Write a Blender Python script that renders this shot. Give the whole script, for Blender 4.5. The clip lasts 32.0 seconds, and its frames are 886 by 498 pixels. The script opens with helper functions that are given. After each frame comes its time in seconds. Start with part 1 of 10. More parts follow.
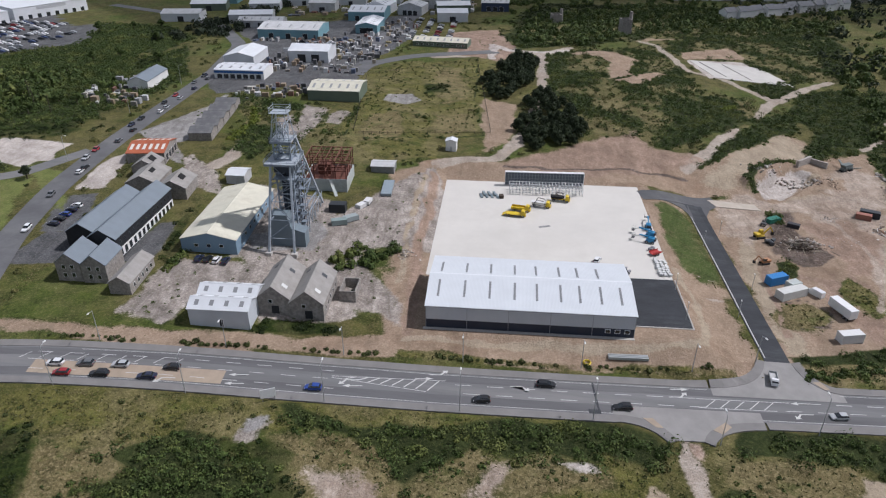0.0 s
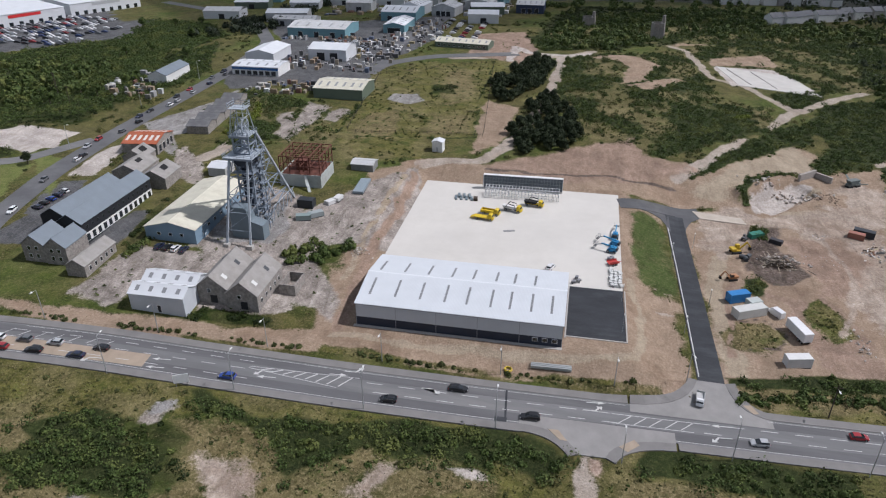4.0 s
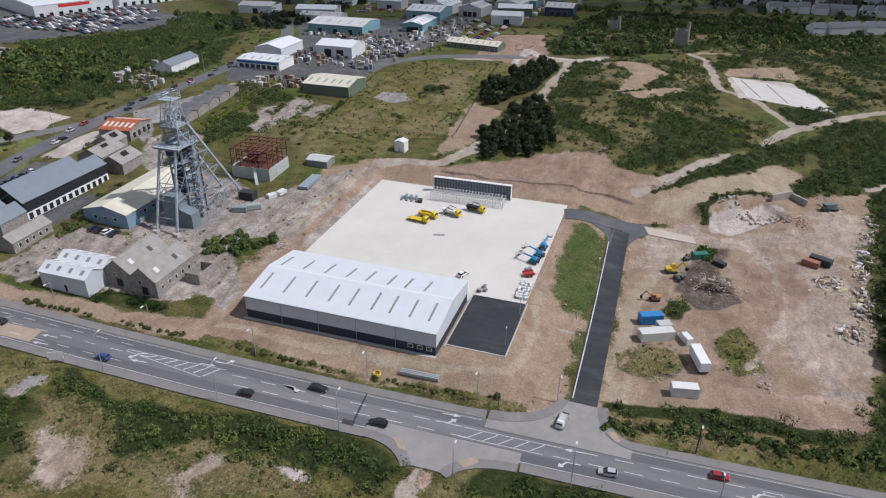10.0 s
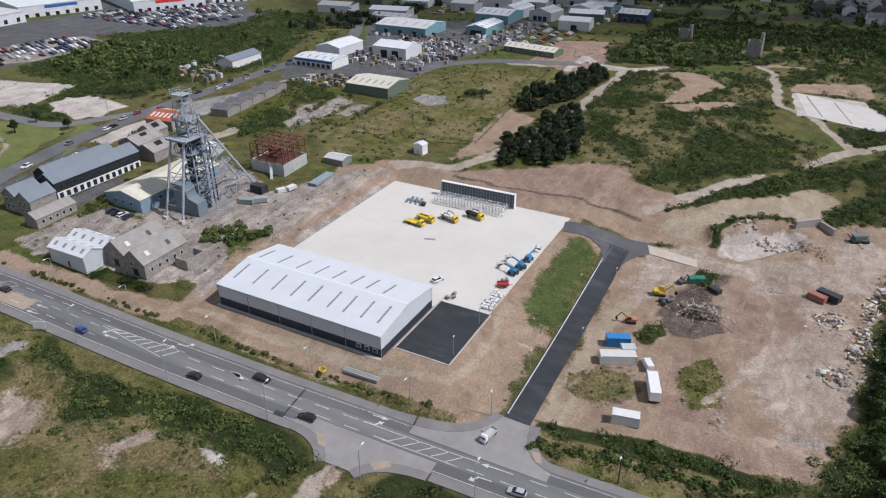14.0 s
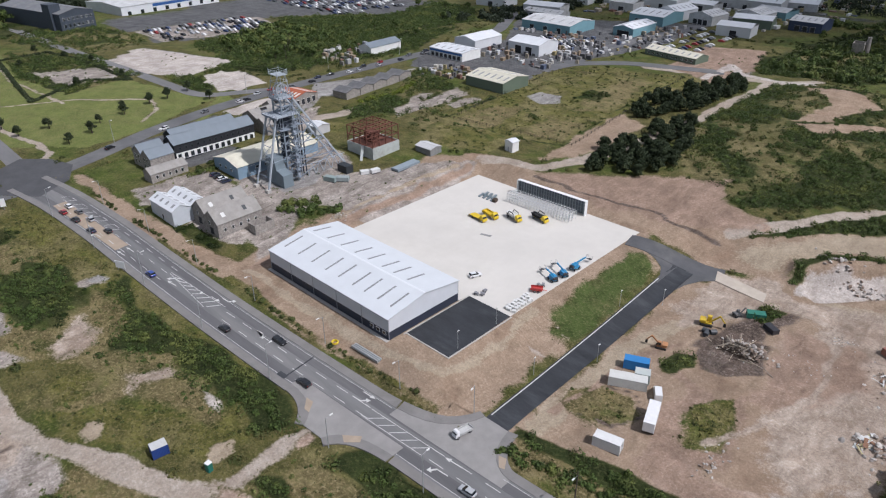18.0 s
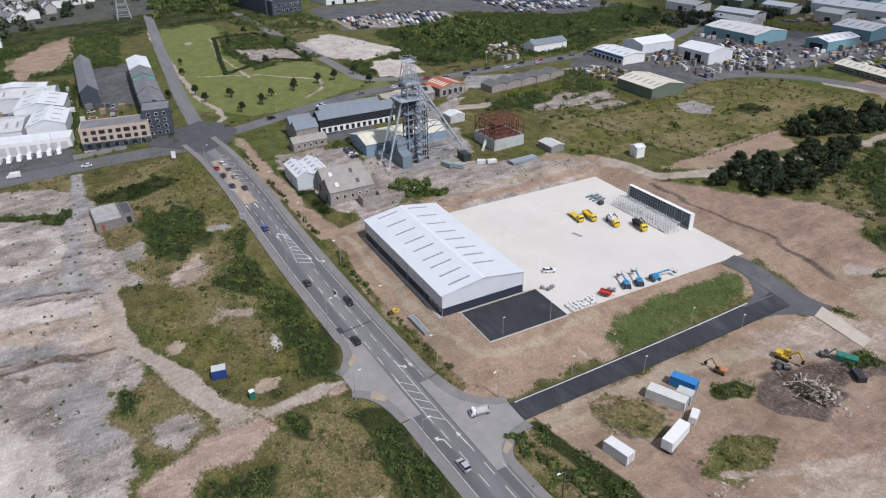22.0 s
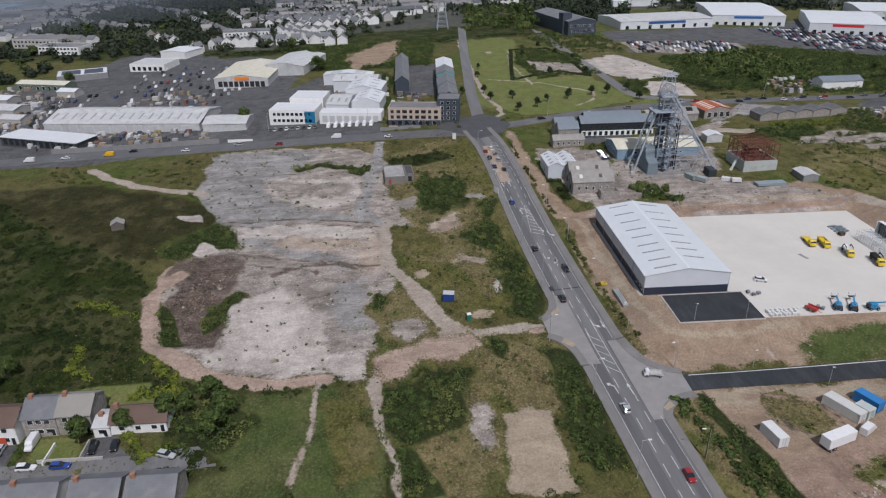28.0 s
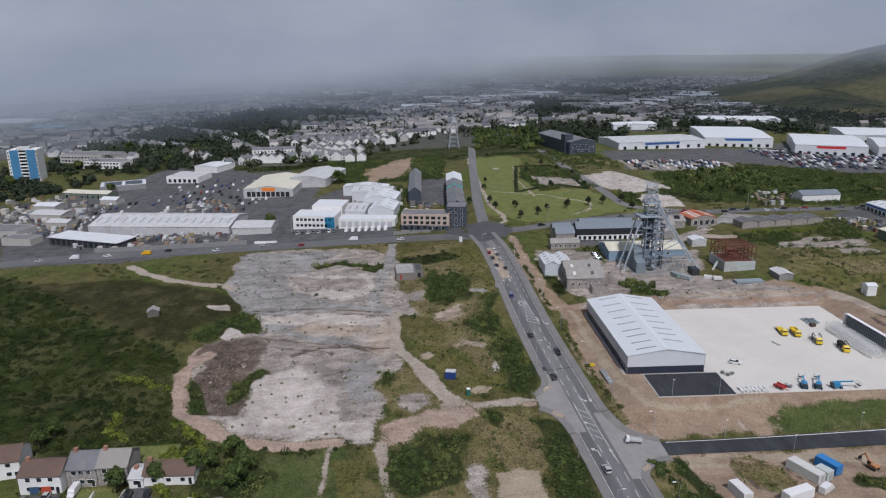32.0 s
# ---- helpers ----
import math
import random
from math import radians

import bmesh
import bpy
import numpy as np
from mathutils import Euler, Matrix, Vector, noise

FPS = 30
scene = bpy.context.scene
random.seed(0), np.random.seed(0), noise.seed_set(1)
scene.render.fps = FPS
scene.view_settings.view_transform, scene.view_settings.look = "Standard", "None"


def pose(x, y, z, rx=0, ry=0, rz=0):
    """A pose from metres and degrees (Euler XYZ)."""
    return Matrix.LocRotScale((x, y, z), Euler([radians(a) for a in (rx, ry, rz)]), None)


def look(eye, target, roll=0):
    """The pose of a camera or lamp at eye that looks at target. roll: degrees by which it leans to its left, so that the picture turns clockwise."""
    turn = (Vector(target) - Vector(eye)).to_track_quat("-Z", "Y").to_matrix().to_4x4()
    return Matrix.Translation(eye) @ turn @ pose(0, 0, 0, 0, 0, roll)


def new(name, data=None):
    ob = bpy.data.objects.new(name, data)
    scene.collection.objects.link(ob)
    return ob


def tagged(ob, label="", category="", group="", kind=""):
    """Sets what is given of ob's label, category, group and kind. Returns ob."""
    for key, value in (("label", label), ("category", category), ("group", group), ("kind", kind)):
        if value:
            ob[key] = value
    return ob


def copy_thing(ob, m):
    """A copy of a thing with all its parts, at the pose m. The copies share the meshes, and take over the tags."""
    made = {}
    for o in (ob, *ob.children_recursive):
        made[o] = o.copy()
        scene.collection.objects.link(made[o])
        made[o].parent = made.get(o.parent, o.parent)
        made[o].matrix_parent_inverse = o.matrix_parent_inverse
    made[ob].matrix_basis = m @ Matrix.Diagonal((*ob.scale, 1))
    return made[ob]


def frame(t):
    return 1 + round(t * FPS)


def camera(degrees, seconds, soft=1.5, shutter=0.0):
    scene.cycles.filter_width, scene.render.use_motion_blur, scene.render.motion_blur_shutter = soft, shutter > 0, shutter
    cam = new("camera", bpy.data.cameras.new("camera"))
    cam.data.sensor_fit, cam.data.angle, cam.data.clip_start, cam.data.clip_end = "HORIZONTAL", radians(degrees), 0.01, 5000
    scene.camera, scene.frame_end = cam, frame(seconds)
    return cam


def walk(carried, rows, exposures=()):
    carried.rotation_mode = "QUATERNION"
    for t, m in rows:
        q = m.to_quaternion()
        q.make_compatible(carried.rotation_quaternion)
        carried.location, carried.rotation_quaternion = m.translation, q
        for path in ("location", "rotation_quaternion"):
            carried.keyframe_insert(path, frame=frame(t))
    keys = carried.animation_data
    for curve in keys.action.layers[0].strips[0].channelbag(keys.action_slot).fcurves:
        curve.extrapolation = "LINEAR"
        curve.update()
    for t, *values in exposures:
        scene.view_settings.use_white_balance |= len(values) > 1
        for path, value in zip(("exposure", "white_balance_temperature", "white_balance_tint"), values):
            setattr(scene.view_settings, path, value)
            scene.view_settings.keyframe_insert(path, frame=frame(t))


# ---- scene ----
# Camera: seconds, eye, then turn to the left of north, pitch and roll in degrees.
cam = camera(65.3, 32.0, soft=1.2)
PATH = [
    (0, (-48.09, -166.88, 97.29), 5.13, -28.49, 0.21),
    (0.5, (-44.02, -166.64, 97.33), 5.89, -28.52, 0.24),
    (1, (-39.97, -166.31, 97.38), 6.80, -28.54, 0.21),
    (1.5, (-35.86, -165.85, 97.41), 8.00, -28.53, 0.18),
    (2, (-31.73, -165.34, 97.40), 9.45, -28.49, 0.15),
    (2.5, (-27.55, -164.82, 97.36), 10.80, -28.46, 0.07),
    (3, (-23.44, -164.10, 97.26), 11.65, -28.43, -0.07),
    (3.5, (-19.49, -163.26, 97.20), 11.62, -28.40, -0.10),
    (5.5, (-3.79, -159.73, 98.15), 11.01, -28.51, 0.20),
    (6, (0.02, -158.62, 98.19), 10.95, -28.51, 0.37),
    (6.5, (3.78, -157.51, 98.18), 10.89, -28.49, 0.31),
    (7, (7.42, -156.36, 98.06), 10.83, -28.49, 0.36),
    (7.5, (10.80, -155.22, 97.85), 11.23, -28.46, 0.36),
    (8, (14.03, -154.12, 97.58), 12.33, -28.42, 0.38),
    (8.5, (17.18, -152.91, 97.34), 14.30, -28.45, 0.31),
    (9, (20.47, -151.73, 97.25), 16.25, -28.45, 0.21),
    (9.5, (23.86, -150.51, 97.29), 17.68, -28.44, 0.19),
    (10, (27.46, -149.25, 97.46), 18.53, -28.46, 0.23),
    (10.5, (31.14, -147.90, 97.72), 19.32, -28.45, 0.19),
    (11, (34.86, -146.49, 97.93), 20.18, -28.46, 0.15),
    (11.5, (38.65, -145.02, 98.08), 21.25, -28.43, 0.12),
    (12, (42.71, -143.45, 98.19), 22.54, -28.41, -0.05),
    (12.5, (46.90, -141.76, 98.31), 23.87, -28.36, -0.13),
    (13, (51.13, -139.88, 98.51), 25.28, -28.40, -0.27),
    (13.5, (55.14, -137.95, 98.72), 26.56, -28.39, -0.26),
    (15.5, (70.57, -129.85, 100.40), 33.54, -28.71, 0.03),
    (16, (74.47, -127.36, 100.47), 35.56, -28.80, -0.15),
    (16.5, (78.32, -124.86, 100.47), 37.63, -28.81, -0.24),
    (17, (82.27, -122.19, 100.40), 39.73, -28.81, -0.24),
    (17.5, (86.12, -119.45, 100.32), 41.92, -28.81, -0.30),
    (18, (89.72, -116.62, 100.12), 44.21, -28.82, -0.39),
    (18.5, (93.17, -113.76, 99.75), 46.45, -28.78, -0.44),
    (19, (96.58, -110.88, 99.33), 48.45, -28.73, -0.73),
    (19.5, (99.90, -107.75, 99.15), 50.67, -28.68, -0.72),
    (20, (103.11, -104.51, 99.11), 53.34, -28.69, -0.79),
    (20.5, (106.18, -101.42, 99.14), 55.64, -28.67, -0.68),
    (21, (109.16, -98.96, 99.11), 57.77, -28.62, -0.74),
    (21.5, (112.01, -97.15, 99.05), 59.92, -28.57, -0.87),
    (22, (114.85, -95.99, 99.03), 62.18, -28.52, -1.03),
    (22.5, (117.74, -95.29, 99.05), 64.50, -28.44, -1.21),
    (23, (120.66, -94.89, 98.97), 67.05, -28.35, -1.26),
    (23.5, (123.53, -94.55, 98.64), 69.41, -28.25, -1.26),
    (24, (126.46, -94.39, 98.30), 71.65, -28.13, -1.30),
    (24.5, (129.42, -94.42, 98.15), 73.71, -28.06, -1.19),
    (25, (132.34, -94.41, 98.08), 75.92, -28.06, -1.20),
    (25.5, (135.31, -94.51, 98.05), 77.81, -28.07, -1.15),
    (26, (138.34, -94.71, 98.05), 79.74, -28.06, -1.09),
    (26.5, (141.47, -95.02, 98.13), 82.24, -27.95, -1.10),
    (28.5, (154.55, -95.82, 97.94), 87.08, -25.17, -0.86),
    (29, (157.90, -95.84, 97.93), 87.61, -24.20, -0.77),
    (29.5, (161.31, -95.81, 97.94), 87.63, -23.20, -0.67),
    (30, (164.73, -95.73, 97.99), 87.52, -21.51, -0.60),
    (30.5, (168.24, -95.59, 98.01), 87.43, -20.04, -0.56),
    (31, (171.71, -95.33, 98.04), 87.37, -18.71, -0.48),
    (31.5, (175.08, -94.90, 98.12), 87.32, -17.39, -0.53),
    (32, (178.41, -94.26, 98.23), 87.31, -16.25, -0.51),
]
EXPOSURE = [(0, -0.05, 6080, 16), (8, -0.02, 6100, 16), (14, 0.03, 6100, 16), (24, 0.06, 6060, 16), (26.5, -0.03, 6100, 16), (29, -0.38, 6120, 16), (30.5, -0.34, 6080, 16), (32, -0.3, 6040, 16)]
walk(cam, [(t, pose(*eye, 0, 0, yaw) @ pose(0, 0, 0, 90 + pitch, 0, 0) @ pose(0, 0, 0, 0, 0, roll)) for t, eye, yaw, pitch, roll in PATH],
     exposures=EXPOSURE)


# ---- daylight: broken cloud, sun high over the east ----
SUN_DIR = Vector((0.97, 0.22, 1.32)).normalized()
world = bpy.data.worlds.new("overcast_sky")
scene.world = world
world.use_nodes = True
wn = world.node_tree
wn.nodes.clear()
w_out = wn.nodes.new("ShaderNodeOutputWorld")
sky = wn.nodes.new("ShaderNodeTexSky")
sky.sky_type, sky.sun_disc = "NISHITA", False
sky.sun_elevation = math.asin(SUN_DIR.z)
sky.sun_rotation = math.atan2(SUN_DIR.x, SUN_DIR.y)
bg_sky = wn.nodes.new("ShaderNodeBackground")
bg_sky.inputs["Strength"].default_value = 0.10
bg_cloud = wn.nodes.new("ShaderNodeBackground")
bg_cloud.inputs["Strength"].default_value = 0.74
w_co = wn.nodes.new("ShaderNodeTexCoord")
w_map = wn.nodes.new("ShaderNodeMapping")
w_map.inputs["Scale"].default_value = (1.6, 1.6, 5.0)
w_noise = wn.nodes.new("ShaderNodeTexNoise")
w_noise.inputs["Scale"].default_value, w_noise.inputs["Detail"].default_value = 2.2, 6.0
w_ramp = wn.nodes.new("ShaderNodeValToRGB")
w_ramp.color_ramp.elements[0].position, w_ramp.color_ramp.elements[0].color = 0.35, (0.27, 0.29, 0.32, 1)
w_ramp.color_ramp.elements[1].position, w_ramp.color_ramp.elements[1].color = 0.68, (0.46, 0.48, 0.51, 1)
w_mix = wn.nodes.new("ShaderNodeMixShader")
w_mix.inputs[0].default_value = 0.75
wn.links.new(sky.outputs[0], bg_sky.inputs[0])
wn.links.new(w_co.outputs["Generated"], w_map.inputs[0])
wn.links.new(w_map.outputs[0], w_noise.inputs["Vector"])
wn.links.new(w_noise.outputs[0], w_ramp.inputs[0])
wn.links.new(w_ramp.outputs[0], bg_cloud.inputs[0])
wn.links.new(bg_sky.outputs[0], w_mix.inputs[1])
wn.links.new(bg_cloud.outputs[0], w_mix.inputs[2])
wn.links.new(w_mix.outputs[0], w_out.inputs[0])

sun_data = bpy.data.lights.new("sun", "SUN")
sun_data.energy, sun_data.angle, sun_data.color = 4.1, radians(0.6), (1.0, 0.975, 0.94)
sun = new("sun", sun_data)
sun.matrix_world = look((0, 0, 300), Vector((0, 0, 300)) - SUN_DIR)
scene.view_settings.exposure = 0.0

# ---- materials ----
class Nodes:
    """A small hand for wiring a material."""

    def __init__(self, name):
        self.m = bpy.data.materials.new(name)
        self.m.use_nodes = True
        self.t = self.m.node_tree
        self.bsdf = self.t.nodes["Principled BSDF"]
        self.co = self.t.nodes.new("ShaderNodeTexCoord")

    def put(self, socket, value):
        if isinstance(value, bpy.types.NodeSocket):
            self.t.links.new(value, socket)
        else:
            socket.default_value = value

    def noise(self, scale, detail=4.0, rough=0.55, stretch=None, out=0, swirl=0.0):
        n = self.t.nodes.new("ShaderNodeTexNoise")
        n.inputs["Distortion"].default_value = swirl
        n.inputs["Scale"].default_value, n.inputs["Detail"].default_value, n.inputs["Roughness"].default_value = scale, detail, rough
        src = self.co.outputs["Object"]
        if stretch:
            mp = self.t.nodes.new("ShaderNodeMapping")
            mp.inputs["Scale"].default_value = stretch
            self.t.links.new(src, mp.inputs[0])
            src = mp.outputs[0]
        self.t.links.new(src, n.inputs["Vector"])
        return n.outputs[out]

    def ramp(self, value, a, b, ca=(0, 0, 0), cb=(1, 1, 1)):
        r = self.t.nodes.new("ShaderNodeValToRGB")
        e = r.color_ramp.elements
        e[0].position, e[0].color, e[1].position, e[1].color = a, (*ca, 1), b, (*cb, 1)
        self.put(r.inputs[0], value)
        return r.outputs[0]

    def mix(self, fac, a, b, how="MIX"):
        n = self.t.nodes.new("ShaderNodeMix")
        n.data_type, n.blend_type = "RGBA", how
        self.put(n.inputs[0], fac)
        for k, v in ((6, a), (7, b)):
            self.put(n.inputs[k], v if isinstance(v, bpy.types.NodeSocket) else (*v[:3], 1))
        return n.outputs[2]

    def math(self, op, a, b=0.0, c=0.0):
        n = self.t.nodes.new("ShaderNodeMath")
        n.operation = op
        for k, v in enumerate((a, b, c)):
            self.put(n.inputs[k], v)
        return n.outputs[0]

    def attr(self, name):
        n = self.t.nodes.new("ShaderNodeAttribute")
        n.attribute_name = name
        return n.outputs["Fac"]

    def bump(self, value, strength, dist):
        n = self.t.nodes.new("ShaderNodeBump")
        n.inputs["Strength"].default_value, n.inputs["Distance"].default_value = strength, dist
        self.put(n.inputs["Height"], value)
        self.t.links.new(n.outputs[0], self.bsdf.inputs["Normal"])

    def done(self, colour, rough=0.8, metal=0.0, spec=0.4):
        self.put(self.bsdf.inputs["Base Color"], colour if isinstance(colour, bpy.types.NodeSocket) else (*colour[:3], 1))
        self.put(self.bsdf.inputs["Roughness"], rough)
        self.bsdf.inputs["Metallic"].default_value = metal
        self.bsdf.inputs["Specular IOR Level"].default_value = spec
        return self.m


MATS = {}


def mat(name, colour, rough=0.7, metal=0.0, vary=0.18, scale=1.2, stain=None, bump=0.0, stretch=None, spec=0.4):
    """A weathered surface: a base colour with broad and fine variation, stains and relief."""
    if name in MATS:
        return MATS[name]
    n = Nodes(name)
    c = Vector(colour)
    broad = n.noise(scale, 5, 0.6, stretch)
    fine = n.noise(scale * 9, 3, 0.6, stretch)
    col = n.mix(n.ramp(broad, 0.3, 0.7), tuple(c * (1 - vary)), tuple(c * (1 + vary * 0.7)))
    col = n.mix(n.math("MULTIPLY", fine, vary * 0.9), col, tuple(c * 0.55))
    if stain:
        col = n.mix(n.ramp(n.noise(scale * 0.45, 6, 0.7, stretch), 0.52, 0.72), col, stain)
    if bump:
        n.bump(fine, bump, 0.05)
    MATS[name] = n.done(col, n.math("MULTIPLY_ADD", fine, 0.2, max(rough - 0.1, 0.02)), metal, spec)
    return MATS[name]


def plain(name, colour, rough=0.5, metal=0.0, emit=0.0):
    """Paint, rubber or plastic too small to show its grain."""
    if name in MATS:
        return MATS[name]
    n = Nodes(name)
    c = Vector(colour)
    MATS[name] = n.done(n.mix(n.noise(3.0, 3), tuple(c * 0.88), tuple(c * 1.08)), rough, metal)
    return MATS[name]


def glass(name, colour=(0.02, 0.026, 0.03)):
    if name in MATS:
        return MATS[name]
    MATS[name] = Nodes(name).done(colour, 0.06, 0.0, 0.9)
    return MATS[name]


def ribbed(name, colour, pitch, axis="X", rough=0.5, metal=0.0, vary=0.1, stain=None, depth=0.04):
    """Profiled sheet: ribs of the given pitch that repeat along one axis of the thing."""
    if name in MATS:
        return MATS[name]
    n = Nodes(name)
    c = Vector(colour)
    wave = n.t.nodes.new("ShaderNodeTexWave")
    wave.wave_type, wave.bands_direction = "BANDS", axis
    wave.inputs["Scale"].default_value = 0.314 / pitch
    n.t.links.new(n.co.outputs["Object"], wave.inputs["Vector"])
    broad = n.noise(0.25, 5, 0.6)
    col = n.mix(n.ramp(broad, 0.3, 0.7), tuple(c * (1 - vary)), tuple(c * (1 + vary * 0.5)))
    streak = n.noise(1.0, 4, 0.6, (2.5, 0.25, 0.6) if axis == "X" else (0.25, 2.5, 0.6))
    col = n.mix(n.math("MULTIPLY", streak, vary), col, tuple(c * 0.7))
    if stain:
        col = n.mix(n.ramp(n.noise(0.22, 6, 0.7), 0.5, 0.7), col, stain)
    n.bump(wave.outputs["Fac"], 0.35, depth)
    MATS[name] = n.done(col, rough, metal, 0.4)
    return MATS[name]


def ground_material():
    """Grass, earth, stone and paving, blended by what covers each place."""
    n = Nodes("open_ground")
    big, mid, fine = n.noise(0.03, 6, 0.65), n.noise(0.2, 7, 0.68), n.noise(1.5, 5, 0.7)
    speck, drift = n.noise(5.0, 3, 0.7), n.noise(0.085, 6, 0.7)
    grit = n.noise(11.0, 2, 0.6)
    jig = n.math("MULTIPLY_ADD", mid, 1.1, n.math("MULTIPLY_ADD", fine, 0.8, n.math("MULTIPLY_ADD", grit, 0.3, -1.1)))

    def cover(dark, light, fleck, k=0.3):
        col = n.mix(n.ramp(mid, 0.36, 0.64), dark, light)
        col = n.mix(n.ramp(fine, 0.48, 0.72), col, fleck)
        return n.mix(n.math("MULTIPLY", n.ramp(speck, 0.45, 0.7), k), col, tuple(v * 0.5 for v in dark))

    lush = cover((0.03, 0.047, 0.009), (0.075, 0.1, 0.02), (0.118, 0.132, 0.034))
    straw = cover((0.11, 0.094, 0.042), (0.2, 0.168, 0.08), (0.28, 0.232, 0.13))
    col = cover((0.038, 0.041, 0.012), (0.105, 0.098, 0.031), (0.172, 0.145, 0.062))
    col = n.mix(n.ramp(big, 0.46, 0.6), col, lush)
    layers = (
        ("dry", (0.074, 0.062, 0.025), (0.186, 0.15, 0.07), (0.295, 0.24, 0.135)),
        ("grass", (0.04, 0.045, 0.01), (0.13, 0.124, 0.034), (0.205, 0.175, 0.07)),
        ("sown", (0.034, 0.052, 0.013), (0.07, 0.1, 0.027), (0.13, 0.135, 0.055)),
        ("lawn", (0.095, 0.12, 0.032), (0.15, 0.17, 0.05), (0.2, 0.2, 0.08)),
        # fern and moor colours are lowered to carry a passing cloud's shade
        ("shaded_fern", (0.007, 0.013, 0.002), (0.022, 0.036, 0.006), (0.05, 0.067, 0.013)),
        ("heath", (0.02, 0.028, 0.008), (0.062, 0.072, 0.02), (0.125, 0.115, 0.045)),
        ("shaded_moor", (0.011, 0.013, 0.003), (0.033, 0.033, 0.009), (0.064, 0.056, 0.02)),
        ("town", (0.03, 0.036, 0.026), (0.075, 0.08, 0.074), (0.17, 0.17, 0.165)),
    )
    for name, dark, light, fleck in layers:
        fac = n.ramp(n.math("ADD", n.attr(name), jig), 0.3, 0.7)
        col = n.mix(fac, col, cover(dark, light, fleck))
    # straw and fresh growth drift through all the green
    green = n.math("ADD", n.attr("grass"), n.math("ADD", n.attr("dry"), n.attr("heath")))
    col = n.mix(n.math("MULTIPLY", n.ramp(drift, 0.46, 0.6), n.math("MULTIPLY_ADD", green, 0.5, 0.25)), col, straw)
    col = n.mix(n.math("MULTIPLY", n.ramp(n.noise(0.12, 5, 0.7, (1.0, 1.3, 1.0)), 0.55, 0.64), n.math("MULTIPLY", green, 0.6)), col, lush)
    weeds = n.ramp(n.noise(0.3, 7, 0.75, (1.2, 0.9, 1.0)), 0.58, 0.68)
    stain = n.ramp(n.noise(0.06, 7, 0.72, (0.8, 1.2, 1.0)), 0.5, 0.66)
    # drag marks and washed silt on bare ground, dark crumbs of debris
    drag = n.ramp(n.noise(0.32, 8, 0.74, (1.0, 0.32, 1.0), swirl=0.9), 0.36, 0.64, (0.68, 0.66, 0.64), (1.26, 1.26, 1.26))
    pool = n.ramp(n.noise(0.09, 8, 0.7, (1.0, 0.7, 1.0), swirl=1.4), 0.38, 0.62, (0.82, 0.81, 0.8), (1.18, 1.18, 1.18))
    crumb = n.ramp(n.noise(1.7, 4, 0.62), 0.62, 0.68)
    layers = (
        ("dirt", (0.238, 0.175, 0.123), (0.31, 0.232, 0.168), (0.35, 0.272, 0.203), 0.06, (0.205, 0.139, 0.096), 0.4, 0.1),
        ("pink", (0.28, 0.203, 0.158), (0.38, 0.285, 0.228), (0.45, 0.365, 0.305), 0.15, (0.3, 0.24, 0.19), 0.6, 0.3),
        ("tan", (0.29, 0.234, 0.168), (0.355, 0.293, 0.215), (0.39, 0.33, 0.25), 0.08, (0.28, 0.228, 0.17), 0.4, 0.1),
        ("pale", (0.2, 0.176, 0.156), (0.34, 0.302, 0.268), (0.45, 0.405, 0.365), 0.6, (0.19, 0.17, 0.153), 1.0, 0.75),
        ("grey", (0.19, 0.184, 0.178), (0.285, 0.276, 0.266), (0.36, 0.347, 0.333), 0.3, (0.225, 0.215, 0.205), 0.9, 0.4),
        ("chalk", (0.36, 0.32, 0.285), (0.475, 0.43, 0.392), (0.55, 0.505, 0.465), 0.2, (0.32, 0.285, 0.258), 0.5, 0.35),
        ("paved", (0.06, 0.062, 0.066), (0.108, 0.109, 0.113), (0.16, 0.159, 0.157), 0.08, (0.12, 0.12, 0.12), 0.5, 0.15),
        ("track", (0.28, 0.235, 0.192), (0.37, 0.32, 0.268), (0.44, 0.39, 0.34), 0.15, (0.31, 0.25, 0.2), 0.4, 0.2),
        ("sand", (0.28, 0.226, 0.178), (0.38, 0.316, 0.26), (0.45, 0.385, 0.33), 0.12, (0.27, 0.205, 0.158), 0.75, 0.4),
        ("clay", (0.215, 0.15, 0.11), (0.295, 0.212, 0.162), (0.345, 0.262, 0.207), 0.1, (0.21, 0.148, 0.112), 0.6, 0.3),
        ("umber", (0.05, 0.038, 0.031), (0.13, 0.098, 0.08), (0.24, 0.2, 0.172), 0.3, (0.1, 0.083, 0.07), 1.0, 0.7),
    )
    for name, dark, light, fleck, green_in, other, dragged, crumbs in layers:
        fac = n.ramp(n.math("ADD", n.attr(name), jig), 0.32, 0.68)
        here = n.mix(n.math("MULTIPLY", stain, 0.8), cover(dark, light, fleck, 0.12), other)
        here = n.mix(n.math("MULTIPLY", weeds, green_in), here, (0.1, 0.1, 0.048))
        here = n.mix(dragged, here, n.mix(1.0, here, drag, "MULTIPLY"))
        here = n.mix(min(dragged + 0.2, 1.0), here, n.mix(1.0, here, pool, "MULTIPLY"))
        here = n.mix(n.math("MULTIPLY", crumb, crumbs), here, tuple(v * 0.42 for v in dark))
        col = n.mix(fac, col, here)
    col = n.mix(n.ramp(n.math("ADD", n.attr("scrub"), jig), 0.38, 0.62), col, cover((0.012, 0.018, 0.005), (0.034, 0.046, 0.013), (0.07, 0.078, 0.028)))
    col = n.mix(1.0, col, n.ramp(grit, 0.3, 0.7, (0.88, 0.88, 0.88), (1.1, 1.1, 1.1)), "MULTIPLY")
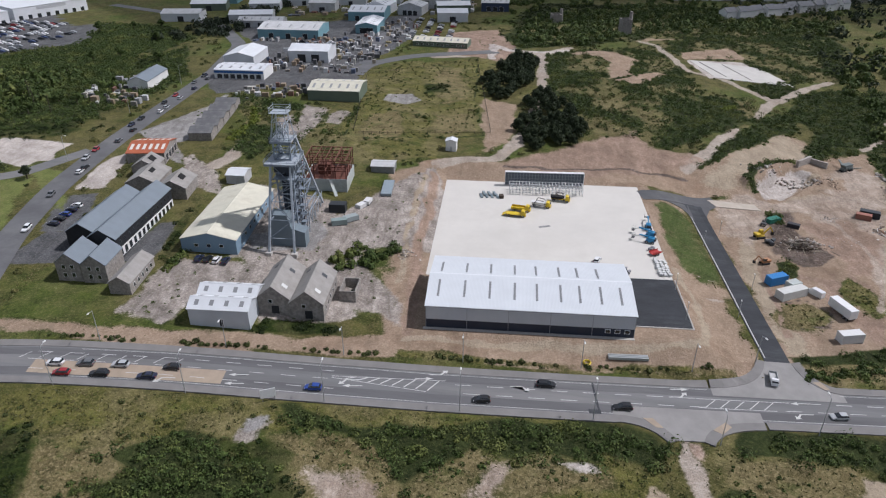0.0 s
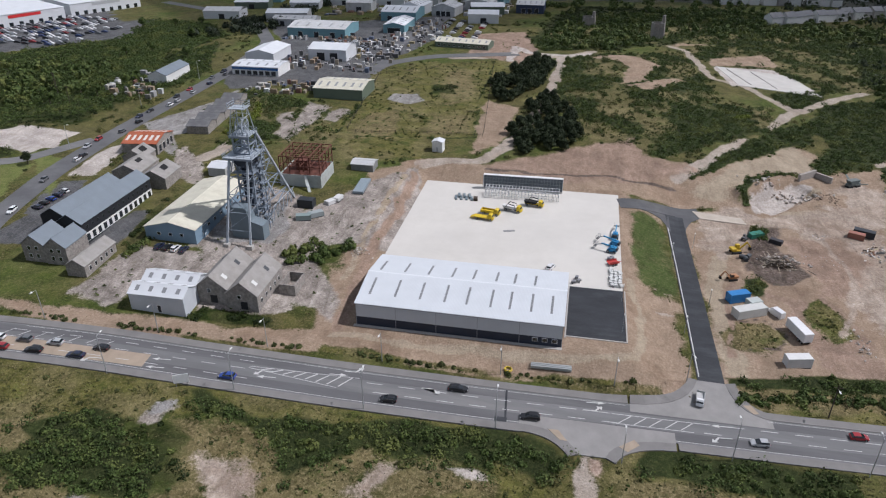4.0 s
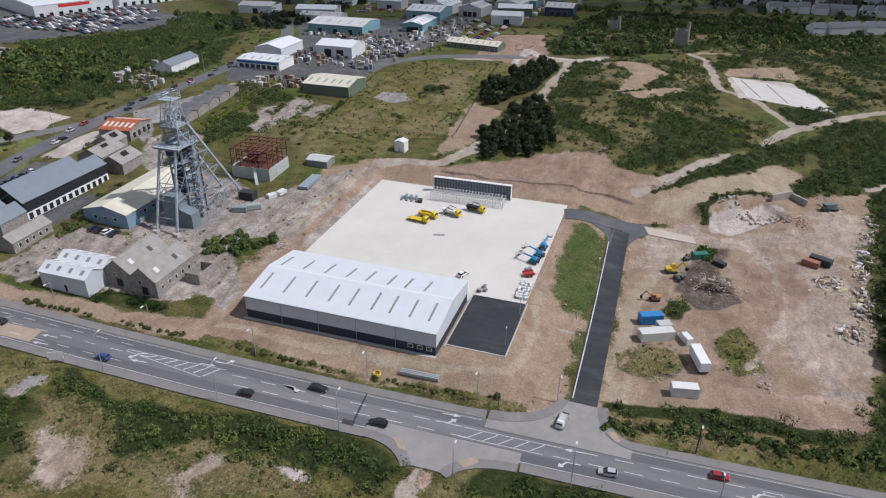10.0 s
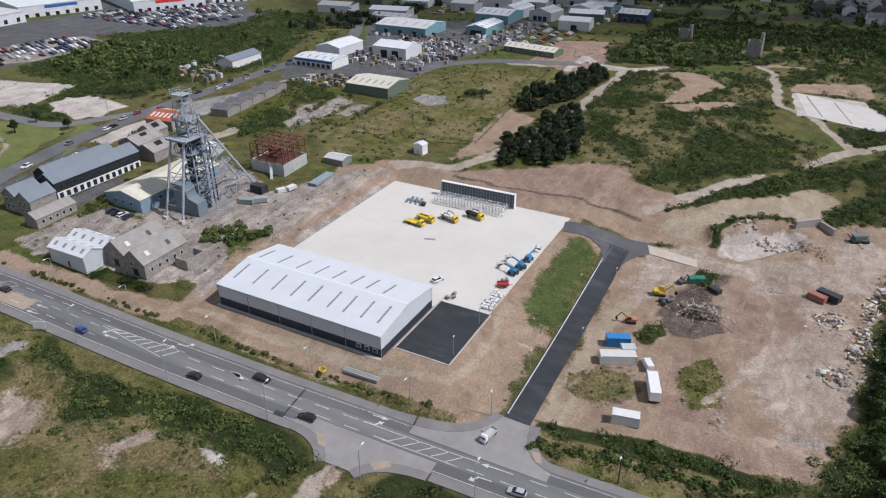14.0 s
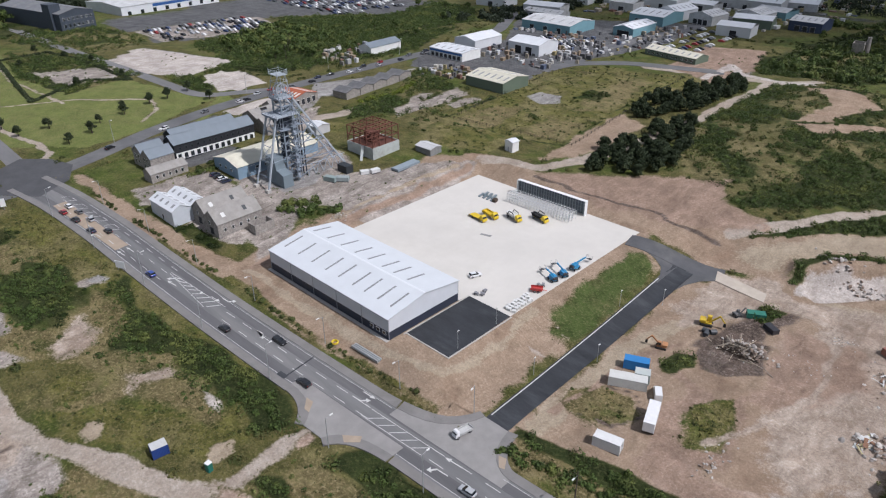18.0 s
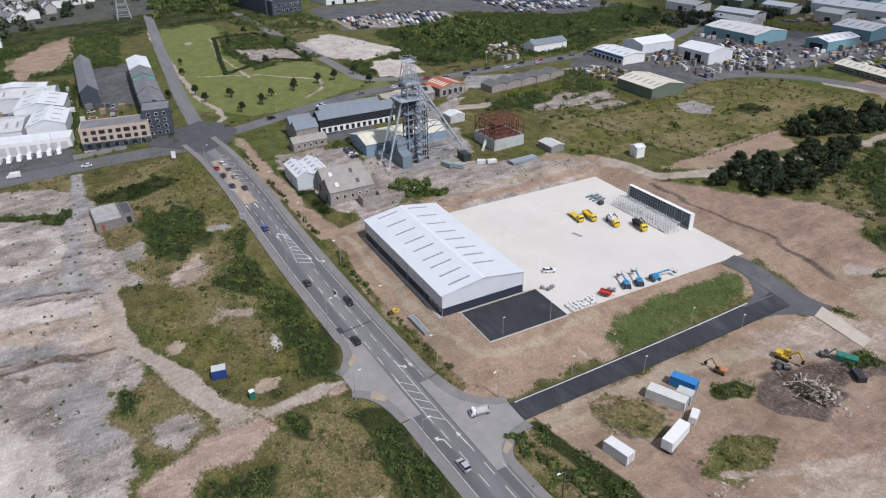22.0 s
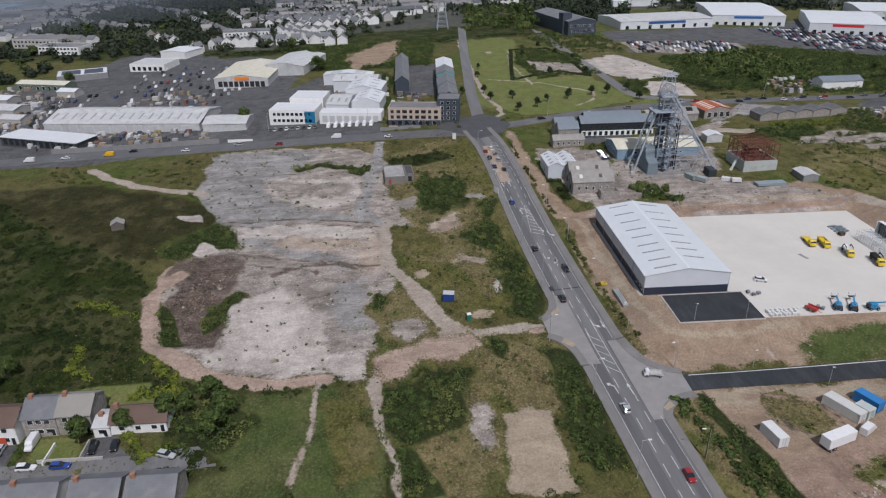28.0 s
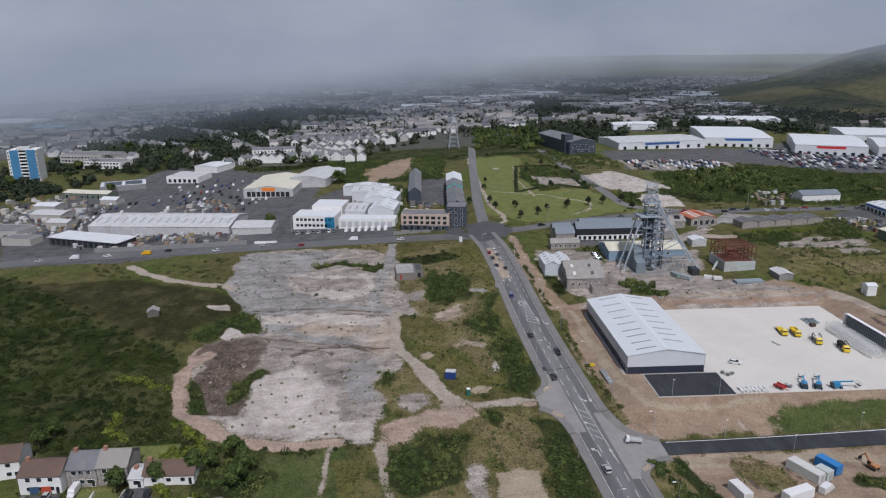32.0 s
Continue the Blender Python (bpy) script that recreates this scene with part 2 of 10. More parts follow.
    col = n.mix(1.0, col, n.ramp(n.noise(2.0, 5, 0.7), 0.36, 0.64, (0.86, 0.86, 0.86), (1.13, 1.13, 1.13)), "MULTIPLY")
    n.bump(n.math("MULTIPLY_ADD", fine, 1.0, n.math("MULTIPLY", speck, 0.4)), 0.8, 0.35)
    return n.done(col, 0.95, 0.0, 0.15)



# ---- terrain: one height for every place of the plan ----
def smooth(a, b, v):
    u = np.clip((v - a) / (b - a), 0, 1)
    return u * u * (3 - 2 * u)


def lay(x, y):
    """The broad lie of the land."""
    x, y = np.asarray(x, float), np.asarray(y, float)
    u, v = 2 * np.tanh(x / 200), 2.2 * np.tanh(y / 220)
    z = -2.578 - 6.106 * u + 4.288 * v - 0.167 * u * v + 0.352 * v * v - 0.739 * u * u * v + 1.23 * u * v * v + 0.089 * v ** 3
    return z


def rect_gap(x, y, x0, x1, y0, y1):
    """How far a place lies outside a rectangle."""
    return np.hypot(np.maximum(np.maximum(x0 - x, x - x1), 0), np.maximum(np.maximum(y0 - y, y - y1), 0))


def height(x, y):
    x, y = np.asarray(x, float), np.asarray(y, float)
    z = lay(x, y)
    # the demolition ground east of the access road lies level and low
    g = rect_gap(x, y, 26, 84, -14, 66)
    z = z + (-4.9 - z) * (1 - smooth(0, 22, g))
    # the old pit on the waste ground, and the chalky quarry hole beside the screening plant
    z = z - 2.6 * (1 - smooth(0, 5.0, rect_gap(x, y, -35, -16, -163, -151)))
    u, v = (x - 57) * 0.75 + (y - 82) * 0.66, (y - 82) * 0.75 - (x - 57) * 0.66
    z = z - 2.4 * (1 - smooth(0, 2.6, rect_gap(u, v, -11, 11, -5, 2.5)))
    z = z + 1.5 * (1 - smooth(0, 2.4, rect_gap(u, v, -13, 14, 6.2, 8.0)))
    # the hummocky rise of the heath, and the spoil bank behind the yard
    z = z + 5.0 * np.exp(-((x - 12) / 34) ** 2 - ((y - 168) / 52) ** 2) + 3.0 * np.exp(-((x - 6) / 16) ** 2 - ((y - 226) / 18) ** 2)
    # the levelled yard: cut into the slope to the north-west, filled to the south-east
    d = rect_gap(x, y, -67.6, 0.6, -29.5, 64.5)
    z = np.clip(z, -0.12 - d * 0.42, -0.12 + d * 0.45)
    return z

# ---- helpers for building ----
def part(name, bm, material, parent=None, label="", smooth_shade=False):
    """Links a bmesh as one mesh object under a thing or a part."""
    me = bpy.data.meshes.new(name)
    bm.to_mesh(me)
    bm.free()
    for m in material if isinstance(material, (list, tuple)) else (material,):
        me.materials.append(m)
    if smooth_shade:
        me.shade_smooth()
    ob = new(name, me)
    if parent:
        ob.parent = parent
    return tagged(ob, label)


def same_mesh(name, source, parent, m):
    """One more piece on the mesh of another."""
    ob = new(name, source.data)
    ob.parent = parent
    ob.matrix_local = m
    return ob


def thing(name, m=None, label="", category="", group="", kind=""):
    ob = new(name)
    if m is not None:
        ob.matrix_world = m
    return tagged(ob, label, category, group, kind)


def add_box(bm, x0, x1, y0, y1, z0, z1, m=None, index=0):
    vs = [bm.verts.new((x, y, z)) for z in (z0, z1) for x, y in ((x0, y0), (x1, y0), (x1, y1), (x0, y1))]
    if m is not None:
        for v in vs:
            v.co = m @ v.co
    for q in ((3, 2, 1, 0), (4, 5, 6, 7), (0, 1, 5, 4), (1, 2, 6, 5), (2, 3, 7, 6), (3, 0, 4, 7)):
        bm.faces.new([vs[k] for k in q]).material_index = index
    return vs


def box(x0, x1, y0, y1, z0, z1, bevel=0.0):
    bm = bmesh.new()
    add_box(bm, x0, x1, y0, y1, z0, z1)
    if bevel:
        bmesh.ops.bevel(bm, geom=bm.edges[:], offset=bevel, segments=1, affect="EDGES")
    return bm


def add_bar(bm, a, b, w, d=None):
    """A straight bar of square or oblong section from a to b."""
    a, b = Vector(a), Vector(b)
    m = Matrix.Translation(a) @ (b - a).to_track_quat("Z", "Y").to_matrix().to_4x4()
    d = w if d is None else d
    add_box(bm, -w / 2, w / 2, -d / 2, d / 2, 0, (b - a).length, m)


def bar(a, b, w, d=None):
    bm = bmesh.new()
    add_bar(bm, a, b, w, d)
    return bm


def add_tube(bm, a, b, r0, r1=None, n=8):
    a, b = Vector(a), Vector(b)
    r1 = r0 if r1 is None else r1
    m = Matrix.Translation((a + b) / 2) @ (b - a).to_track_quat("Z", "Y").to_matrix().to_4x4()
    bmesh.ops.create_cone(bm, cap_ends=True, segments=n, radius1=r0, radius2=r1, depth=(b - a).length, matrix=m)


def tube(a, b, r0, r1=None, n=8):
    bm = bmesh.new()
    add_tube(bm, a, b, r0, r1, n)
    return bm


def prism(profile, x0, x1, axis="X"):
    """A profile of (across, up) pairs drawn out along an axis."""
    bm = bmesh.new()
    put = (lambda s, p: (s, p[0], p[1])) if axis == "X" else (lambda s, p: (p[0], s, p[1]))
    a, b = ([bm.verts.new(put(s, p)) for p in profile] for s in (x0, x1))
    k = len(profile)
    bm.faces.new(a), bm.faces.new(b[::-1])
    for i in range(k):
        bm.faces.new((a[i], b[i], b[(i + 1) % k], a[(i + 1) % k]))
    bmesh.ops.recalc_face_normals(bm, faces=bm.faces[:])
    return bm


def slab(points, low, top):
    """A flat plate with an outline of its own."""
    bm = bmesh.new()
    a, b = ([bm.verts.new((x, y, z)) for x, y in points] for z in (low, top))
    bm.faces.new(a[::-1]), bm.faces.new(b)
    for i in range(len(a)):
        j = (i + 1) % len(a)
        bm.faces.new((a[i], a[j], b[j], b[i]))
    bmesh.ops.recalc_face_normals(bm, faces=bm.faces[:])
    return bm


def at(x, y, turn=0.0, lift=0.0):
    """A pose on the ground."""
    return pose(x, y, float(height(x, y)) + lift, 0, 0, turn)


# ---- the ground: one sheet to the horizon ----
def spread(lo, hi, step, far):
    """Even steps from lo to hi, then ever wider ones out to far."""
    mid = np.arange(lo, hi + step / 2, step)
    out, d, s = [], 0.0, step
    while d < far:
        s *= 1.09
        d += s
        out.append(d)
    out = np.array(out)
    return np.r_[(lo - out)[::-1], mid, mid[-1] + out]


GX, GY = spread(-262, 104, 1.25, 4300), spread(-252, 330, 1.25, 4300)
GXX, GYY = np.meshgrid(GX, GY, indexing="ij")
COVER = {k: np.zeros(GXX.shape, np.float32) for k in (
    "dry", "grass", "sown", "lawn", "shaded_fern", "heath", "dirt", "pink", "tan", "pale", "grey", "chalk", "paved", "track", "scrub", "umber", "clay", "sand", "shaded_moor", "town")}


# bare surfaces, from the lowest to the uppermost
BARE = ("dirt", "pink", "tan", "pale", "grey", "chalk", "paved", "track", "sand", "clay", "umber")


def window_of(pts, pad):
    xs, ys = [p[0] for p in pts], [p[1] for p in pts]
    i0, i1 = np.searchsorted(GX, (min(xs) - pad, max(xs) + pad))
    j0, j1 = np.searchsorted(GY, (min(ys) - pad, max(ys) + pad))
    return slice(max(i0 - 1, 0), i1 + 1), slice(max(j0 - 1, 0), j1 + 1)


def line_gap(x, y, pts, closed):
    best = np.full(x.shape, 1e9)
    for (ax, ay), (bx, by) in zip(pts, pts[1:] + (pts[:1] if closed else [])):
        dx, dy = bx - ax, by - ay
        u = np.clip(((x - ax) * dx + (y - ay) * dy) / max(dx * dx + dy * dy, 1e-9), 0, 1)
        best = np.minimum(best, np.hypot(x - ax - u * dx, y - ay - u * dy))
    return best


def inside(x, y, pts):
    odd = np.zeros(x.shape, bool)
    for (ax, ay), (bx, by) in zip(pts, pts[1:] + pts[:1]):
        if ay != by:
            odd ^= ((ay > y) != (by > y)) & (x < (bx - ax) * (y - ay) / (by - ay) + ax)
    return odd


def lay_cover(kind, where, value):
    """A new cover takes the place of what lay there before."""
    for k, field in COVER.items():
        if k == kind:
            field[where] = np.maximum(field[where], value)
        elif not (k in BARE and kind in BARE and BARE.index(k) < BARE.index(kind)):
            field[where] = field[where] * (1 - value)


def wander(x, y, amount):
    """Lets the edge of a patch stray, in long and short swings."""
    u = np.sin(x * 0.19 + 2.1 * np.sin(y * 0.11)) + 0.6 * np.sin(y * 0.47 + 1.7 * np.sin(x * 0.33)) + 0.35 * np.sin(x * 1.1 + y * 0.8)
    v = np.sin(y * 0.17 + 1.9 * np.sin(x * 0.13) + 1) + 0.6 * np.sin(x * 0.43 + 1.6 * np.sin(y * 0.37)) + 0.35 * np.sin(y * 1.2 - x * 0.7)
    return x + amount * u, y + amount * v


def paint(kind, pts, soft=1.5):
    where = window_of(pts, soft * 4)
    x, y = wander(GXX[where], GYY[where], 0.0 if soft < 0.95 else min(soft * 0.4, 1.4))
    soft = min(soft, 6)
    d = line_gap(x, y, pts, True) * np.where(inside(x, y, pts), 1, -1)
    lay_cover(kind, where, smooth(-soft, soft, d).astype(np.float32))


def stroke(kind, pts, width, soft=0.8):
    where = window_of(pts, width + soft * 4)
    x, y = wander(GXX[where], GYY[where], min(soft, 1.0) * 0.6)
    lay_cover(kind, where, smooth(soft, -soft, line_gap(x, y, pts, False) - width / 2).astype(np.float32))


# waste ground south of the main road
# rough growth of the west slope, cloud shade painted into both covers
paint('shaded_moor', [(-134, -286), (-137, -229), (-126, -210), (-105, -164), (-87, -163), (-78, -179), (-62, -177), (-66, -190), (-85, -258)], 5)
paint('shaded_fern', [(-85, -258), (-81, -212), (-66, -190), (-46, -176), (-20, -170), (2, -156), (14, -141), (18, -163), (0, -212)], 5)
paint('grass', [(13, -149), (8, -137), (9, -106), (3, -86), (33, -88), (28, -145)], 3)
paint('pale', [(-116, -178), (-155, -180), (-156, -138), (-152, -108), (-124, -103), (-77, -100), (-48, -101), (-29, -99), (-3, -103), (0, -106), (9, -106), (9, -132), (4, -147), (-8, -160), (-20, -167), (-33, -172), (-46, -172), (-56, -167), (-66, -164), (-79, -158), (-88, -157), (-119, -180)], 2.5)
paint('pale', [(-166, -178), (-164, -136), (-162, -104), (-144, -101), (-116, -100), (-74, -93), (-106, -168)], 3)
paint('grey', [(-121, -179), (-156, -178), (-160, -160), (-152, -136), (-127, -144), (-125, -161), (-89, -160), (-87, -147), (-90, -136), (-82, -141), (-87, -163)], 1.5)
paint('grey', [(-136, -173), (-135, -158), (-127, -154), (-103, -160), (-106, -168)], 1.5)
paint('grey', [(-164, -178), (-160, -138), (-147, -138), (-137, -148), (-148, -175)], 1.0)
paint('dry', [(-172, -119), (-161, -101), (-144, -100), (-154, -112), (-161, -123)], 2)
paint('chalk', [(-30, -144), (-39, -137), (-35, -127), (-22, -120), (-11, -120), (-3, -116), (6, -116), (-1, -146), (-10, -157), (-11, -146), (-22, -146)], 6)
paint('chalk', [(-2, -115), (-1, -106), (9, -106), (9, -115)], 0.9)
paint('chalk', [(-39, -116), (-41, -108), (-32, -107), (-32, -114)], 2)
paint('chalk', [(-98, -181), (-97, -171), (-90, -170), (-92, -176)], 1)
paint('grey', [(-76, -152), (-72, -132), (-48, -111), (-46, -114), (-58, -132), (-69, -150)], 1.5)
paint('umber', [(-35, -168), (-46, -164), (-44, -156), (-33, -151), (-12, -151), (-9, -157), (-20, -164)], 2)
paint('scrub', [(-33, -156), (-39, -146), (-32, -142), (-21, -146), (-20, -150)], 2)
paint('scrub', [(-38, -168), (-37, -164), (-15, -158), (-13, -161)], 2)
paint('scrub', [(-69, -175), (-81, -170), (-89, -163), (-80, -154), (-66, -153), (-71, -165), (-57, -169)], 2)
paint('chalk', [(-65, -167), (-76, -166), (-65, -157), (-61, -163)], 1)
stroke('pink', [(-38.1, -173.7), (-20.2, -167.0), (-7.4, -158.7), (2.5, -147.3), (7.6, -132.5), (7.9, -115.6)], 4.5, 1.5)
stroke('pink', [(-46.0, -172.2), (-56.1, -171.1)], 3, 1)
stroke('scrub', [(-136.6, -138.9), (-139.9, -131.1), (-134.1, -114.7)], 3.5, 1.5)
paint('scrub', [(-132, -115), (-136, -108), (-128, -107), (-124, -111), (-128, -116)], 1.5)
paint('scrub', [(-107, -136), (-112, -127), (-104, -121), (-96, -123), (-101, -134)], 2)
paint('dry', [(-144, -101), (-164, -71), (-141, -60), (-87, -63), (-58, -55), (-74, -93), (-116, -100)], 3)
paint('grass', [(-152, -77), (-156, -64), (-137, -60), (-85, -60), (-61, -54), (-60, -60), (-77, -66), (-116, -73)], 3)
paint('shaded_fern', [(-141, -102), (-146, -78), (-138, -70), (-130, -86), (-131, -100)], 2)
paint('scrub', [(-98, -90), (-118, -77), (-108, -69), (-80, -72), (-82, -85)], 2)
paint('pale', [(-95, -102), (-99, -89), (-88, -91), (-90, -102)], 2)
paint('pale', [(-99, -70), (-98, -64), (-92, -65), (-94, -70)], 1.5)
stroke('grey', [(-162.5, -104.1), (-138.3, -104.2), (-119.1, -108.2), (-95.5, -108.9), (-81.8, -110.4)], 4.5, 1)
stroke('track', [(-153.4, -233.4), (-130.8, -207.6), (-118.8, -178.4), (-109.2, -161.2)], 4.5, 1)
paint('grass', [(-61, -95), (-55, -70), (-56, -62), (-53, -55), (-24, -54), (-14, -69), (-16, -80), (-29, -84), (-43, -96)], 3)
paint('dry', [(-54, -94), (-48, -72), (-43, -72), (-49, -91)], 2)
paint('dry', [(-28, -105), (-33, -97), (-21, -89), (-11, -86), (-5, -89), (-5, -100), (-22, -106)], 3)
paint('pale', [(-18, -98), (-16, -90), (-10, -89), (-5, -94), (-9, -98)], 3)
paint('tan', [(-42, -92), (-44, -89), (-41, -87), (-38, -89), (-38, -92)], 0.8)
paint('tan', [(-16, -77), (-19, -74), (-17, -70), (-14, -72), (-14, -76)], 0.8)
paint('scrub', [(-64, -80), (-59, -58), (-30, -54), (-18, -55), (-12, -58), (-14, -65), (-25, -63), (-39, -66)], 2.5)
paint('scrub', [(-30, -105), (-29, -101), (-22, -101), (-23, -104)], 1.5)
paint('dry', [(-5, -77), (-3, -62), (3, -54), (36, -66), (29, -84), (16, -83), (11, -77)], 4)
paint('grass', [(18, -76), (22, -70), (33, -73), (31, -80)], 3)
paint('grass', [(-2, -62), (0, -53), (20, -60), (12, -61)], 2)
paint('scrub', [(16, -103), (11, -98), (12, -92), (7, -83), (9, -78), (14, -81), (18, -87), (25, -95), (22, -102)], 2)
paint('scrub', [(-6, -73), (-3, -68), (4, -70), (1, -73)], 2)
paint('tan', [(26, -72), (24, -67), (27, -62), (36, -66), (33, -73)], 2)
paint('grass', [(6, -130), (8, -118), (12, -105), (21, -105), (11, -133)], 2)
stroke('track', [(-8.3, -57.7), (-8.0, -66.5), (-6.7, -76.3), (-8.0, -81.5), (-15.6, -85.8), (-28.4, -89.8), (-40.7, -96.4), (-49.2, -100.9), (-63.8, -101.0), (-77.7, -100.7)], 3.4, 1.0)
paint('track', [(-14, -84), (-9, -78), (-4, -79), (-5, -86), (-9, -87)], 2)
paint('pink', [(2, -104), (-1, -98), (-4, -86), (-3, -79), (4, -82), (3, -92), (8, -98), (10, -104)], 3)
paint('pink', [(-7, -62), (-8, -57), (-5, -58), (-5, -62)], 1)
stroke('track', [(9.7, -104.0), (16.2, -103.8), (22.3, -102.0)], 2.2, 0.7)
stroke('track', [(8.4, -116.2), (16.7, -116.9)], 1.6, 0.6)
# old foundations and spoil on the waste ground
stroke('umber', [(-85.1, -154.8), (-80.2, -137.3), (-79.3, -117.6), (-74.6, -101.7)], 0.9, 0.6)
stroke('umber', [(-45.9, -137.9), (-51.1, -126.5), (-49.6, -115.5), (-46.5, -105.9)], 1.6, 1.0)
stroke('umber', [(-61.6, -120.6), (-51.1, -122.4), (-42.8, -124.2)], 0.8, 0.5)
paint('umber', [(-59, -168), (-64, -161), (-58, -148), (-49, -148), (-47, -159), (-49, -165)], 4)
paint('umber', [(-35, -169), (-42, -166), (-44, -159), (-35, -152), (-10, -151), (-10, -158), (-20, -164)], 2)
paint('scrub', [(-32, -156), (-38, -146), (-32, -143), (-21, -146), (-20, -150)], 2)
paint('sand', [(-59, -112), (-70, -102), (-48, -101), (-43, -106)], 4)
paint('grey', [(-39, -116), (-41, -108), (-13, -106), (-17, -117)], 4)
stroke('umber', [(-110.6, -168.4), (-117.0, -157.9), (-120.4, -138.9), (-122.8, -130.3)], 0.8, 0.6)
stroke('umber', [(-128.0, -155.8), (-133.1, -138.6)], 0.8, 0.6)
paint('sand', [(-81, -142), (-68, -112), (-59, -106), (-60, -122), (-69, -139)], 5)
# bare earth round the yard
paint('dirt', [(-76, -36), (6, -33), (15, -26), (15, 20), (15, 52), (8, 57), (2, 68), (4, 76), (-40, 74), (-74, 76), (-82, 60), (-78, 20)], 3)
paint('sown', [(5.5, 10), (4.2, 25), (3.2, 37), (3.4, 51), (9, 53), (13, 50), (14.6, 44), (14.6, 6), (10, 3)], 2.4)
paint('dirt', [(1, -2), (2, 14), (5, 9), (9, 2), (13, -4), (13, -7)], 2)
paint('dirt', [(-35, 82), (-20, 91), (5, 117), (9, 100), (37, 94), (42, 70), (27, 67), (0, 66), (-20, 69), (-50, 71)], 3)
paint('dirt', [(24, 84), (64, 138), (79, 122), (73, 105), (43, 75)], 3)
paint('dirt', [(-79, -3), (-86, 61), (-72, 75), (-59, 72), (-72, 52), (-68, 14), (-68, -5)], 3)
stroke('track', [(3.3, -2.3), (10.3, -2.9), (14.2, -3.1)], 0.5, 0.3)
stroke('track', [(4.5, 9.2), (10.8, 7.1), (14.2, 6.0)], 0.4, 0.3)
stroke('dirt', [(-163.5, -43.0), (-123.5, -40.8), (-81.2, -38.5)], 4, 2)
paint('dirt', [(-163, -43), (-133, -39), (-101, -44), (-102, -46), (-143, -45)], 1.5)
paint('dirt', [(-128, -44), (-76, -41.5), (-30, -39), (6, -36.5), (15, -34), (16, -20), (-20, -28), (-70, -32), (-100, -39)], 1)
paint('dirt', [(22, -33), (36, -30), (50, -24), (40, -20), (22, -20)], 1.5)
# demolition ground
paint('dirt', [(23, 56), (42, 63), (68, 83), (89, 95), (89, 47), (84, 11), (80, -15), (65, -23), (49, -22), (32, -24), (23, -27), (21, 45)], 3)
paint('pale', [(52, 56), (72, 78), (87, 82), (85, 45), (81, 10), (79, -7), (70, -11), (62, 8), (53, 30)], 5)
paint('chalk', [(45, 71), (54, 84), (66, 92), (68, 85), (55, 75), (48, 69)], 2)
paint('pink', [(50, -10), (63, -9), (75, -9), (80, -12), (66, -22), (50, -20)], 4)
paint('grass', [(45, 9), (53, 14), (57, 6), (57, -5), (52, -7), (48, -1)], 2)
paint('grass', [(25, -29), (50, -26), (73, -25), (57, -33), (37, -38), (29, -34)], 2)
paint('scrub', [(24, -27), (49, -22), (75, -20), (74, -23), (49, -26), (27, -29)], 1.2)
paint('scrub', [(93, 74), (94, 75), (87, -20), (76, -23), (83, -5), (87, 24)], 2)
paint('scrub', [(42, 74), (50, 88), (67, 100), (69, 93), (54, 86), (46, 71)], 1.5)
# field and heath north of the yard
paint('grass', [(-94, 207), (-63, 220), (-46, 226), (-55, 156), (-57, 100), (-75, 93)], 3)
paint('dry', [(-87, 189), (-70, 200), (-66, 147), (-76, 134)], 5)
paint('dry', [(-80, 122), (-62, 127), (-59, 104), (-76, 97)], 4)
paint('shaded_fern', [(-87, 167), (-76, 167), (-74, 154), (-85, 152)], 2)
stroke('scrub', [(-63.0, 217.8), (-61.8, 148.5), (-55.9, 100.4), (-66.2, 96.7), (-75.1, 94.4)], 0.9, 0.5)
paint('dirt', [(-57, 147), (-43, 142), (-44, 95), (-54, 85), (-58, 128)], 2.5)
paint('grass', [(-42, 154), (-35, 167), (-35, 150), (-40, 143)], 1.5)
paint('heath', [(-27, 235), (5, 247), (38, 270), (47, 216), (44, 137), (37, 118), (20, 102), (0, 100), (-15, 116), (-26, 147)], 4)
paint('dirt', [(-14, 238), (5, 243), (24, 224), (13, 186), (3, 178), (7, 212)], 2.5)
paint('dirt', [(5, 175), (29, 201), (37, 200), (15, 169)], 2)
paint('heath', [(38, 270), (86, 315), (175, 331), (134, 215), (102, 209), (83, 242), (55, 245)], 4)
paint('dirt', [(53, 257), (89, 276), (88, 247), (72, 246), (52, 240)], 2)
paint('scrub', [(77, 199), (102, 209), (99, 193), (82, 175), (74, 186)], 2)
paint('scrub', [(97, 187), (129, 202), (106, 137), (79, 100), (73, 109), (87, 136), (82, 153)], 2)
paint('scrub', [(51, 158), (66, 173), (69, 163), (49, 130)], 2)
paint('scrub', [(28, 96), (46, 119), (69, 149), (87, 159), (79, 134), (61, 117), (51, 110), (24, 84)], 2)
paint('dirt', [(19, 279), (42, 306), (81, 313), (69, 297), (34, 278)], 2)
stroke('track', [(26.0, 286.0), (42.3, 271.2), (47.0, 230.7), (50.2, 213.7), (62.3, 207.2), (70.6, 194.0), (81.0, 171.9)], 4, 1)
stroke('track', [(20.6, 83.3), (31.0, 97.3), (45.4, 120.5), (60.6, 141.9), (78.4, 168.6), (98.1, 190.3), (122.6, 212.0)], 4.5, 1)
stroke('track', [(-71.2, 71.2), (-50.7, 78.1), (-42.5, 93.7), (-35.5, 123.9), (-29.8, 162.6), (-28.0, 234.4), (-11.8, 251.8)], 5, 1)
stroke('track', [(-87.8, 221.2), (-58.7, 230.0), (-28.0, 236.2)], 6, 1.2)
paint('pale', [(-67, 275), (-51, 283), (-39, 280), (-42, 240), (-59, 232)], 2)
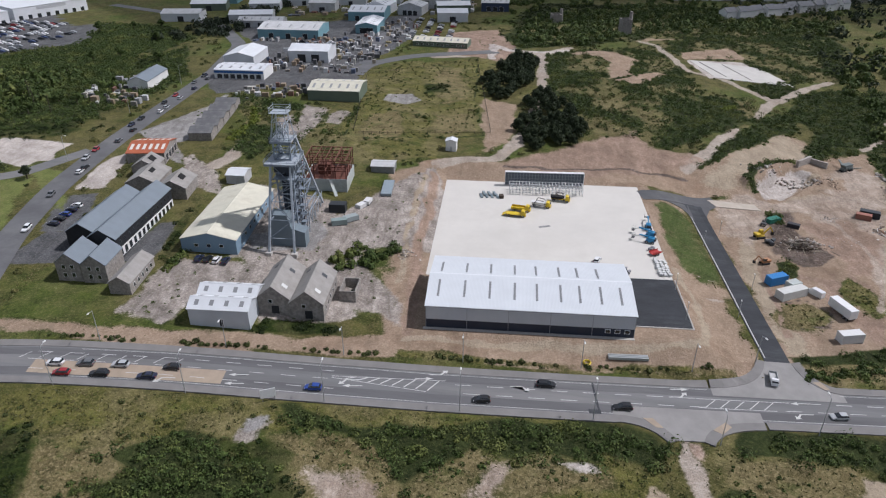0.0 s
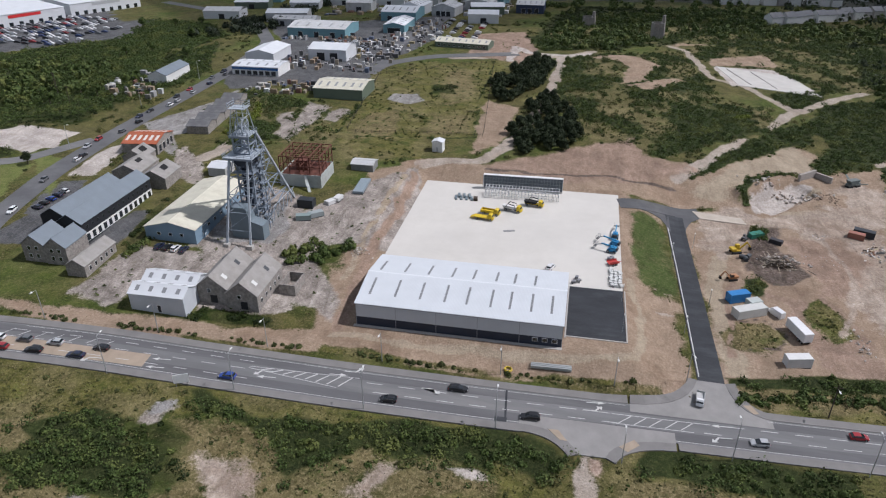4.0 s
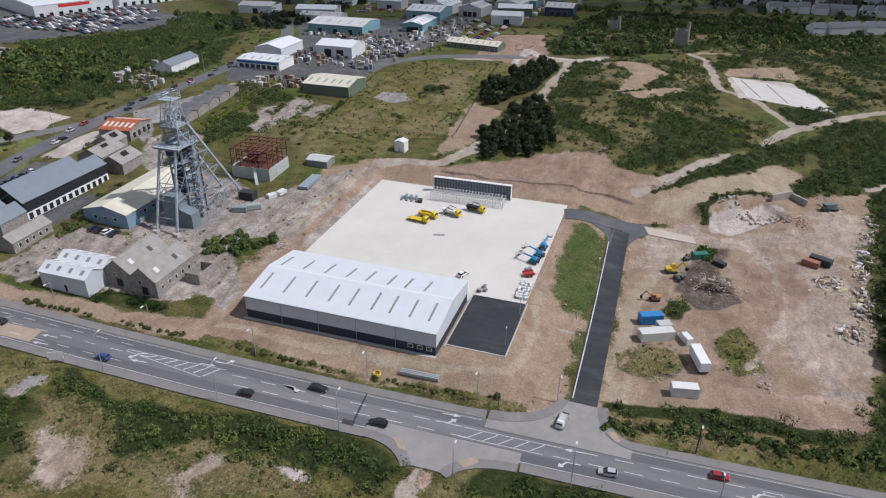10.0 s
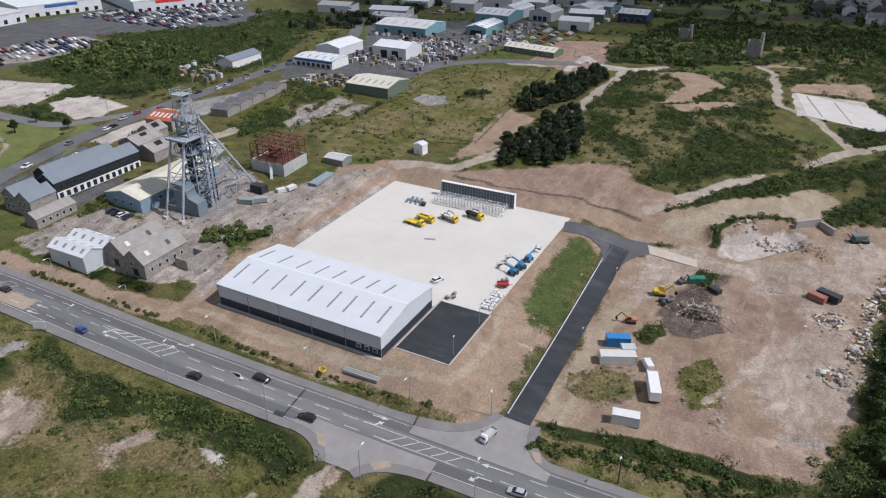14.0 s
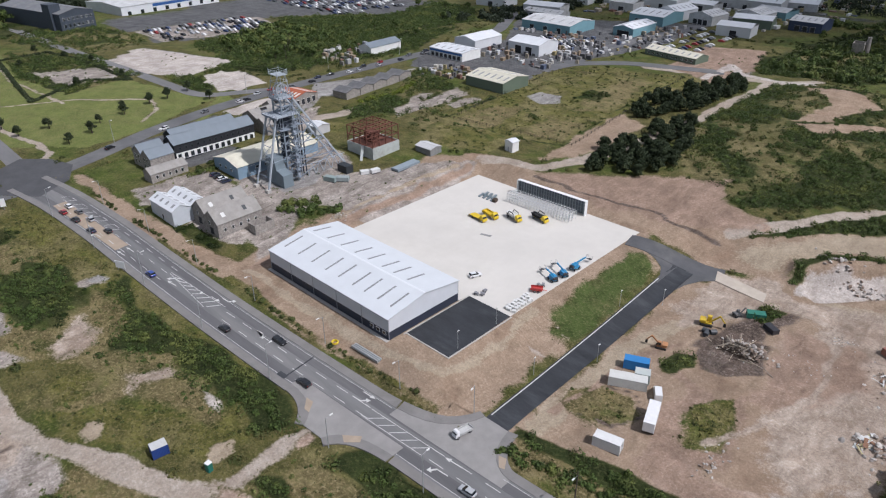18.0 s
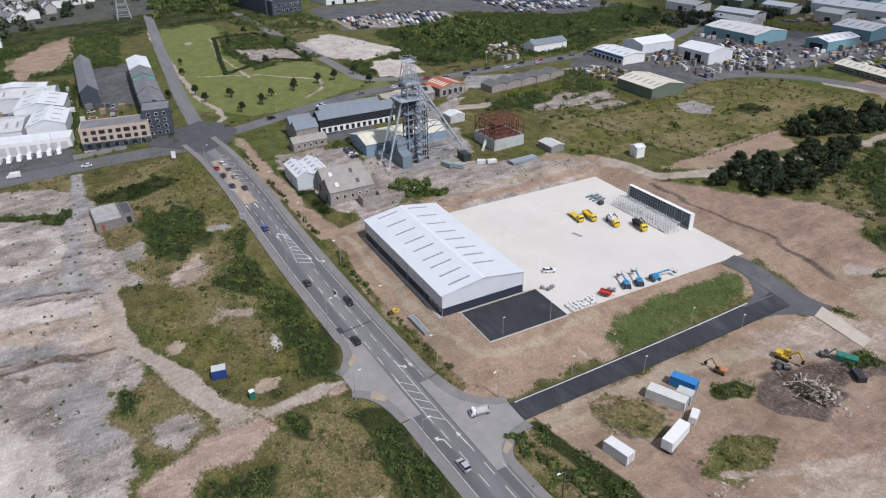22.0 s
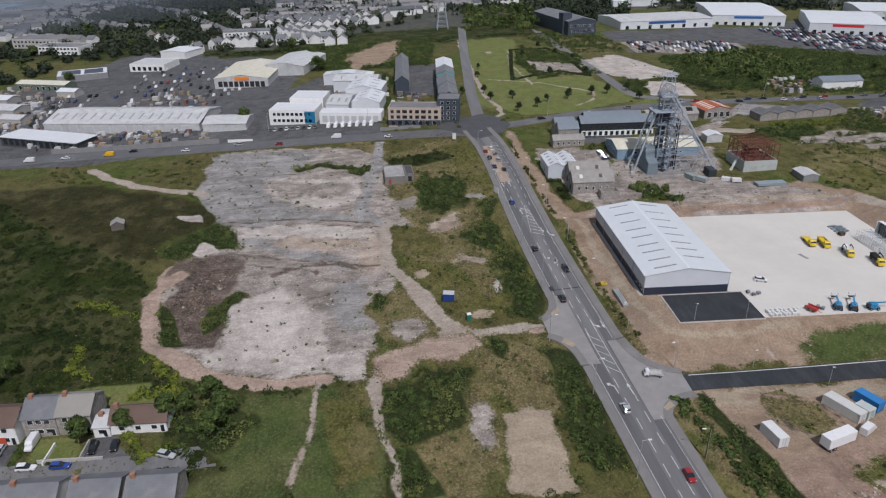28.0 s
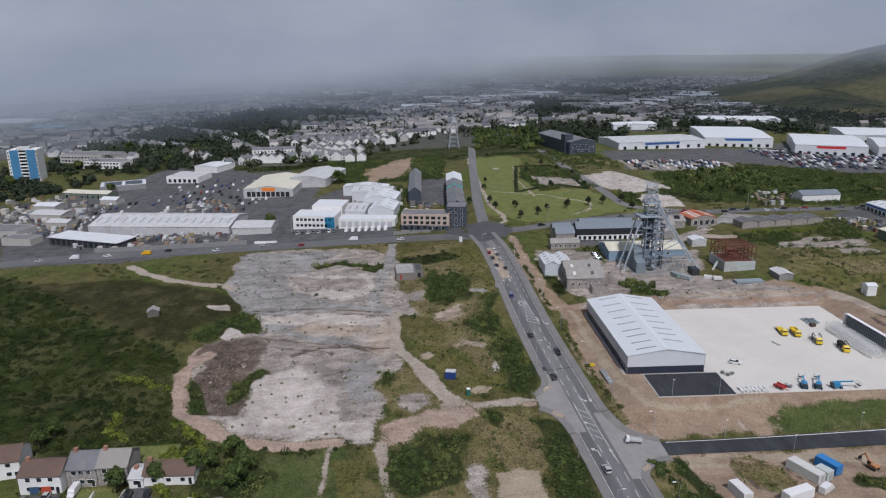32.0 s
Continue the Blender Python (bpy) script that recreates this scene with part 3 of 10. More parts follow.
paint('chalk', [(53, 239), (85, 243), (99, 209), (64, 208), (58, 203)], 0.5)
paint('tan', [(25, 77), (47, 105), (72, 126), (77, 118), (71, 102), (56, 97), (42, 82), (38, 72)], 5)
stroke('umber', [(40.5, 72.8), (43.3, 82.0), (55.3, 93.7), (68.1, 100.6)], 3, 1)
paint('chalk', [(46, 76), (50, 83), (63, 92), (68, 88), (57, 78), (46, 69)], 2)
paint('dirt', [(66, 84), (76, 89), (77, 81), (69, 76), (65, 78)], 1.5)
# old works round the headframe
paint('pale', [(-121, -6), (-126, 8), (-129, 41), (-103, 32), (-98, 22), (-84, 49), (-71, 71), (-61, 12)], 2)
paint('pale', [(-112, -15), (-120, -2), (-100, 3), (-89, 27), (-71, 18), (-86, 3), (-73, -20), (-71, -28)], 2)
paint('grey', [(-190, 81), (-177, 116), (-176, 138), (-171, 123), (-167, 77), (-171, 72), (-157, 51), (-166, 56)], 1)
paint('chalk', [(-185, 28), (-188, 48), (-184, 62), (-178, 43), (-177, 30)], 1)
paint('paved', [(-180, 0), (-187, 22), (-177, 26), (-174, 18), (-170, 1)], 0.7)
paint('paved', [(-181, -19), (-178, 0), (-170, 1), (-166, -6), (-167, -16)], 0.7)
paint('paved', [(-151, -13), (-149, 10), (-144, 11), (-142, 2), (-142, -11)], 0.7)
paint('pale', [(-162, 57), (-160, 62), (-144, 47), (-138, 32), (-150, 36)], 1.5)
paint('grass', [(-147, 50), (-135, 56), (-131, 47), (-141, 41)], 1)
paint('shaded_fern', [(-137, -10), (-140, 4), (-142, 17), (-143, 22), (-141, 29), (-144, 11), (-142, -3)], 1)
paint('grey', [(-121, 7), (-116, 10), (-106, 26), (-98, 12), (-100, 2), (-117, -2)], 1)
stroke('track', [(-148.2, 53.1), (-146.2, 65.0), (-147.3, 86.1), (-151.5, 104.7)], 6, 1.5)
paint('heath', [(-170, 129), (-163, 137), (-120, 117), (-106, 71), (-118, 76), (-132, 76), (-139, 63), (-148, 69), (-151, 95)], 4)
paint('pale', [(-142, 107), (-138, 113), (-131, 90), (-135, 87)], 2)
paint('pale', [(-131, 110), (-126, 113), (-122, 107), (-127, 103)], 2)
paint('pale', [(-135, 82), (-134, 104), (-135, 125), (-124, 121), (-125, 97), (-125, 78)], 2)
paint('pale', [(-122, 103), (-120, 122), (-112, 120), (-115, 102)], 2)
paint('grass', [(-111, 90), (-124, 189), (-95, 211), (-72, 76), (-94, 67), (-98, 62), (-106, 83)], 3)
paint('dry', [(-107, 120), (-91, 124), (-87, 88), (-105, 88)], 4)
paint('grey', [(-103, 138), (-103, 147), (-91, 150), (-86, 141), (-91, 133)], 1)
stroke('scrub', [(-110.1, 88.4), (-111.8, 109.1), (-112.4, 127.5)], 0.9, 0.5)
stroke('scrub', [(-109.8, 130.9), (-94.3, 123.7), (-78.8, 116.3)], 0.7, 0.5)
stroke('scrub', [(-110.1, 88.4), (-93.5, 90.5), (-75.4, 96.0)], 0.7, 0.5)
# bank along the south side of the road
paint('dry', [(-98, -72), (-86, -67), (-70, -68), (-64, -78), (-56, -69), (-49, -64), (-42, -68), (-25, -66), (-23, -70), (-81, -90)], 4)
paint('grass', [(-111, -59), (-94, -58), (-72, -55), (-55, -54), (-31, -52), (-29, -57), (-51, -59), (-67, -62), (-86, -61), (-103, -67)], 1.5)
paint('shaded_fern', [(-101, -69), (-93, -69), (-85, -73), (-81, -81), (-86, -84)], 3)
paint('sand', [(-77, -88), (-78, -81), (-80, -74), (-73, -75), (-69, -78), (-70, -86)], 5)
paint('sand', [(-51, -79), (-50, -74), (-47, -68), (-43, -70), (-45, -78)], 4)
paint('chalk', [(-35, -68), (-29, -66), (-26, -67), (-32, -69)], 1.5)
paint('grey', [(-97, -68), (-97, -64), (-93, -63), (-93, -65), (-95, -68)], 0.9)
paint('scrub', [(-93, -60), (-86, -60), (-77, -64), (-68, -61), (-57, -61), (-51, -58), (-30, -56), (-26, -65), (-35, -66), (-43, -66), (-50, -63), (-56, -69), (-61, -74), (-64, -78), (-68, -71), (-70, -67), (-76, -66), (-84, -66)], 2)
paint('scrub', [(1, -60), (6, -52), (44, -50), (45, -57), (26, -60)], 2)
# demolition ground in detail
paint('dirt', [(40, 74), (53, 97), (77, 100), (99, 117), (95, 92), (84, 36), (77, -4), (39, -12), (25, 22), (25, 60)], 3)
paint('clay', [(46, -17), (58, -10), (72, -11), (79, -13), (77, -17), (67, -21), (51, -20)], 4)
paint('clay', [(43, 8), (46, 9), (50, -5), (55, -11), (48, -16), (46, -5)], 2)
stroke('tan', [(26.1, -22.7), (25.5, 0.4), (26.1, 14.5), (29.3, 31.6), (36.5, 47.9), (44.4, 59.1), (58.6, 70.1), (82.3, 74.6)], 5, 2)
paint('dry', [(24, -8), (28, -2), (36, -1), (41, -6), (40, -10), (34, -14), (26, -14)], 2)
paint('grass', [(46, 9), (52, 13), (56, 6), (58, -1), (55, -6), (50, -4)], 2)
paint('scrub', [(40, 52), (44, 57), (46, 51), (43, 47)], 1)
paint('scrub', [(35, 17), (39, 24), (41, 19), (37, 13)], 1)
paint('umber', [(40, 26), (45, 38), (51, 34), (50, 27), (44, 22)], 2)
paint('dry', [(25, -27), (41, -26), (54, -25), (71, -24), (60, -29), (36, -34), (30, -36), (27, -32)], 1.5)
paint('scrub', [(23, -26), (42, -21), (57, -20), (72, -21), (70, -24), (54, -24), (41, -25), (24, -28)], 1.2)
paint('chalk', [(47, 78), (63, 90), (68, 86), (59, 76), (47, 70)], 2)
paint('umber', [(66, 80), (73, 85), (78, 83), (73, 77), (68, 76)], 3)
paint('clay', [(-50, 75), (-33, 86), (7, 116), (9, 102), (28, 93), (15, 80), (-18, 66), (-38, 73)], 4)
# bare patches on the site
paint('sand', [(58, 62), (72, 66), (84, 58), (86, 36), (80, 6), (74, -6), (66, 0), (60, 24), (54, 40)], 6)
paint('sand', [(70, 86), (90, 98), (96, 80), (86, 62), (74, 64)], 6)
paint('clay', [(47, 6), (50, 12), (54, 16), (58, 8), (60, -6), (54, -12), (50, -6)], 2)
paint('grass', [(47, 8), (52, 14), (56, 7), (57, -3), (53, -6), (49, 0)], 2)
stroke('clay', [(42, -6), (46, 2), (45, 12), (38, 16)], 2.5, 1.2)
stroke('clay', [(26, -18), (27, -6), (29, 12), (35, 26)], 1.4, 0.8)
# gardens and rough ground beside the road
paint('shaded_fern', [(6, -153), (10, -111), (47, -104), (44, -150)], 3)
paint('scrub', [(13, -104), (8, -88), (14, -77), (28, -82), (34, -94), (26, -104)], 3)
paint('dry', [(19, -88), (14, -74), (29, -73), (49, -83), (48, -97)], 4)
paint('scrub', [(34, -102), (34, -94), (46, -92), (47, -102)], 2)
paint('pale', [(22, -82), (22, -76), (34, -78), (35, -82)], 3)
paint('tan', [(25, -74), (25, -62), (50, -62), (49, -76)], 1.5)
stroke('track', [(9.7, -118.3), (24.5, -119.6), (35.5, -121.5)], 1.6, 0.8)
stroke('track', [(11.0, -105.2), (28.0, -102.1), (47.5, -99.5)], 2.0, 0.8)
# hedge and rough land east of the demolition ground
paint('scrub', [(100, 117), (106, 114), (120, 100), (104, 20), (100, -20), (84, -22), (86, 0), (88, 30), (96, 70)], 2)
paint('scrub', [(81, 122), (96, 156), (112, 191), (151, 203), (126, 120), (104, 116), (97, 119), (85, 107)], 4)
paint('heath', [(31, 163), (54, 171), (69, 168), (60, 132), (47, 127), (33, 129)], 4)
paint('tan', [(64, 86), (72, 91), (75, 84), (67, 78)], 2)
paint('chalk', [(44, 78), (52, 85), (66, 87), (67, 84), (53, 72), (46, 68)], 2)
stroke('track', [(150.8, 203.2), (134.9, 176.0), (128.7, 157.5), (111.6, 128.8), (100.8, 117.5)], 3, 1)
paint('dry', [(-128, -42), (-76, -40), (-30, -38), (8, -36), (8, -34), (-30, -37), (-76, -38), (-128, -40)], 1.2)
paint('grass', [(-76, -41), (-50, -40), (-50, -38), (-76, -39)], 1)
paint('grass', [(-20, -38), (-2, -36), (-2, -35), (-20, -37)], 1)
# lot between the sheds of the old works
paint('pale', [(-137, -8), (-100, -10), (-84, -6), (-82, -28), (-89, -32), (-104, -33), (-122, -22), (-126, -37), (-140, -34)], 2)
paint('shaded_fern', [(-104, -37), (-104, -31), (-86, -31), (-84, -35)], 1)
paint('dirt', [(-128, -44), (-128, -39), (-84, -37), (-70, -38), (-70, -41)], 1)
# park
paint('lawn', [(-415, -43), (-398, 0), (-305, -18), (-261, 21), (-205, 33), (-190, 0), (-188, -29), (-212, -52), (-279, -51)], 2)
paint('heath', [(-360, -5), (-325, 31), (-266, 30), (-262, -9), (-303, -15)], 2)
paint('pale', [(-315, -10), (-295, 24), (-270, 21), (-276, -4)], 2)
stroke('track', [(-411.7, -45.7), (-307.9, -46.4), (-236.2, -46.6), (-207.1, -42.2), (-193.4, -42.0), (-187.9, -47.1)], 2.5, 0.7)
stroke('track', [(-267.7, -40.8), (-252.0, -11.8), (-225.6, 13.7), (-211.0, 10.8), (-200.1, -1.7)], 1.4, 0.6)
stroke('track', [(-340.7, -49.3), (-352.5, -13.9), (-307.0, -20.2), (-248.9, -15.5)], 1.4, 0.6)
paint('chalk', [(-243, 51), (-239, 71), (-217, 67), (-213, 46)], 1)
paint('chalk', [(-294, 35), (-254, 58), (-258, 78), (-319, 58)], 1)
paint('paved', [(-367, 77), (-359, 147), (-313, 148), (-293, 132), (-332, 67)], 1.5)
paint('scrub', [(-296, 97), (-284, 130), (-254, 190), (-235, 232), (-205, 159), (-217, 97), (-231, 77), (-244, 56)], 3)
paint('scrub', [(-261, 37), (-259, 50), (-216, 43), (-219, 35)], 1.5)
paint('heath', [(-408, 55), (-360, 70), (-339, 66), (-325, 31), (-358, 27)], 2)
paint('lawn', [(-218, 48), (-195, 40), (-179, 9)], 2)
# the town's ground
paint('shaded_fern', [(-395, -80), (-420, 60), (-600, 60), (-640, -500), (-440, -420), (-400, -260)], 5)
paint('town', [(-560, -80), (-560, 60), (-560, 60), (-560, 420), (-900, 900), (-2000, 900), (-2000, -1200), (-700, -800), (-600, -420), (-570, -260)], 5)
paint('town', [(-330, 420), (-60, 420), (300, 480), (420, 800), (-300, 1000), (-700, 700)], 5)
# trade yards and estates
paint('paved', [(-276, -363), (-348, -349), (-350, -323), (-424, -310), (-477, -288), (-405, -238), (-383, -171), (-308, -159), (-229, -167), (-176, -156), (-162, -240), (-162, -301)], 2)
paint('paved', [(-180, -163), (-266, -168), (-304, -146), (-291, -105), (-177, -103)], 1)
paint('paved', [(-323, -88), (-316, -59), (-237, -70), (-246, -91)], 1)
paint('scrub', [(-303, -104), (-289, -96), (-190, -102), (-197, -105)], 2)
paint('scrub', [(-425, -146), (-426, -107), (-402, -63), (-319, -72), (-320, -108), (-318, -128), (-328, -158)], 3)
paint('dry', [(-375, -132), (-415, -102), (-338, -110), (-322, -125)], 3)
paint('paved', [(-228, 289), (-117, 346), (-106, 279), (-116, 225), (-126, 196), (-117, 151), (-148, 154), (-181, 137), (-199, 166), (-201, 200), (-185, 223)], 1.5)
paint('paved', [(-422, 279), (-349, 284), (-321, 305), (-300, 238), (-314, 223), (-344, 184)], 1.5)
paint('scrub', [(-304, 244), (-321, 305), (-276, 296), (-242, 260), (-244, 213), (-287, 216)], 3)
paint('shaded_fern', [(-330, 167), (-293, 227), (-234, 194), (-233, 159), (-221, 125), (-215, 102), (-218, 75), (-250, 68)], 4)
paint('scrub', [(-295, 124), (-289, 148), (-249, 113), (-223, 112), (-213, 96), (-226, 83), (-248, 100), (-268, 90)], 3)
paint('chalk', [(-245, 62), (-214, 67), (-206, 49), (-231, 44)], 0.7)
paint('lawn', [(-926, -661), (-1014, -652), (-1016, -481), (-919, -456), (-820, -474), (-841, -599)], 4)
# hillside and far fields
paint('grass', [(-1500, 1300), (-1700, 800), (-1100, 560), (-880, 640), (-700, 900), (-900, 1300)], 5)
paint('lawn', [(-1250, 700), (-1150, 660), (-1050, 720), (-1150, 790)], 5)
paint('heath', [(-47, 248), (-36, 329), (19, 385), (79, 420), (184, 356), (175, 331), (108, 311), (81, 313), (42, 306), (18, 305), (-3, 259)], 5)
# waste ground seen close: slabs, veins of dark silt, the track and the pit
paint('grey', [(-162, -181), (-157, -130), (-144, -136), (-133, -150), (-118, -151), (-108, -147), (-92, -127), (-81, -103), (-84, -132), (-89, -162), (-104, -161), (-108, -171)], 1.2)
paint('chalk', [(-127, -150), (-122, -112), (-96, -111), (-96, -127), (-110, -147)], 5)
paint('pale', [(-124, -148), (-116, -116), (-104, -116), (-108, -142)], 4)
paint('chalk', [(-84, -153), (-76, -106), (-68, -107), (-76, -152)], 3)
stroke('grey', [(-159, -104), (-126, -106), (-108, -109), (-90, -111), (-79, -103)], 4.2, 0.7)
stroke('umber', [(-89, -162), (-87, -146), (-86, -132), (-79, -103)], 1.0, 0.9)
stroke('umber', [(-63, -155), (-58, -140), (-54, -125), (-48, -103)], 1.2, 1.4)
stroke('umber', [(-56, -150), (-50, -134), (-46, -122)], 0.8, 1.0)
stroke('track', [(-79, -101), (-57, -100), (-44, -99), (-32, -94), (-16, -87), (-8, -81)], 3.4, 1.1)
paint('umber', [(-60, -171), (-58, -150), (-44, -146), (-38, -150), (-38, -160), (-46, -170)], 3)
paint('umber', [(-38, -167), (-40, -158), (-37, -150), (-27, -148), (-15, -147), (-10, -148), (-10, -160), (-24, -168)], 1.5)
paint('scrub', [(-31, -155), (-37, -150), (-36, -143), (-30, -142), (-24, -148), (-20, -154)], 1.5)
paint('scrub', [(-34, -169), (-30, -164), (-18, -160), (-11, -156), (-12, -161), (-22, -167)], 1.5)
paint('chalk', [(-24, -147), (-34, -145), (-38, -138), (-29, -127), (-15, -119), (-1, -118), (1, -124), (-3, -134), (-6, -139), (-12, -145)], 3)
stroke('pink', [(-52, -167), (-42, -172.5), (-31, -172), (-20, -168), (-11, -163), (-2, -155), (4, -145), (7.6, -132.5), (7.9, -115.6)], 4.6, 0.9)
paint('chalk', [(3, -116), (-2, -113.5), (-1, -107), (6, -106)], 0.6)
paint('scrub', [(-67, -178), (-80, -172), (-86, -158), (-70, -153), (-66, -158), (-75, -166), (-61, -169)], 1.5)
paint('scrub', [(-121, -87), (-107, -75), (-86, -75), (-85, -84), (-105, -89)], 3)
paint('pink', [(-9, -80), (-6, -92), (0, -98), (4, -87), (-2, -76)], 3)
# the slope's bracken again, its colour darkened for cloud shade
paint('shaded_fern', [(-150, -290), (-92, -225), (-60, -200), (-40, -182), (-32, -177), (-14, -172), (0, -162), (12, -146), (20, -165), (0, -215), (-60, -330)], 5)
# demolition ground seen close: the haul road, the quarry hole, churned clay
paint('sand', [(26, 62), (40, 70), (46, 66), (68, 74), (92, 84), (92, 70), (70, 62), (48, 56), (36, 44), (30, 30), (26, 40)], 3)
paint('clay', [(54, 50), (68, 52), (72, 40), (66, 20), (56, 12), (54, 30)], 5)
paint('chalk', [(45, 75), (48, 81), (56, 86), (63, 93), (70, 90), (64, 83), (53, 73), (46, 70)], 1)
paint('dirt', [(66, 78), (71, 86), (80, 87), (78, 79)], 2)
paint('scrub', [(43, 73), (43, 82), (47, 91), (56, 98), (64, 102), (66, 98), (58, 94), (49, 87), (45, 80), (45, 73)], 1)
paint('umber', [(37, 26), (40, 46), (45, 58), (52, 58), (50, 44), (44, 30)], 2.5)
paint('scrub', [(35, 14), (36, 22), (40, 22), (39, 14)], 1.2)
paint('scrub', [(42, 50), (44, 57), (49, 58), (47, 50)], 1.2)
paint('umber', [(39, 25), (42, 40), (52, 40), (54, 28), (48, 20), (42, 20)], 1.5)
stroke('clay', [(47, 12), (44, 4), (46, -8), (53, -14), (62, -12)], 3.0, 1.5)
stroke('umber', [(30, -1), (36, 1), (41, -5), (38, -12), (30, -13)], 0.7, 0.6)
stroke('sand', [(58, 66), (63, 48), (66, 28), (60, 8), (54, -2)], 1.6, 1.2)
# asphalt of the retail park
paint('paved', [(-416, 70), (-436, 166), (-436, 234), (-480, 262), (-452, 349), (-378, 330), (-318, 262), (-344, 199), (-350, 165), (-370, 120), (-372, 70)], 1.5)
paint('pale', [(-372, 74), (-366, 162), (-316, 150), (-328, 72)], 1.2)
paint('scrub', [(-346, 168), (-300, 238), (-270, 240), (-226, 150), (-222, 100), (-250, 60), (-262, 76), (-312, 84), (-314, 150)], 3)
paint('grey', [(-294, 35), (-254, 58), (-258, 78), (-319, 58)], 1)
paint('heath', [(-352, 20), (-326, 62), (-372, 70), (-420, 58), (-400, 10)], 3)
# town lots behind the retail store, gardens by the houses, fresh grass below the street
paint('town', [(-470, -140), (-470, -30), (-560, 20), (-620, -60), (-600, -260), (-440, -270), (-425, -200)], 4)
paint('dirt', [(-359, -132), (-416, -107), (-423, -88), (-335, -97), (-322, -122)], 3)
paint('sown', [(12, -150), (12, -112), (24, -104), (40, -98), (48, -98), (48, -150), (34, -134)], 3)
paint('scrub', [(12, -150), (14, -138), (22, -132), (30, -136), (28, -148)], 3)
paint('grass', [(16, -116), (16, -106), (40, -102), (44, -112)], 2)
paint('scrub', [(13, -104), (9, -90), (14, -80), (26, -84), (33, -94), (27, -103)], 2.5)
paint('scrub', [(34, -101), (35, -94), (47, -90), (48, -100)], 2)
stroke('track', [(9.7, -117.3), (23, -118), (34, -120), (43, -122)], 1.4, 0.7)
stroke('track', [(10, -103.5), (26, -102.3), (38, -98.4), (46, -98)], 1.8, 0.7)
paint('paved', [(23.5, -192), (31, -192), (31, -184), (23.5, -184)], 0.8)
paint('paved', [(23, -168.5), (31, -168), (31, -156), (27, -160), (22, -163)], 0.8)
paint('lawn', [(22, -180), (29.4, -180), (29.4, -169.5), (22, -169.5)], 0.7)
paint('lawn', [(4, -184), (12, -184), (12, -156), (4, -160)], 1.5)
# fields and heath beyond the engine houses, the estate's dirt lot
paint('shaded_fern', [(-52, 262), (-40, 345), (-30, 400), (60, 410), (180, 356), (175, 331), (60, 300), (-3, 259)], 5)
paint('heath', [(-44, 262), (-30, 330), (10, 380), (90, 400), (170, 340), (100, 300), (30, 290), (-10, 262)], 5)
paint('lawn', [(-70, 425), (-20, 440), (40, 448), (60, 520), (40, 620), (-60, 640), (-110, 540)], 5)
paint('sown', [(-10, 520), (70, 540), (150, 600), (150, 760), (-60, 760)], 5)
paint('clay', [(-82, 232), (-85, 286), (-55, 297), (-43, 250), (-50, 214)], 2)
stroke('chalk', [(-56, 222), (-56, 254), (-47, 241), (-27, 239), (-12, 245)], 5, 1.2)
paint('chalk', [(-286, 24), (-307, 29), (-324, 55), (-258, 78), (-246, 42)], 1)
paint('chalk', [(-243, 51), (-236, 67), (-208, 66), (-212, 42)], 0.8)
# silt ditch and ruts round the yard
stroke('umber', [(-47.4, 72.6), (-32.0, 72.7), (-15.1, 74.5), (-1.3, 78.8), (5.4, 75.4), (19.5, 77.7)], 1.5, 0.9)
stroke('clay', [(-72, 64), (-71, 30), (-71, 0), (-69, -31)], 3, 1.5)
stroke('tan', [(-69, -33), (-40, -32.5), (-10, -30.5), (3, -27), (4, -8), (2.6, 8)], 2.2, 1)
stroke('tan', [(-75, 60), (-75.5, 20), (-74, -10)], 1.6, 0.8)
paint('paved', [(-236, -80), (-320, -80), (-322, -86), (-240, -88)], 0.9)



paint('scrub', [(14, 100), (24, 104), (46, 128), (62, 152), (50, 166), (32, 142), (18, 116)], 3)
heath = COVER["heath"] > 0.5
swell = np.sin(GXX * 0.083 + 1.9 * np.sin(GYY * 0.051)) * np.sin(GYY * 0.071 + 1.6 * np.sin(GXX * 0.062)) + 0.5 * np.sin(GXX * 0.21 + GYY * 0.13) * np.sin(GYY * 0.19 - GXX * 0.08)
lay_cover("scrub", heath & (swell > -0.08), 0.95)
lay_cover("dry", heath & (swell < -0.42), 0.6)


def cover_at(kind, x, y):
    i, j = np.clip(np.searchsorted(GX, x), 1, len(GX) - 1), np.clip(np.searchsorted(GY, y), 1, len(GY) - 1)
    return COVER[kind][i, j]


def far_hill(x, y):
    """The green hill beyond the north-west end of the town."""
    return 96 * np.exp(-(((x + 1120) * 0.82 - (y - 830) * 0.57) / 330) ** 2 - (((x + 1120) * 0.57 + (y - 830) * 0.82) / 200) ** 2)


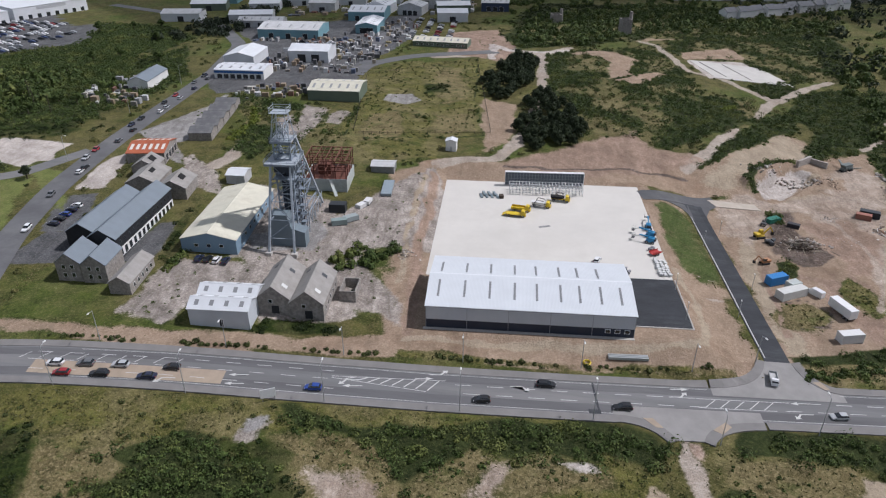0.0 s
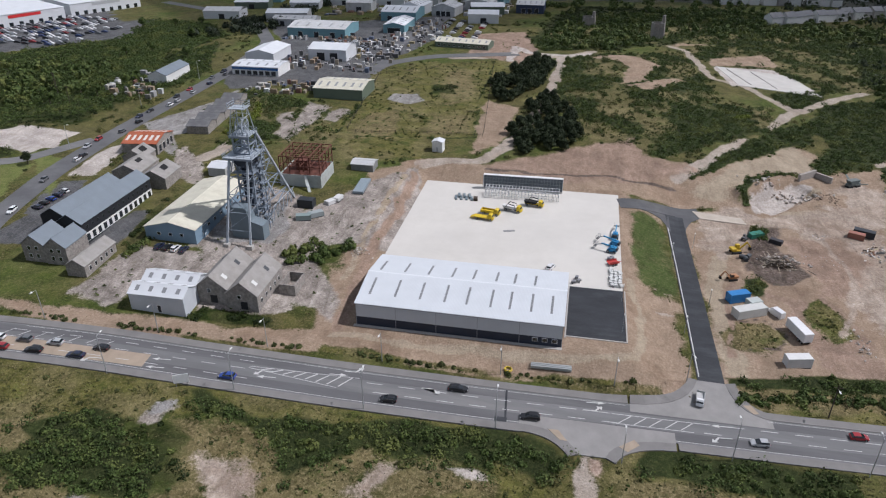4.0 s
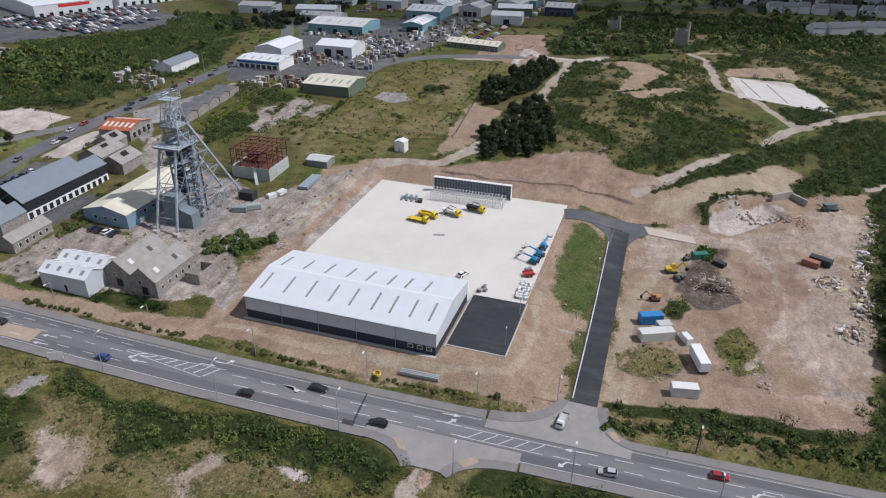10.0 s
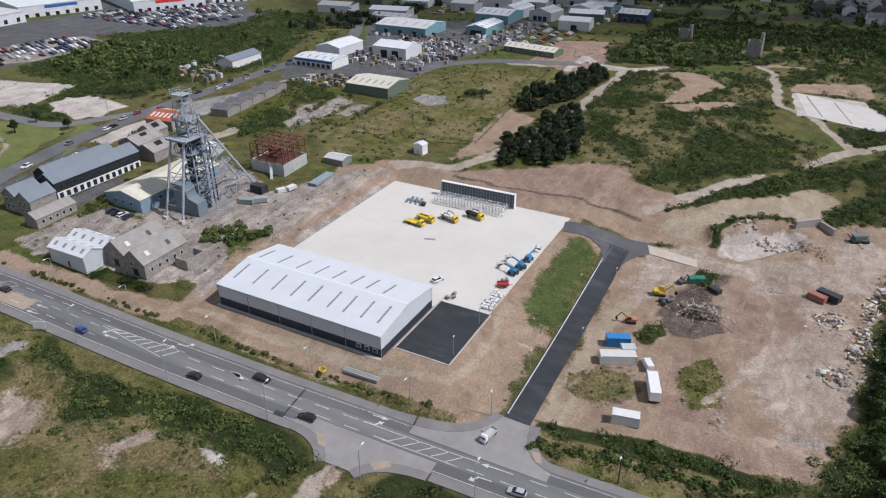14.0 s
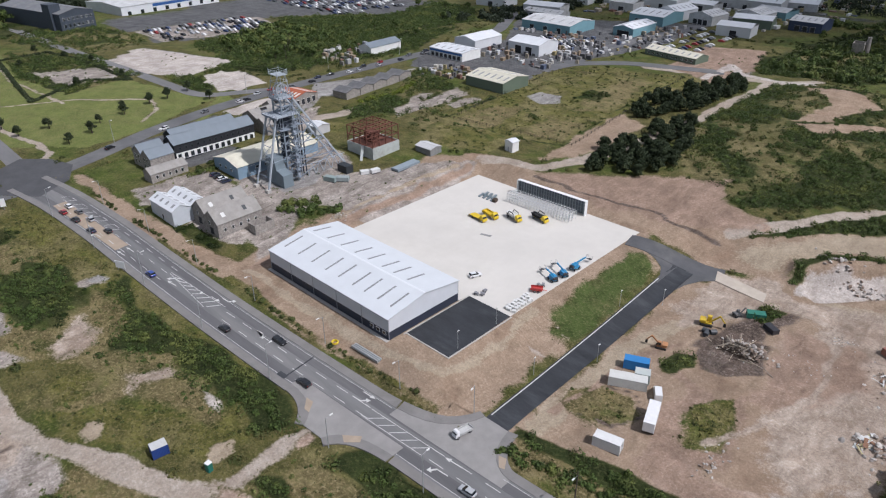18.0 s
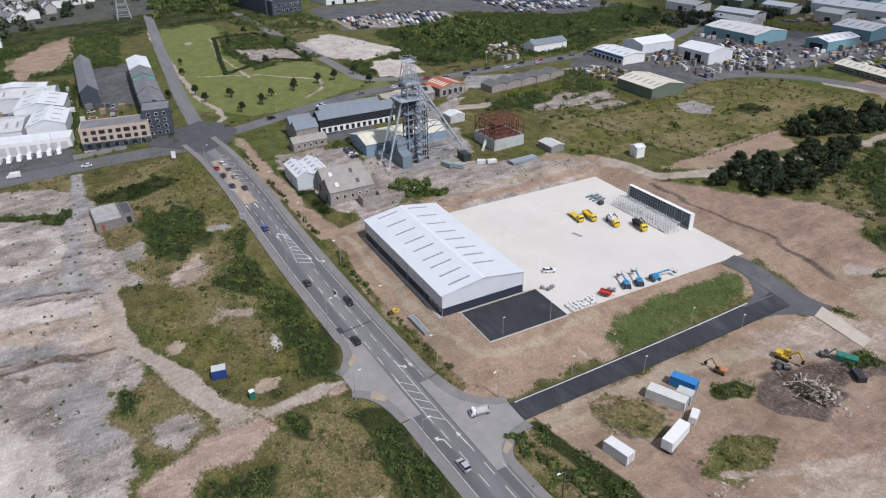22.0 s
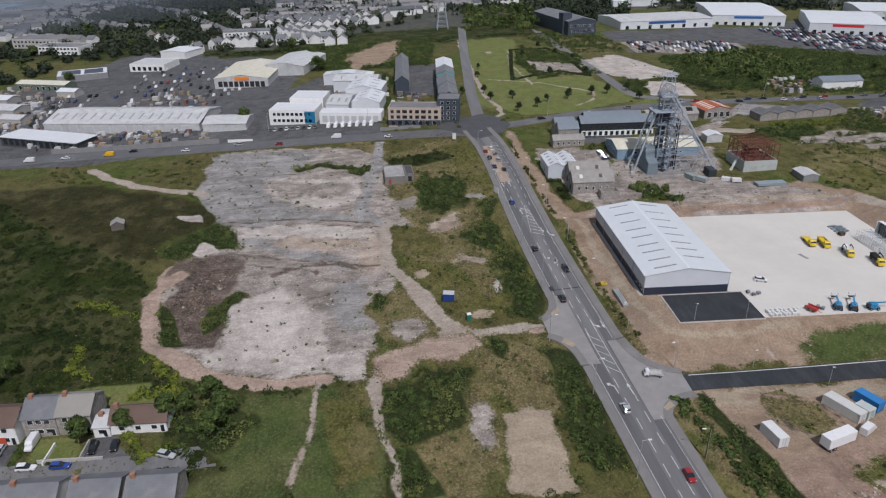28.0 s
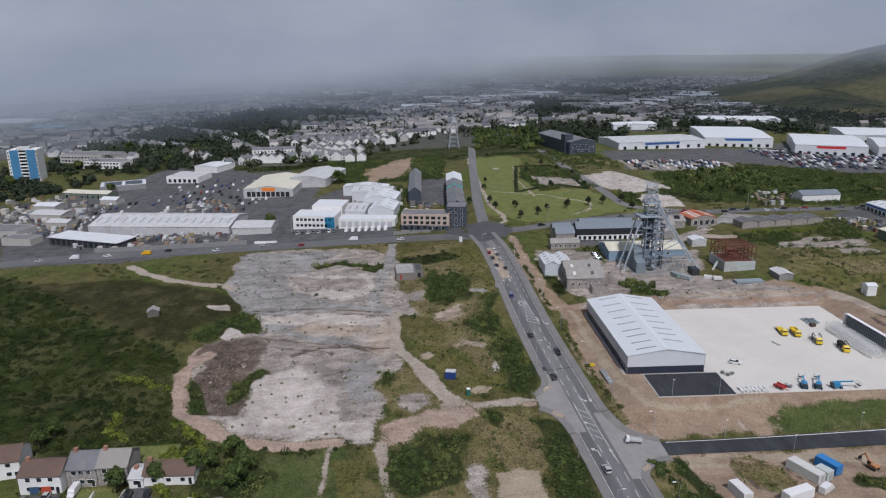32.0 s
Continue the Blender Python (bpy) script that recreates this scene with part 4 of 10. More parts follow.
def build_ground():
    rng = np.random.default_rng(4)
    z = height(GXX, GYY)
    near = smooth(500, 150, np.abs(GXX + 60) * 0.9) * smooth(560, 260, np.abs(GYY - 40))
    rough = np.maximum.reduce([COVER["scrub"], COVER["heath"], COVER["shaded_fern"], COVER["dirt"] * 0.4, COVER["pale"] * 0.35])
    lumps = np.sin(GXX * 0.31 + np.sin(GYY * 0.21) * 2) * np.sin(GYY * 0.27 + np.sin(GXX * 0.17) * 2)
    free = smooth(0, 14, rect_gap(GXX, GYY, -67.6, 24, -29.5, 64.5)) * smooth(7, 14, np.abs(GYY + 48 - GXX * 0.055)) * smooth(0, 6, rect_gap(GXX, GYY, -24, 12, -62, -46))
    z = z + near * rough * free * (0.45 * lumps + rng.normal(0, 0.1, z.shape))
    # far hills to the north-west, low rises beyond the town
    far = np.hypot(GXX, GYY)
    hill = far_hill(GXX, GYY)
    lay_cover("grass", hill > 7, 0.9)
    lay_cover("shaded_fern", (hill > 7) & (np.sin(GXX * 0.021) * np.sin(GYY * 0.017) > -0.1), 0.75)
    z = z + hill + smooth(1500, 4000, far) * 30
    ni, nj = GXX.shape
    idx = np.arange(ni * nj).reshape(ni, nj)
    quads = np.stack([idx[:-1, :-1], idx[1:, :-1], idx[1:, 1:], idx[:-1, 1:]], -1).reshape(-1, 4)
    me = bpy.data.meshes.new("ground")
    me.vertices.add(ni * nj)
    me.vertices.foreach_set("co", np.stack([GXX, GYY, z], -1).astype(np.float32).ravel())
    me.loops.add(quads.size)
    me.loops.foreach_set("vertex_index", quads.ravel().astype(np.int32))
    me.polygons.add(len(quads))
    me.polygons.foreach_set("loop_start", np.arange(0, quads.size, 4, dtype=np.int32))
    me.update(calc_edges=True)
    for k, field in COVER.items():
        me.attributes.new(k, "FLOAT", "POINT").data.foreach_set("value", field.ravel())
    me.materials.append(ground_material())
    me.shade_smooth()
    return tagged(new("ground", me), "rough grass, bare earth, pale crushed stone and paving", "ground", kind="structure")


build_ground()


# ---- roads ----
def ribbon(pts, lift, halves, dense=3.0):
    """A strip that follows the ground along a line; halves: its edges left and right of the line at every point."""
    P = np.array(pts, float)
    seg = np.r_[0, np.cumsum(np.hypot(*np.diff(P, axis=0).T))]
    s = np.linspace(0, seg[-1], max(int(seg[-1] / dense), 2) + 1)
    # a rounded course through the given points
    k = np.ones(7) / 7
    x, y = np.interp(s, seg, P[:, 0]), np.interp(s, seg, P[:, 1])
    if len(s) > 9:
        x[3:-3], y[3:-3] = np.convolve(x, k, "valid"), np.convolve(y, k, "valid")
    tx, ty = np.gradient(x), np.gradient(y)
    ln = np.hypot(tx, ty)
    nx, ny = -ty / ln, tx / ln
    lo, hi = halves
    rows = np.linspace(lo, hi, max(int(abs(hi - lo) / 1.5), 1) + 1)
    bm = bmesh.new()
    mid = height(x, y)
    grid = []
    for o in rows:
        px, py = x + nx * o, y + ny * o
        h = np.maximum(height(px, py), mid - 0.25) + lift
        grid.append([bm.verts.new(v) for v in zip(px, py, h)])
    for a, b in zip(grid, grid[1:]):
        for i in range(len(s) - 1):
            bm.faces.new((a[i], a[i + 1], b[i + 1], b[i]))
    low = bmesh.ops.extrude_face_region(bm, geom=bm.faces[:])
    bmesh.ops.translate(bm, vec=(0, 0, -0.35), verts=[v for v in low["geom"] if isinstance(v, bmesh.types.BMVert)])
    bmesh.ops.recalc_face_normals(bm, faces=bm.faces[:])
    return bm


M_ROAD = mat("worn_asphalt", (0.15, 0.149, 0.15), 0.85, vary=0.2, scale=0.12, stain=(0.19, 0.186, 0.182), bump=0.3, stretch=(0.25, 2.2, 1))
M_ROAD_DARK = mat("new_asphalt", (0.03, 0.033, 0.038), 0.8, vary=0.35, scale=0.22, stain=(0.055, 0.059, 0.064), bump=0.25, stretch=(0.5, 1.6, 1))
M_ROAD_MID = mat("grey_asphalt", (0.112, 0.112, 0.116), 0.85, vary=0.2, scale=0.12, stain=(0.15, 0.148, 0.146), bump=0.3)
M_PATH = mat("footway_asphalt", (0.185, 0.177, 0.17), 0.9, vary=0.15, scale=0.3, bump=0.3)
M_KERB = mat("kerb_concrete", (0.42, 0.40, 0.37), 0.85, vary=0.15, scale=1.5)
M_LINE = mat("road_paint", (0.52, 0.52, 0.50), 0.7, vary=0.2, scale=2.0)
M_BUFF = mat("buff_surfacing", (0.33, 0.265, 0.20), 0.9, vary=0.15, scale=0.4)
MAIN = [(-172, -57.5), (-150, -54), (-120, -52), (-90, -51.2), (-60, -50), (-30, -48), (0, -45.5), (30, -43), (60, -40.5), (100, -37), (180, -30), (330, -22)]
WEST = [(-169, -62), (-172, -90), (-173.5, -132), (-173.5, -184), (-175, -244), (-172, -282), (-162, -322), (-140, -370)]
NORTH = [(-172, -56), (-178, -30), (-186, -5), (-192, 28), (-194.5, 72), (-195, 125), (-196, 172), (-206, 240), (-240, 298), (-290, 342), (-360, 380)]
PARK = [(-174, -55), (-195, -54), (-236, -53), (-345, -46), (-470, -36)]
ESTATE = [(-53, 238), (-100, 222), (-122, 200), (-124, 178)]
ESTATE_N = [(-122, 200), (-128, 240), (-122, 290), (-112, 360), (-100, 480)]
ESTATE_W = [(-196, 176), (-180, 172)]
LANE = [(-198, 60), (-212, 32), (-274, 29), (-340, 25), (-440, 22)]

for nm, line, halves in (("road_main", MAIN, (-4.9, 5.1)), ("road_west", WEST, (-5.5, 5.5)), ("road_north", NORTH, (-4.2, 4.2)),
                         ("road_park", PARK, (-3.0, 3.2)), ("road_estate", ESTATE, (-4, 4)), ("road_estate_north", ESTATE_N, (-4.5, 4.5)),
                         ("road_lane", LANE, (-3, 3))):
    tagged(part(nm, ribbon(line, {"road_main": 0.16, "road_west": 0.12, "road_north": 0.10}.get(nm, 0.08), halves), M_ROAD if nm in ("road_main", "road_lane", "road_park") else M_ROAD_MID),
           "worn grey asphalt road with darker wheel tracks", "road", kind="structure")
def stretch_of(line, a, b):
    """The stretch of a road's line from x = a to x = b."""
    P = np.array(line, float)
    xs = [a] + [x for x in P[:, 0] if a + 4 < x < b - 4] + [b]
    return [(x, float(np.interp(x, P[:, 0], P[:, 1]))) for x in xs]


for nm, halves, a, b in (("footway_north_west", (5.1, 7.3), -172, 1), ("footway_north_east", (5.1, 7.3), 31, 330), ("footway_south_west", (-7.0, -4.9), -172, -22), ("footway_south_east", (-7.0, -4.9), 10, 330)):
    tagged(part(nm, ribbon(stretch_of(MAIN, a, b), 0.26, halves), M_PATH), "pale worn footway beside the main road", "pavement", kind="structure")
M_LANE = mat("dark_wheel_lane", (0.108, 0.107, 0.11), 0.85, vary=0.18, scale=0.15, stain=(0.14, 0.138, 0.138), bump=0.25, stretch=(0.25, 2.2, 1))
for halves in ((-4.35, -1.75), (2.3, 4.7)):
    tagged(part("wheel_lane", ribbon(MAIN, 0.168, halves), M_LANE), "darker worn running lane of the main road", "road", kind="structure")



# ---- the yard ----
M_CONC = mat("yard_concrete", (0.55, 0.525, 0.48), 0.85, vary=0.09, scale=0.05, stain=(0.485, 0.46, 0.415), bump=0.1)
tagged(part("yard_slab", slab([(-67.6, -3.4), (-14.6, -3.4), (-14.2, 0), (0, 0), (0, 63.9), (-67.6, 64.2)], -0.5, 0.0), M_CONC),
       "wide pale new concrete yard", "yard", kind="structure")
tagged(part("apron", slab([(-13.9, -23.1), (0.3, -23.1), (0, -0.03), (-13.9, -0.03)], -0.5, -0.02), M_ROAD_DARK),
       "fresh black asphalt apron beside the warehouse", "apron", kind="structure")


def access_road():
    line = [(19.6, -30), (19.4, -15), (19.3, 0), (19, 20), (18.6, 40), (18.4, 50), (18.4, 58)]
    tagged(part("access_road", ribbon(line, 0.14, (-3.0, 3.0), 2.0), M_ROAD_DARK), "new black asphalt access road climbing to the yard", "road", kind="structure")
    grey = mat("greyed_asphalt", (0.085, 0.086, 0.09), 0.85, vary=0.18, scale=0.2, stain=(0.115, 0.114, 0.113), bump=0.25)
    tagged(part("yard_link_road", ribbon([(0.05, 57.2), (7, 58.6), (14, 60.2), (21, 62.3), (28, 64.6)], 0.145, (-3.3, 3.6), 2.0), grey), "greyed asphalt road joining the yard gate", "road", kind="structure")


access_road()
WH = (-64.7, -14.7, -28.2, -3.7)


def warehouse():
    x0, x1, y0, y1 = WH
    ob = thing("warehouse", label="new low pale-grey steel warehouse with a navy base band", category="warehouse")
    ym, e, r = (y0 + y1) / 2, 6.1, 8.0
    grey = ribbed("grey_cladding", (0.50, 0.52, 0.55), 0.3, "X", 0.55, vary=0.05, depth=0.02)
    greyy = ribbed("grey_gable_cladding", (0.55, 0.57, 0.60), 0.3, "Y", 0.55, vary=0.05, depth=0.02)
    navy = mat("navy_cladding", (0.028, 0.035, 0.055), 0.5, vary=0.15, scale=0.4)
    white = ribbed("white_roof_sheet", (0.56, 0.585, 0.605), 0.33, "X", 0.45, vary=0.05, depth=0.03)
    part("wall", box(x0, x1, y0, y0 + 0.2, 2.3, e), grey, ob)
    part("wall", box(x0, x1, y1 - 0.2, y1, 2.3, e), grey, ob)
    for a, b in ((x0 + 0.002, x0 + 0.2), (x1 - 0.2, x1 - 0.002)):
        part("gable", prism([(y0 + 0.2, 2.3), (y1 - 0.2, 2.3), (y1 - 0.2, e), (ym, r - 0.05), (y0 + 0.2, e)], a, b), greyy, ob)
    bm = bmesh.new()
    for q in ((x0 + .06, x1 - .06, y0 + .06, y0 + .25), (x0 + .06, x1 - .06, y1 - .25, y1 - .06), (x0 + .06, x0 + .25, y0 + .25, y1 - .25), (x1 - .25, x1 - .06, y0 + .25, y1 - .25)):
        add_box(bm, *q, -0.3, 2.3)
    part("base_band", bm, navy, ob, "navy blue base band")
    for s in (-1, 1):
        yy = y0 - 0.25 if s < 0 else y1 + 0.25
        part("roof", prism([(yy, e - 0.04), (ym, r), (ym, r + 0.12), (yy, e + 0.08)], x0 - 0.25, x1 + 0.25), white, ob, "white profiled steel roof")
    light = mat("grey_rooflight", (0.22, 0.225, 0.23), 0.35, vary=0.12, scale=2)
    for s in (-1, 1):
        for cx in (-62.1, -55.7, -49.5, -43.4, -38.0, -32.2, -27.6, -22.5) + ((-17.7,) if s < 0 else ()):
            bm = bmesh.new()
            for k in range(5):
                ya = (y0 + 3.5 + k * 1.28) if s < 0 else (ym + 1.4 + k * 1.28)
                za, zb = (e + (r - e) * (1 - abs(v - ym) / (ym - y0)) + 0.1 for v in (ya, ya + 1.16))
                vs = [bm.verts.new(v) for v in ((cx - .27, ya, za), (cx + .27, ya, za), (cx + .27, ya + 1.16, zb), (cx - .27, ya + 1.16, zb),
                                                (cx - .27, ya, za + .08), (cx + .27, ya, za + .08), (cx + .27, ya + 1.16, zb + .08), (cx - .27, ya + 1.16, zb + .08))]
                for q in ((3, 2, 1, 0), (4, 5, 6, 7), (0, 1, 5, 4), (1, 2, 6, 5), (2, 3, 7, 6), (3, 0, 4, 7)):
                    bm.faces.new([vs[v] for v in q])
            part("rooflight", bm, light, ob)
    trim = plain("grey_flashing", (0.30, 0.31, 0.33), 0.5)
    part("ridge_cap", prism([(ym - 0.3, r + 0.1), (ym, r + 0.17), (ym + 0.3, r + 0.1)], x0 - 0.26, x1 + 0.26), plain("pale_flashing", (0.66, 0.68, 0.7), 0.5), ob)
    for yy in (y0 - 0.34, y1 + 0.22):
        part("gutter", box(x0 - 0.2, x1 + 0.2, yy, yy + 0.12, e - 0.18, e - 0.02), trim, ob)
    for i in range(1, 5):
        px = x0 + i * 10
        part("downpipe", box(px - 0.06, px + 0.06, y0 - 0.1, y0 - 0.002, 0, e - 0.1), trim, ob)
    for xx in (x0 - 0.03, x1 - 0.09):
        for yy in (y0 - 0.03, y1 - 0.09):
            part("corner_trim", box(xx, xx + 0.12, yy, yy + 0.12, -0.2, e), trim, ob)
    pane = glass("window_glass")
    frame_w = plain("white_window_frame", (0.75, 0.76, 0.77), 0.5)
    for i in range(3):
        wx = x1 - 1.7 - i * 2.3
        w = part("window", box(wx - 0.65, wx + 0.65, y0 - 0.02, y0 + 0.1, 0.9, 2.0), frame_w, ob)
        part("pane", box(wx - 0.55, wx + 0.55, y0 - 0.035, y0 - 0.02, 1.0, 1.9), pane, w)
    part("plinth_path", box(x0 - 0.6, x1 + 0.1, y0 - 1.0, y0 - 0.06, -0.4, 0.0), M_KERB, ob)


warehouse()


# ---- junctions and road markings ----
def drape(points, lift, thick=0.3):
    """A small paved patch laid on the ground by its outline."""
    bm = bmesh.new()
    top = [bm.verts.new((x, y, float(height(x, y)) + lift)) for x, y in points]
    low = [bm.verts.new((v.co.x, v.co.y, v.co.z - thick)) for v in top]
    f = bm.faces.new(top)
    bm.faces.new(low[::-1])
    for i in range(len(top)):
        j = (i + 1) % len(top)
        bm.faces.new((top[i], low[i], low[j], top[j]))
    bmesh.ops.recalc_face_normals(bm, faces=bm.faces[:])
    bmesh.ops.triangulate(bm, faces=[g for g in bm.faces if len(g.verts) > 4])
    # follow the ground inside the outline too
    for _ in range(3):
        bmesh.ops.subdivide_edges(bm, edges=[e for e in bm.edges if e.calc_length() > 3 and abs(e.verts[0].co.z - e.verts[1].co.z) < thick * 0.9], cuts=1)
        bmesh.ops.triangulate(bm, faces=[g for g in bm.faces if len(g.verts) > 3])
    rim = {(round(x, 3), round(y, 3)) for x, y in points}
    for v in bm.verts:
        if (round(v.co.x, 3), round(v.co.y, 3)) not in rim and any(f_.normal.z > 0.5 for f_ in v.link_faces):
            v.co.z = float(height(v.co.x, v.co.y)) + lift
    return bm


M_MOUTH = mat("worn_junction_asphalt", (0.245, 0.236, 0.226), 0.9, vary=0.12, scale=0.3, bump=0.2)
def bend(p0, p1, p2, n=8):
    """A rounded corner from p0 to p2 drawn towards p1."""
    return [tuple((1 - t) ** 2 * a + 2 * t * (1 - t) * b + t * t * c for a, b, c in zip(p0, p1, p2)) for t in np.linspace(0, 1, n)]


SW_IN, SE_IN = bend((-22, -52.0), (-12.6, -51.4), (-9.6, -57.6)), bend((-4.2, -57.2), (-2.4, -51.0), (10, -49.8))
SW_OUT, SE_OUT = bend((-22, -54.1), (-14.6, -53.6), (-11.6, -58.6)), bend((-2.2, -58.2), (-0.4, -53.2), (10, -51.9))
NW_IN, NE_IN = bend((1, -40.2), (13.8, -38.6), (16.4, -28.4)), bend((22.7, -28.2), (23.6, -37.4), (31, -37.9))
NW_OUT, NE_OUT = bend((1, -38.0), (11.6, -36.6), (14.6, -28.0)), bend((24.9, -27.6), (25.6, -35.2), (31, -35.8))
for nm, pts, lift in (("junction_south", SW_IN + SE_IN + [(10, -46.8), (-22, -49.2)], 0.2),
                      ("junction_north", NW_IN + NE_IN + [(31, -40.4), (1, -42.6)], 0.178),
                      ("junction_west", [(-158, -58), (-164, -46), (-176, -40), (-188, -44), (-196, -52), (-192, -60), (-190, -72), (-178, -76), (-168, -66)], 0.2)):
    tagged(part(nm, drape(pts, lift), M_MOUTH if "west" not in nm else mat("dark_junction_asphalt", (0.07, 0.071, 0.075), 0.85, vary=0.2, scale=0.2)), "pale worn asphalt at the junction mouth", "junction", kind="structure")
for a_, b_ in ((SW_IN, SW_OUT), (SE_IN, SE_OUT), (NW_IN, NW_OUT), (NE_IN, NE_OUT)):
    tagged(part("pavement", drape(a_ + b_[::-1], 0.26), M_PATH), "pale footway curving round the junction kerb", "pavement", kind="structure")
for pts in ([(-15.9, -52.2), (-13.5, -54.6), (-11.9, -54.6), (-13.8, -52.0)], [(-1.6, -53.6), (1.6, -50.9), (2.6, -52.2), (0.2, -54.6)], [(25.4, -34.6), (27.4, -36.9), (28.6, -36.5), (27.2, -34.2)]):
    tagged(part("tactile_paving", drape(pts, 0.30), M_BUFF), "buff tactile paving at the crossing", "paving", kind="structure")
tagged(part("buff_lane", ribbon([(-148, -54.6), (-130, -53.6), (-106, -52.4)], 0.175, (-3.0, 1.2)), M_BUFF), "buff-coloured turning lane surface", "road", kind="structure")
tagged(part("concrete_ramp", drape([(25.4, 65.8), (27.3, 60.2), (42.0, 58.3), (40.9, 63.2)], 0.25), mat("dusty_concrete", (0.44, 0.385, 0.32), 0.9, vary=0.12, scale=0.4)), "pale concrete strip at the end of the access road", "paving", kind="structure")
tagged(part("concrete_pad", drape([(54.8, 240), (92, 232), (100, 200), (62, 206)], 0.15), mat("weathered_pad", (0.48, 0.46, 0.425), 0.9, vary=0.1, scale=0.2)), "pale concrete pad on the heath", "paving", kind="structure")
for a, b in (((60, 236), (68, 209)), ((72, 234), (80, 206))):
    tagged(part("pad_kerb", bar((*a, float(height(*a)) + 0.3), (*b, float(height(*b)) + 0.3), 0.4), M_KERB), "low kerb across the concrete pad", "kerb", kind="structure")


def on_main(s, o):
    """A place s metres along the main road by its x, o metres to its north."""
    P = np.array(MAIN, float)
    y = np.interp(s, P[:, 0], P[:, 1])
    return s, y + o


def mark(kind_bm, s0, s1, o0, o1, w):
    (ax, ay), (bx, by) = on_main(s0, o0), on_main(s1, o1)
    d = Vector((bx - ax, by - ay)).normalized()
    q = Vector((-d.y, d.x)) * w / 2
    k = max(int(math.hypot(bx - ax, by - ay) / 3), 1)
    rows = []
    for i in range(k + 1):
        x, y = ax + (bx - ax) * i / k, ay + (by - ay) * i / k
        z = max(float(height(x, y)), float(height(*on_main(x, 0))) - 0.25) + 0.185
        rows.append([kind_bm.verts.new((x + e * q.x, y + e * q.y, z + 0.01)) for e in (-1, 1)])
    for a, b in zip(rows, rows[1:]):
        kind_bm.faces.new((a[0], b[0], b[1], a[1]))


def markings():
    ob = thing("road_markings", label="worn white lane lines, hatching and arrows", category="road markings", kind="structure")
    def line(name, *args):
        bm = bmesh.new()
        mark(bm, *args)
        part(name, bm, M_LINE, ob)
    for s in range(-56, 96, 7):
        if not -6 < s < 12:
            line("lane_dash", s, s + 3.6, 1.55, 1.55, 0.16)
        if not -70 < s < -56 and not -4 < s < 13:
            line("lane_dash", s + 2, s + 5.6, -1.1, -1.1, 0.16)
    for s in range(-150, -84, 7):
        line("lane_dash", s, s + 3.2, 0.6, 0.6, 0.14)
        line("lane_dash", s + 2, s + 5.2, -2.4, -2.4, 0.14)
        line("lane_dash", s + 1, s + 4.2, 3.1, 3.1, 0.14)
    for s in range(-140, 90, 10):
        if not -24 < s + 5 < 12:
            line("edge_line", s, s + 10, -4.35, -4.35, 0.12)
        if not 0 < s + 5 < 34:
            line("edge_line", s, s + 10, 4.55, 4.55, 0.1)
    # hatched islands
    line("hatch_edge", -83, -58, 1.5, 2.6, 0.14)
    line("hatch_edge", -83, -62, 1.0, -1.2, 0.14)
    for i in range(8):
        s = -80 + i * 2.6
        line("hatch_bar", s, s + 2.2, 0.9 - i * 0.24, 1.7 + i * 0.1, 0.28)
    line("hatch_edge", -3, 14, 1.5, 1.5, 0.14)
    line("hatch_edge", -3, 14, -1.3, -1.3, 0.14)
    for i in range(5):
        s = -1.5 + i * 3.2
        line("hatch_bar", s, s + 2.6, -1.1, 1.3, 0.18)
    for i in range(6):
        s = 54 + i * 3.4
        line("hatch_bar", s, s + 2.4, -1.0, 1.2, 0.18)
    for i in range(9):
        s = -152 + i * 4.2
        line("hatch_bar", s, s + 1.6, 1.0, 3.0, 0.18)
    # arrows
    def arrow(s, o, back, turn=0):
        bm = bmesh.new()
        (x, y), k = on_main(s, o), -1 if back else 1
        z = float(height(x, y)) + 0.25
        m = pose(x, y, z, 0, 0, 4 + (180 if back else 0))
        pts = [(-2.2, -.12), (0.6, -.12), (0.6, -.5), (2.2, 0), (0.6, .5), (0.6, .12), (-2.2, .12)] if not turn else \
              [(-2.2, -.12), (0.8, -.12), (1.6, turn * .8), (2.0, turn * .4), (2.2, turn * 1.5), (0.9, turn * 1.4), (1.2, turn * 1.05), (0.5, .12), (-2.2, .12)]
        bm.faces.new([bm.verts.new(m @ Vector((px, py, 0.02))) for px, py in pts])
        bmesh.ops.recalc_face_normals(bm, faces=bm.faces[:])
        bmesh.ops.triangulate(bm, faces=bm.faces[:])
        part("arrow", bm, M_LINE, ob)
    for s, o, bk, tn in ((-42, 2.2, False, -1), (-7, 1.6, False, 1), (-6.5, 4.1, False, 0), (20, 1.4, True, 0), (19.5, -2.0, True, 1), (-78, -1.2, True, 0), (-79, 0.6, True, 1),
                         (-63, 2.8, False, 0), (-60, 4.4, False, 1), (-103, -3.4, True, 0), (-103, -0.6, True, 0), (-118, -3.4, True, 1), (56, 0.6, True, 1), (92, 1.5, True, 0)):
        arrow(s, o, bk, tn)
    bm = bmesh.new()
    mark(bm, -25.7, -24.9, 4.9, -4.6, 0.45)
    part("trench_patch", bm, M_ROAD_DARK, ob, "dark asphalt trench patch across the road")
    bm = bmesh.new()
    mark(bm, -27.2, -24.6, -4.0, -4.0, 1.6)
    part("manhole_patch", bm, M_ROAD_DARK, ob)


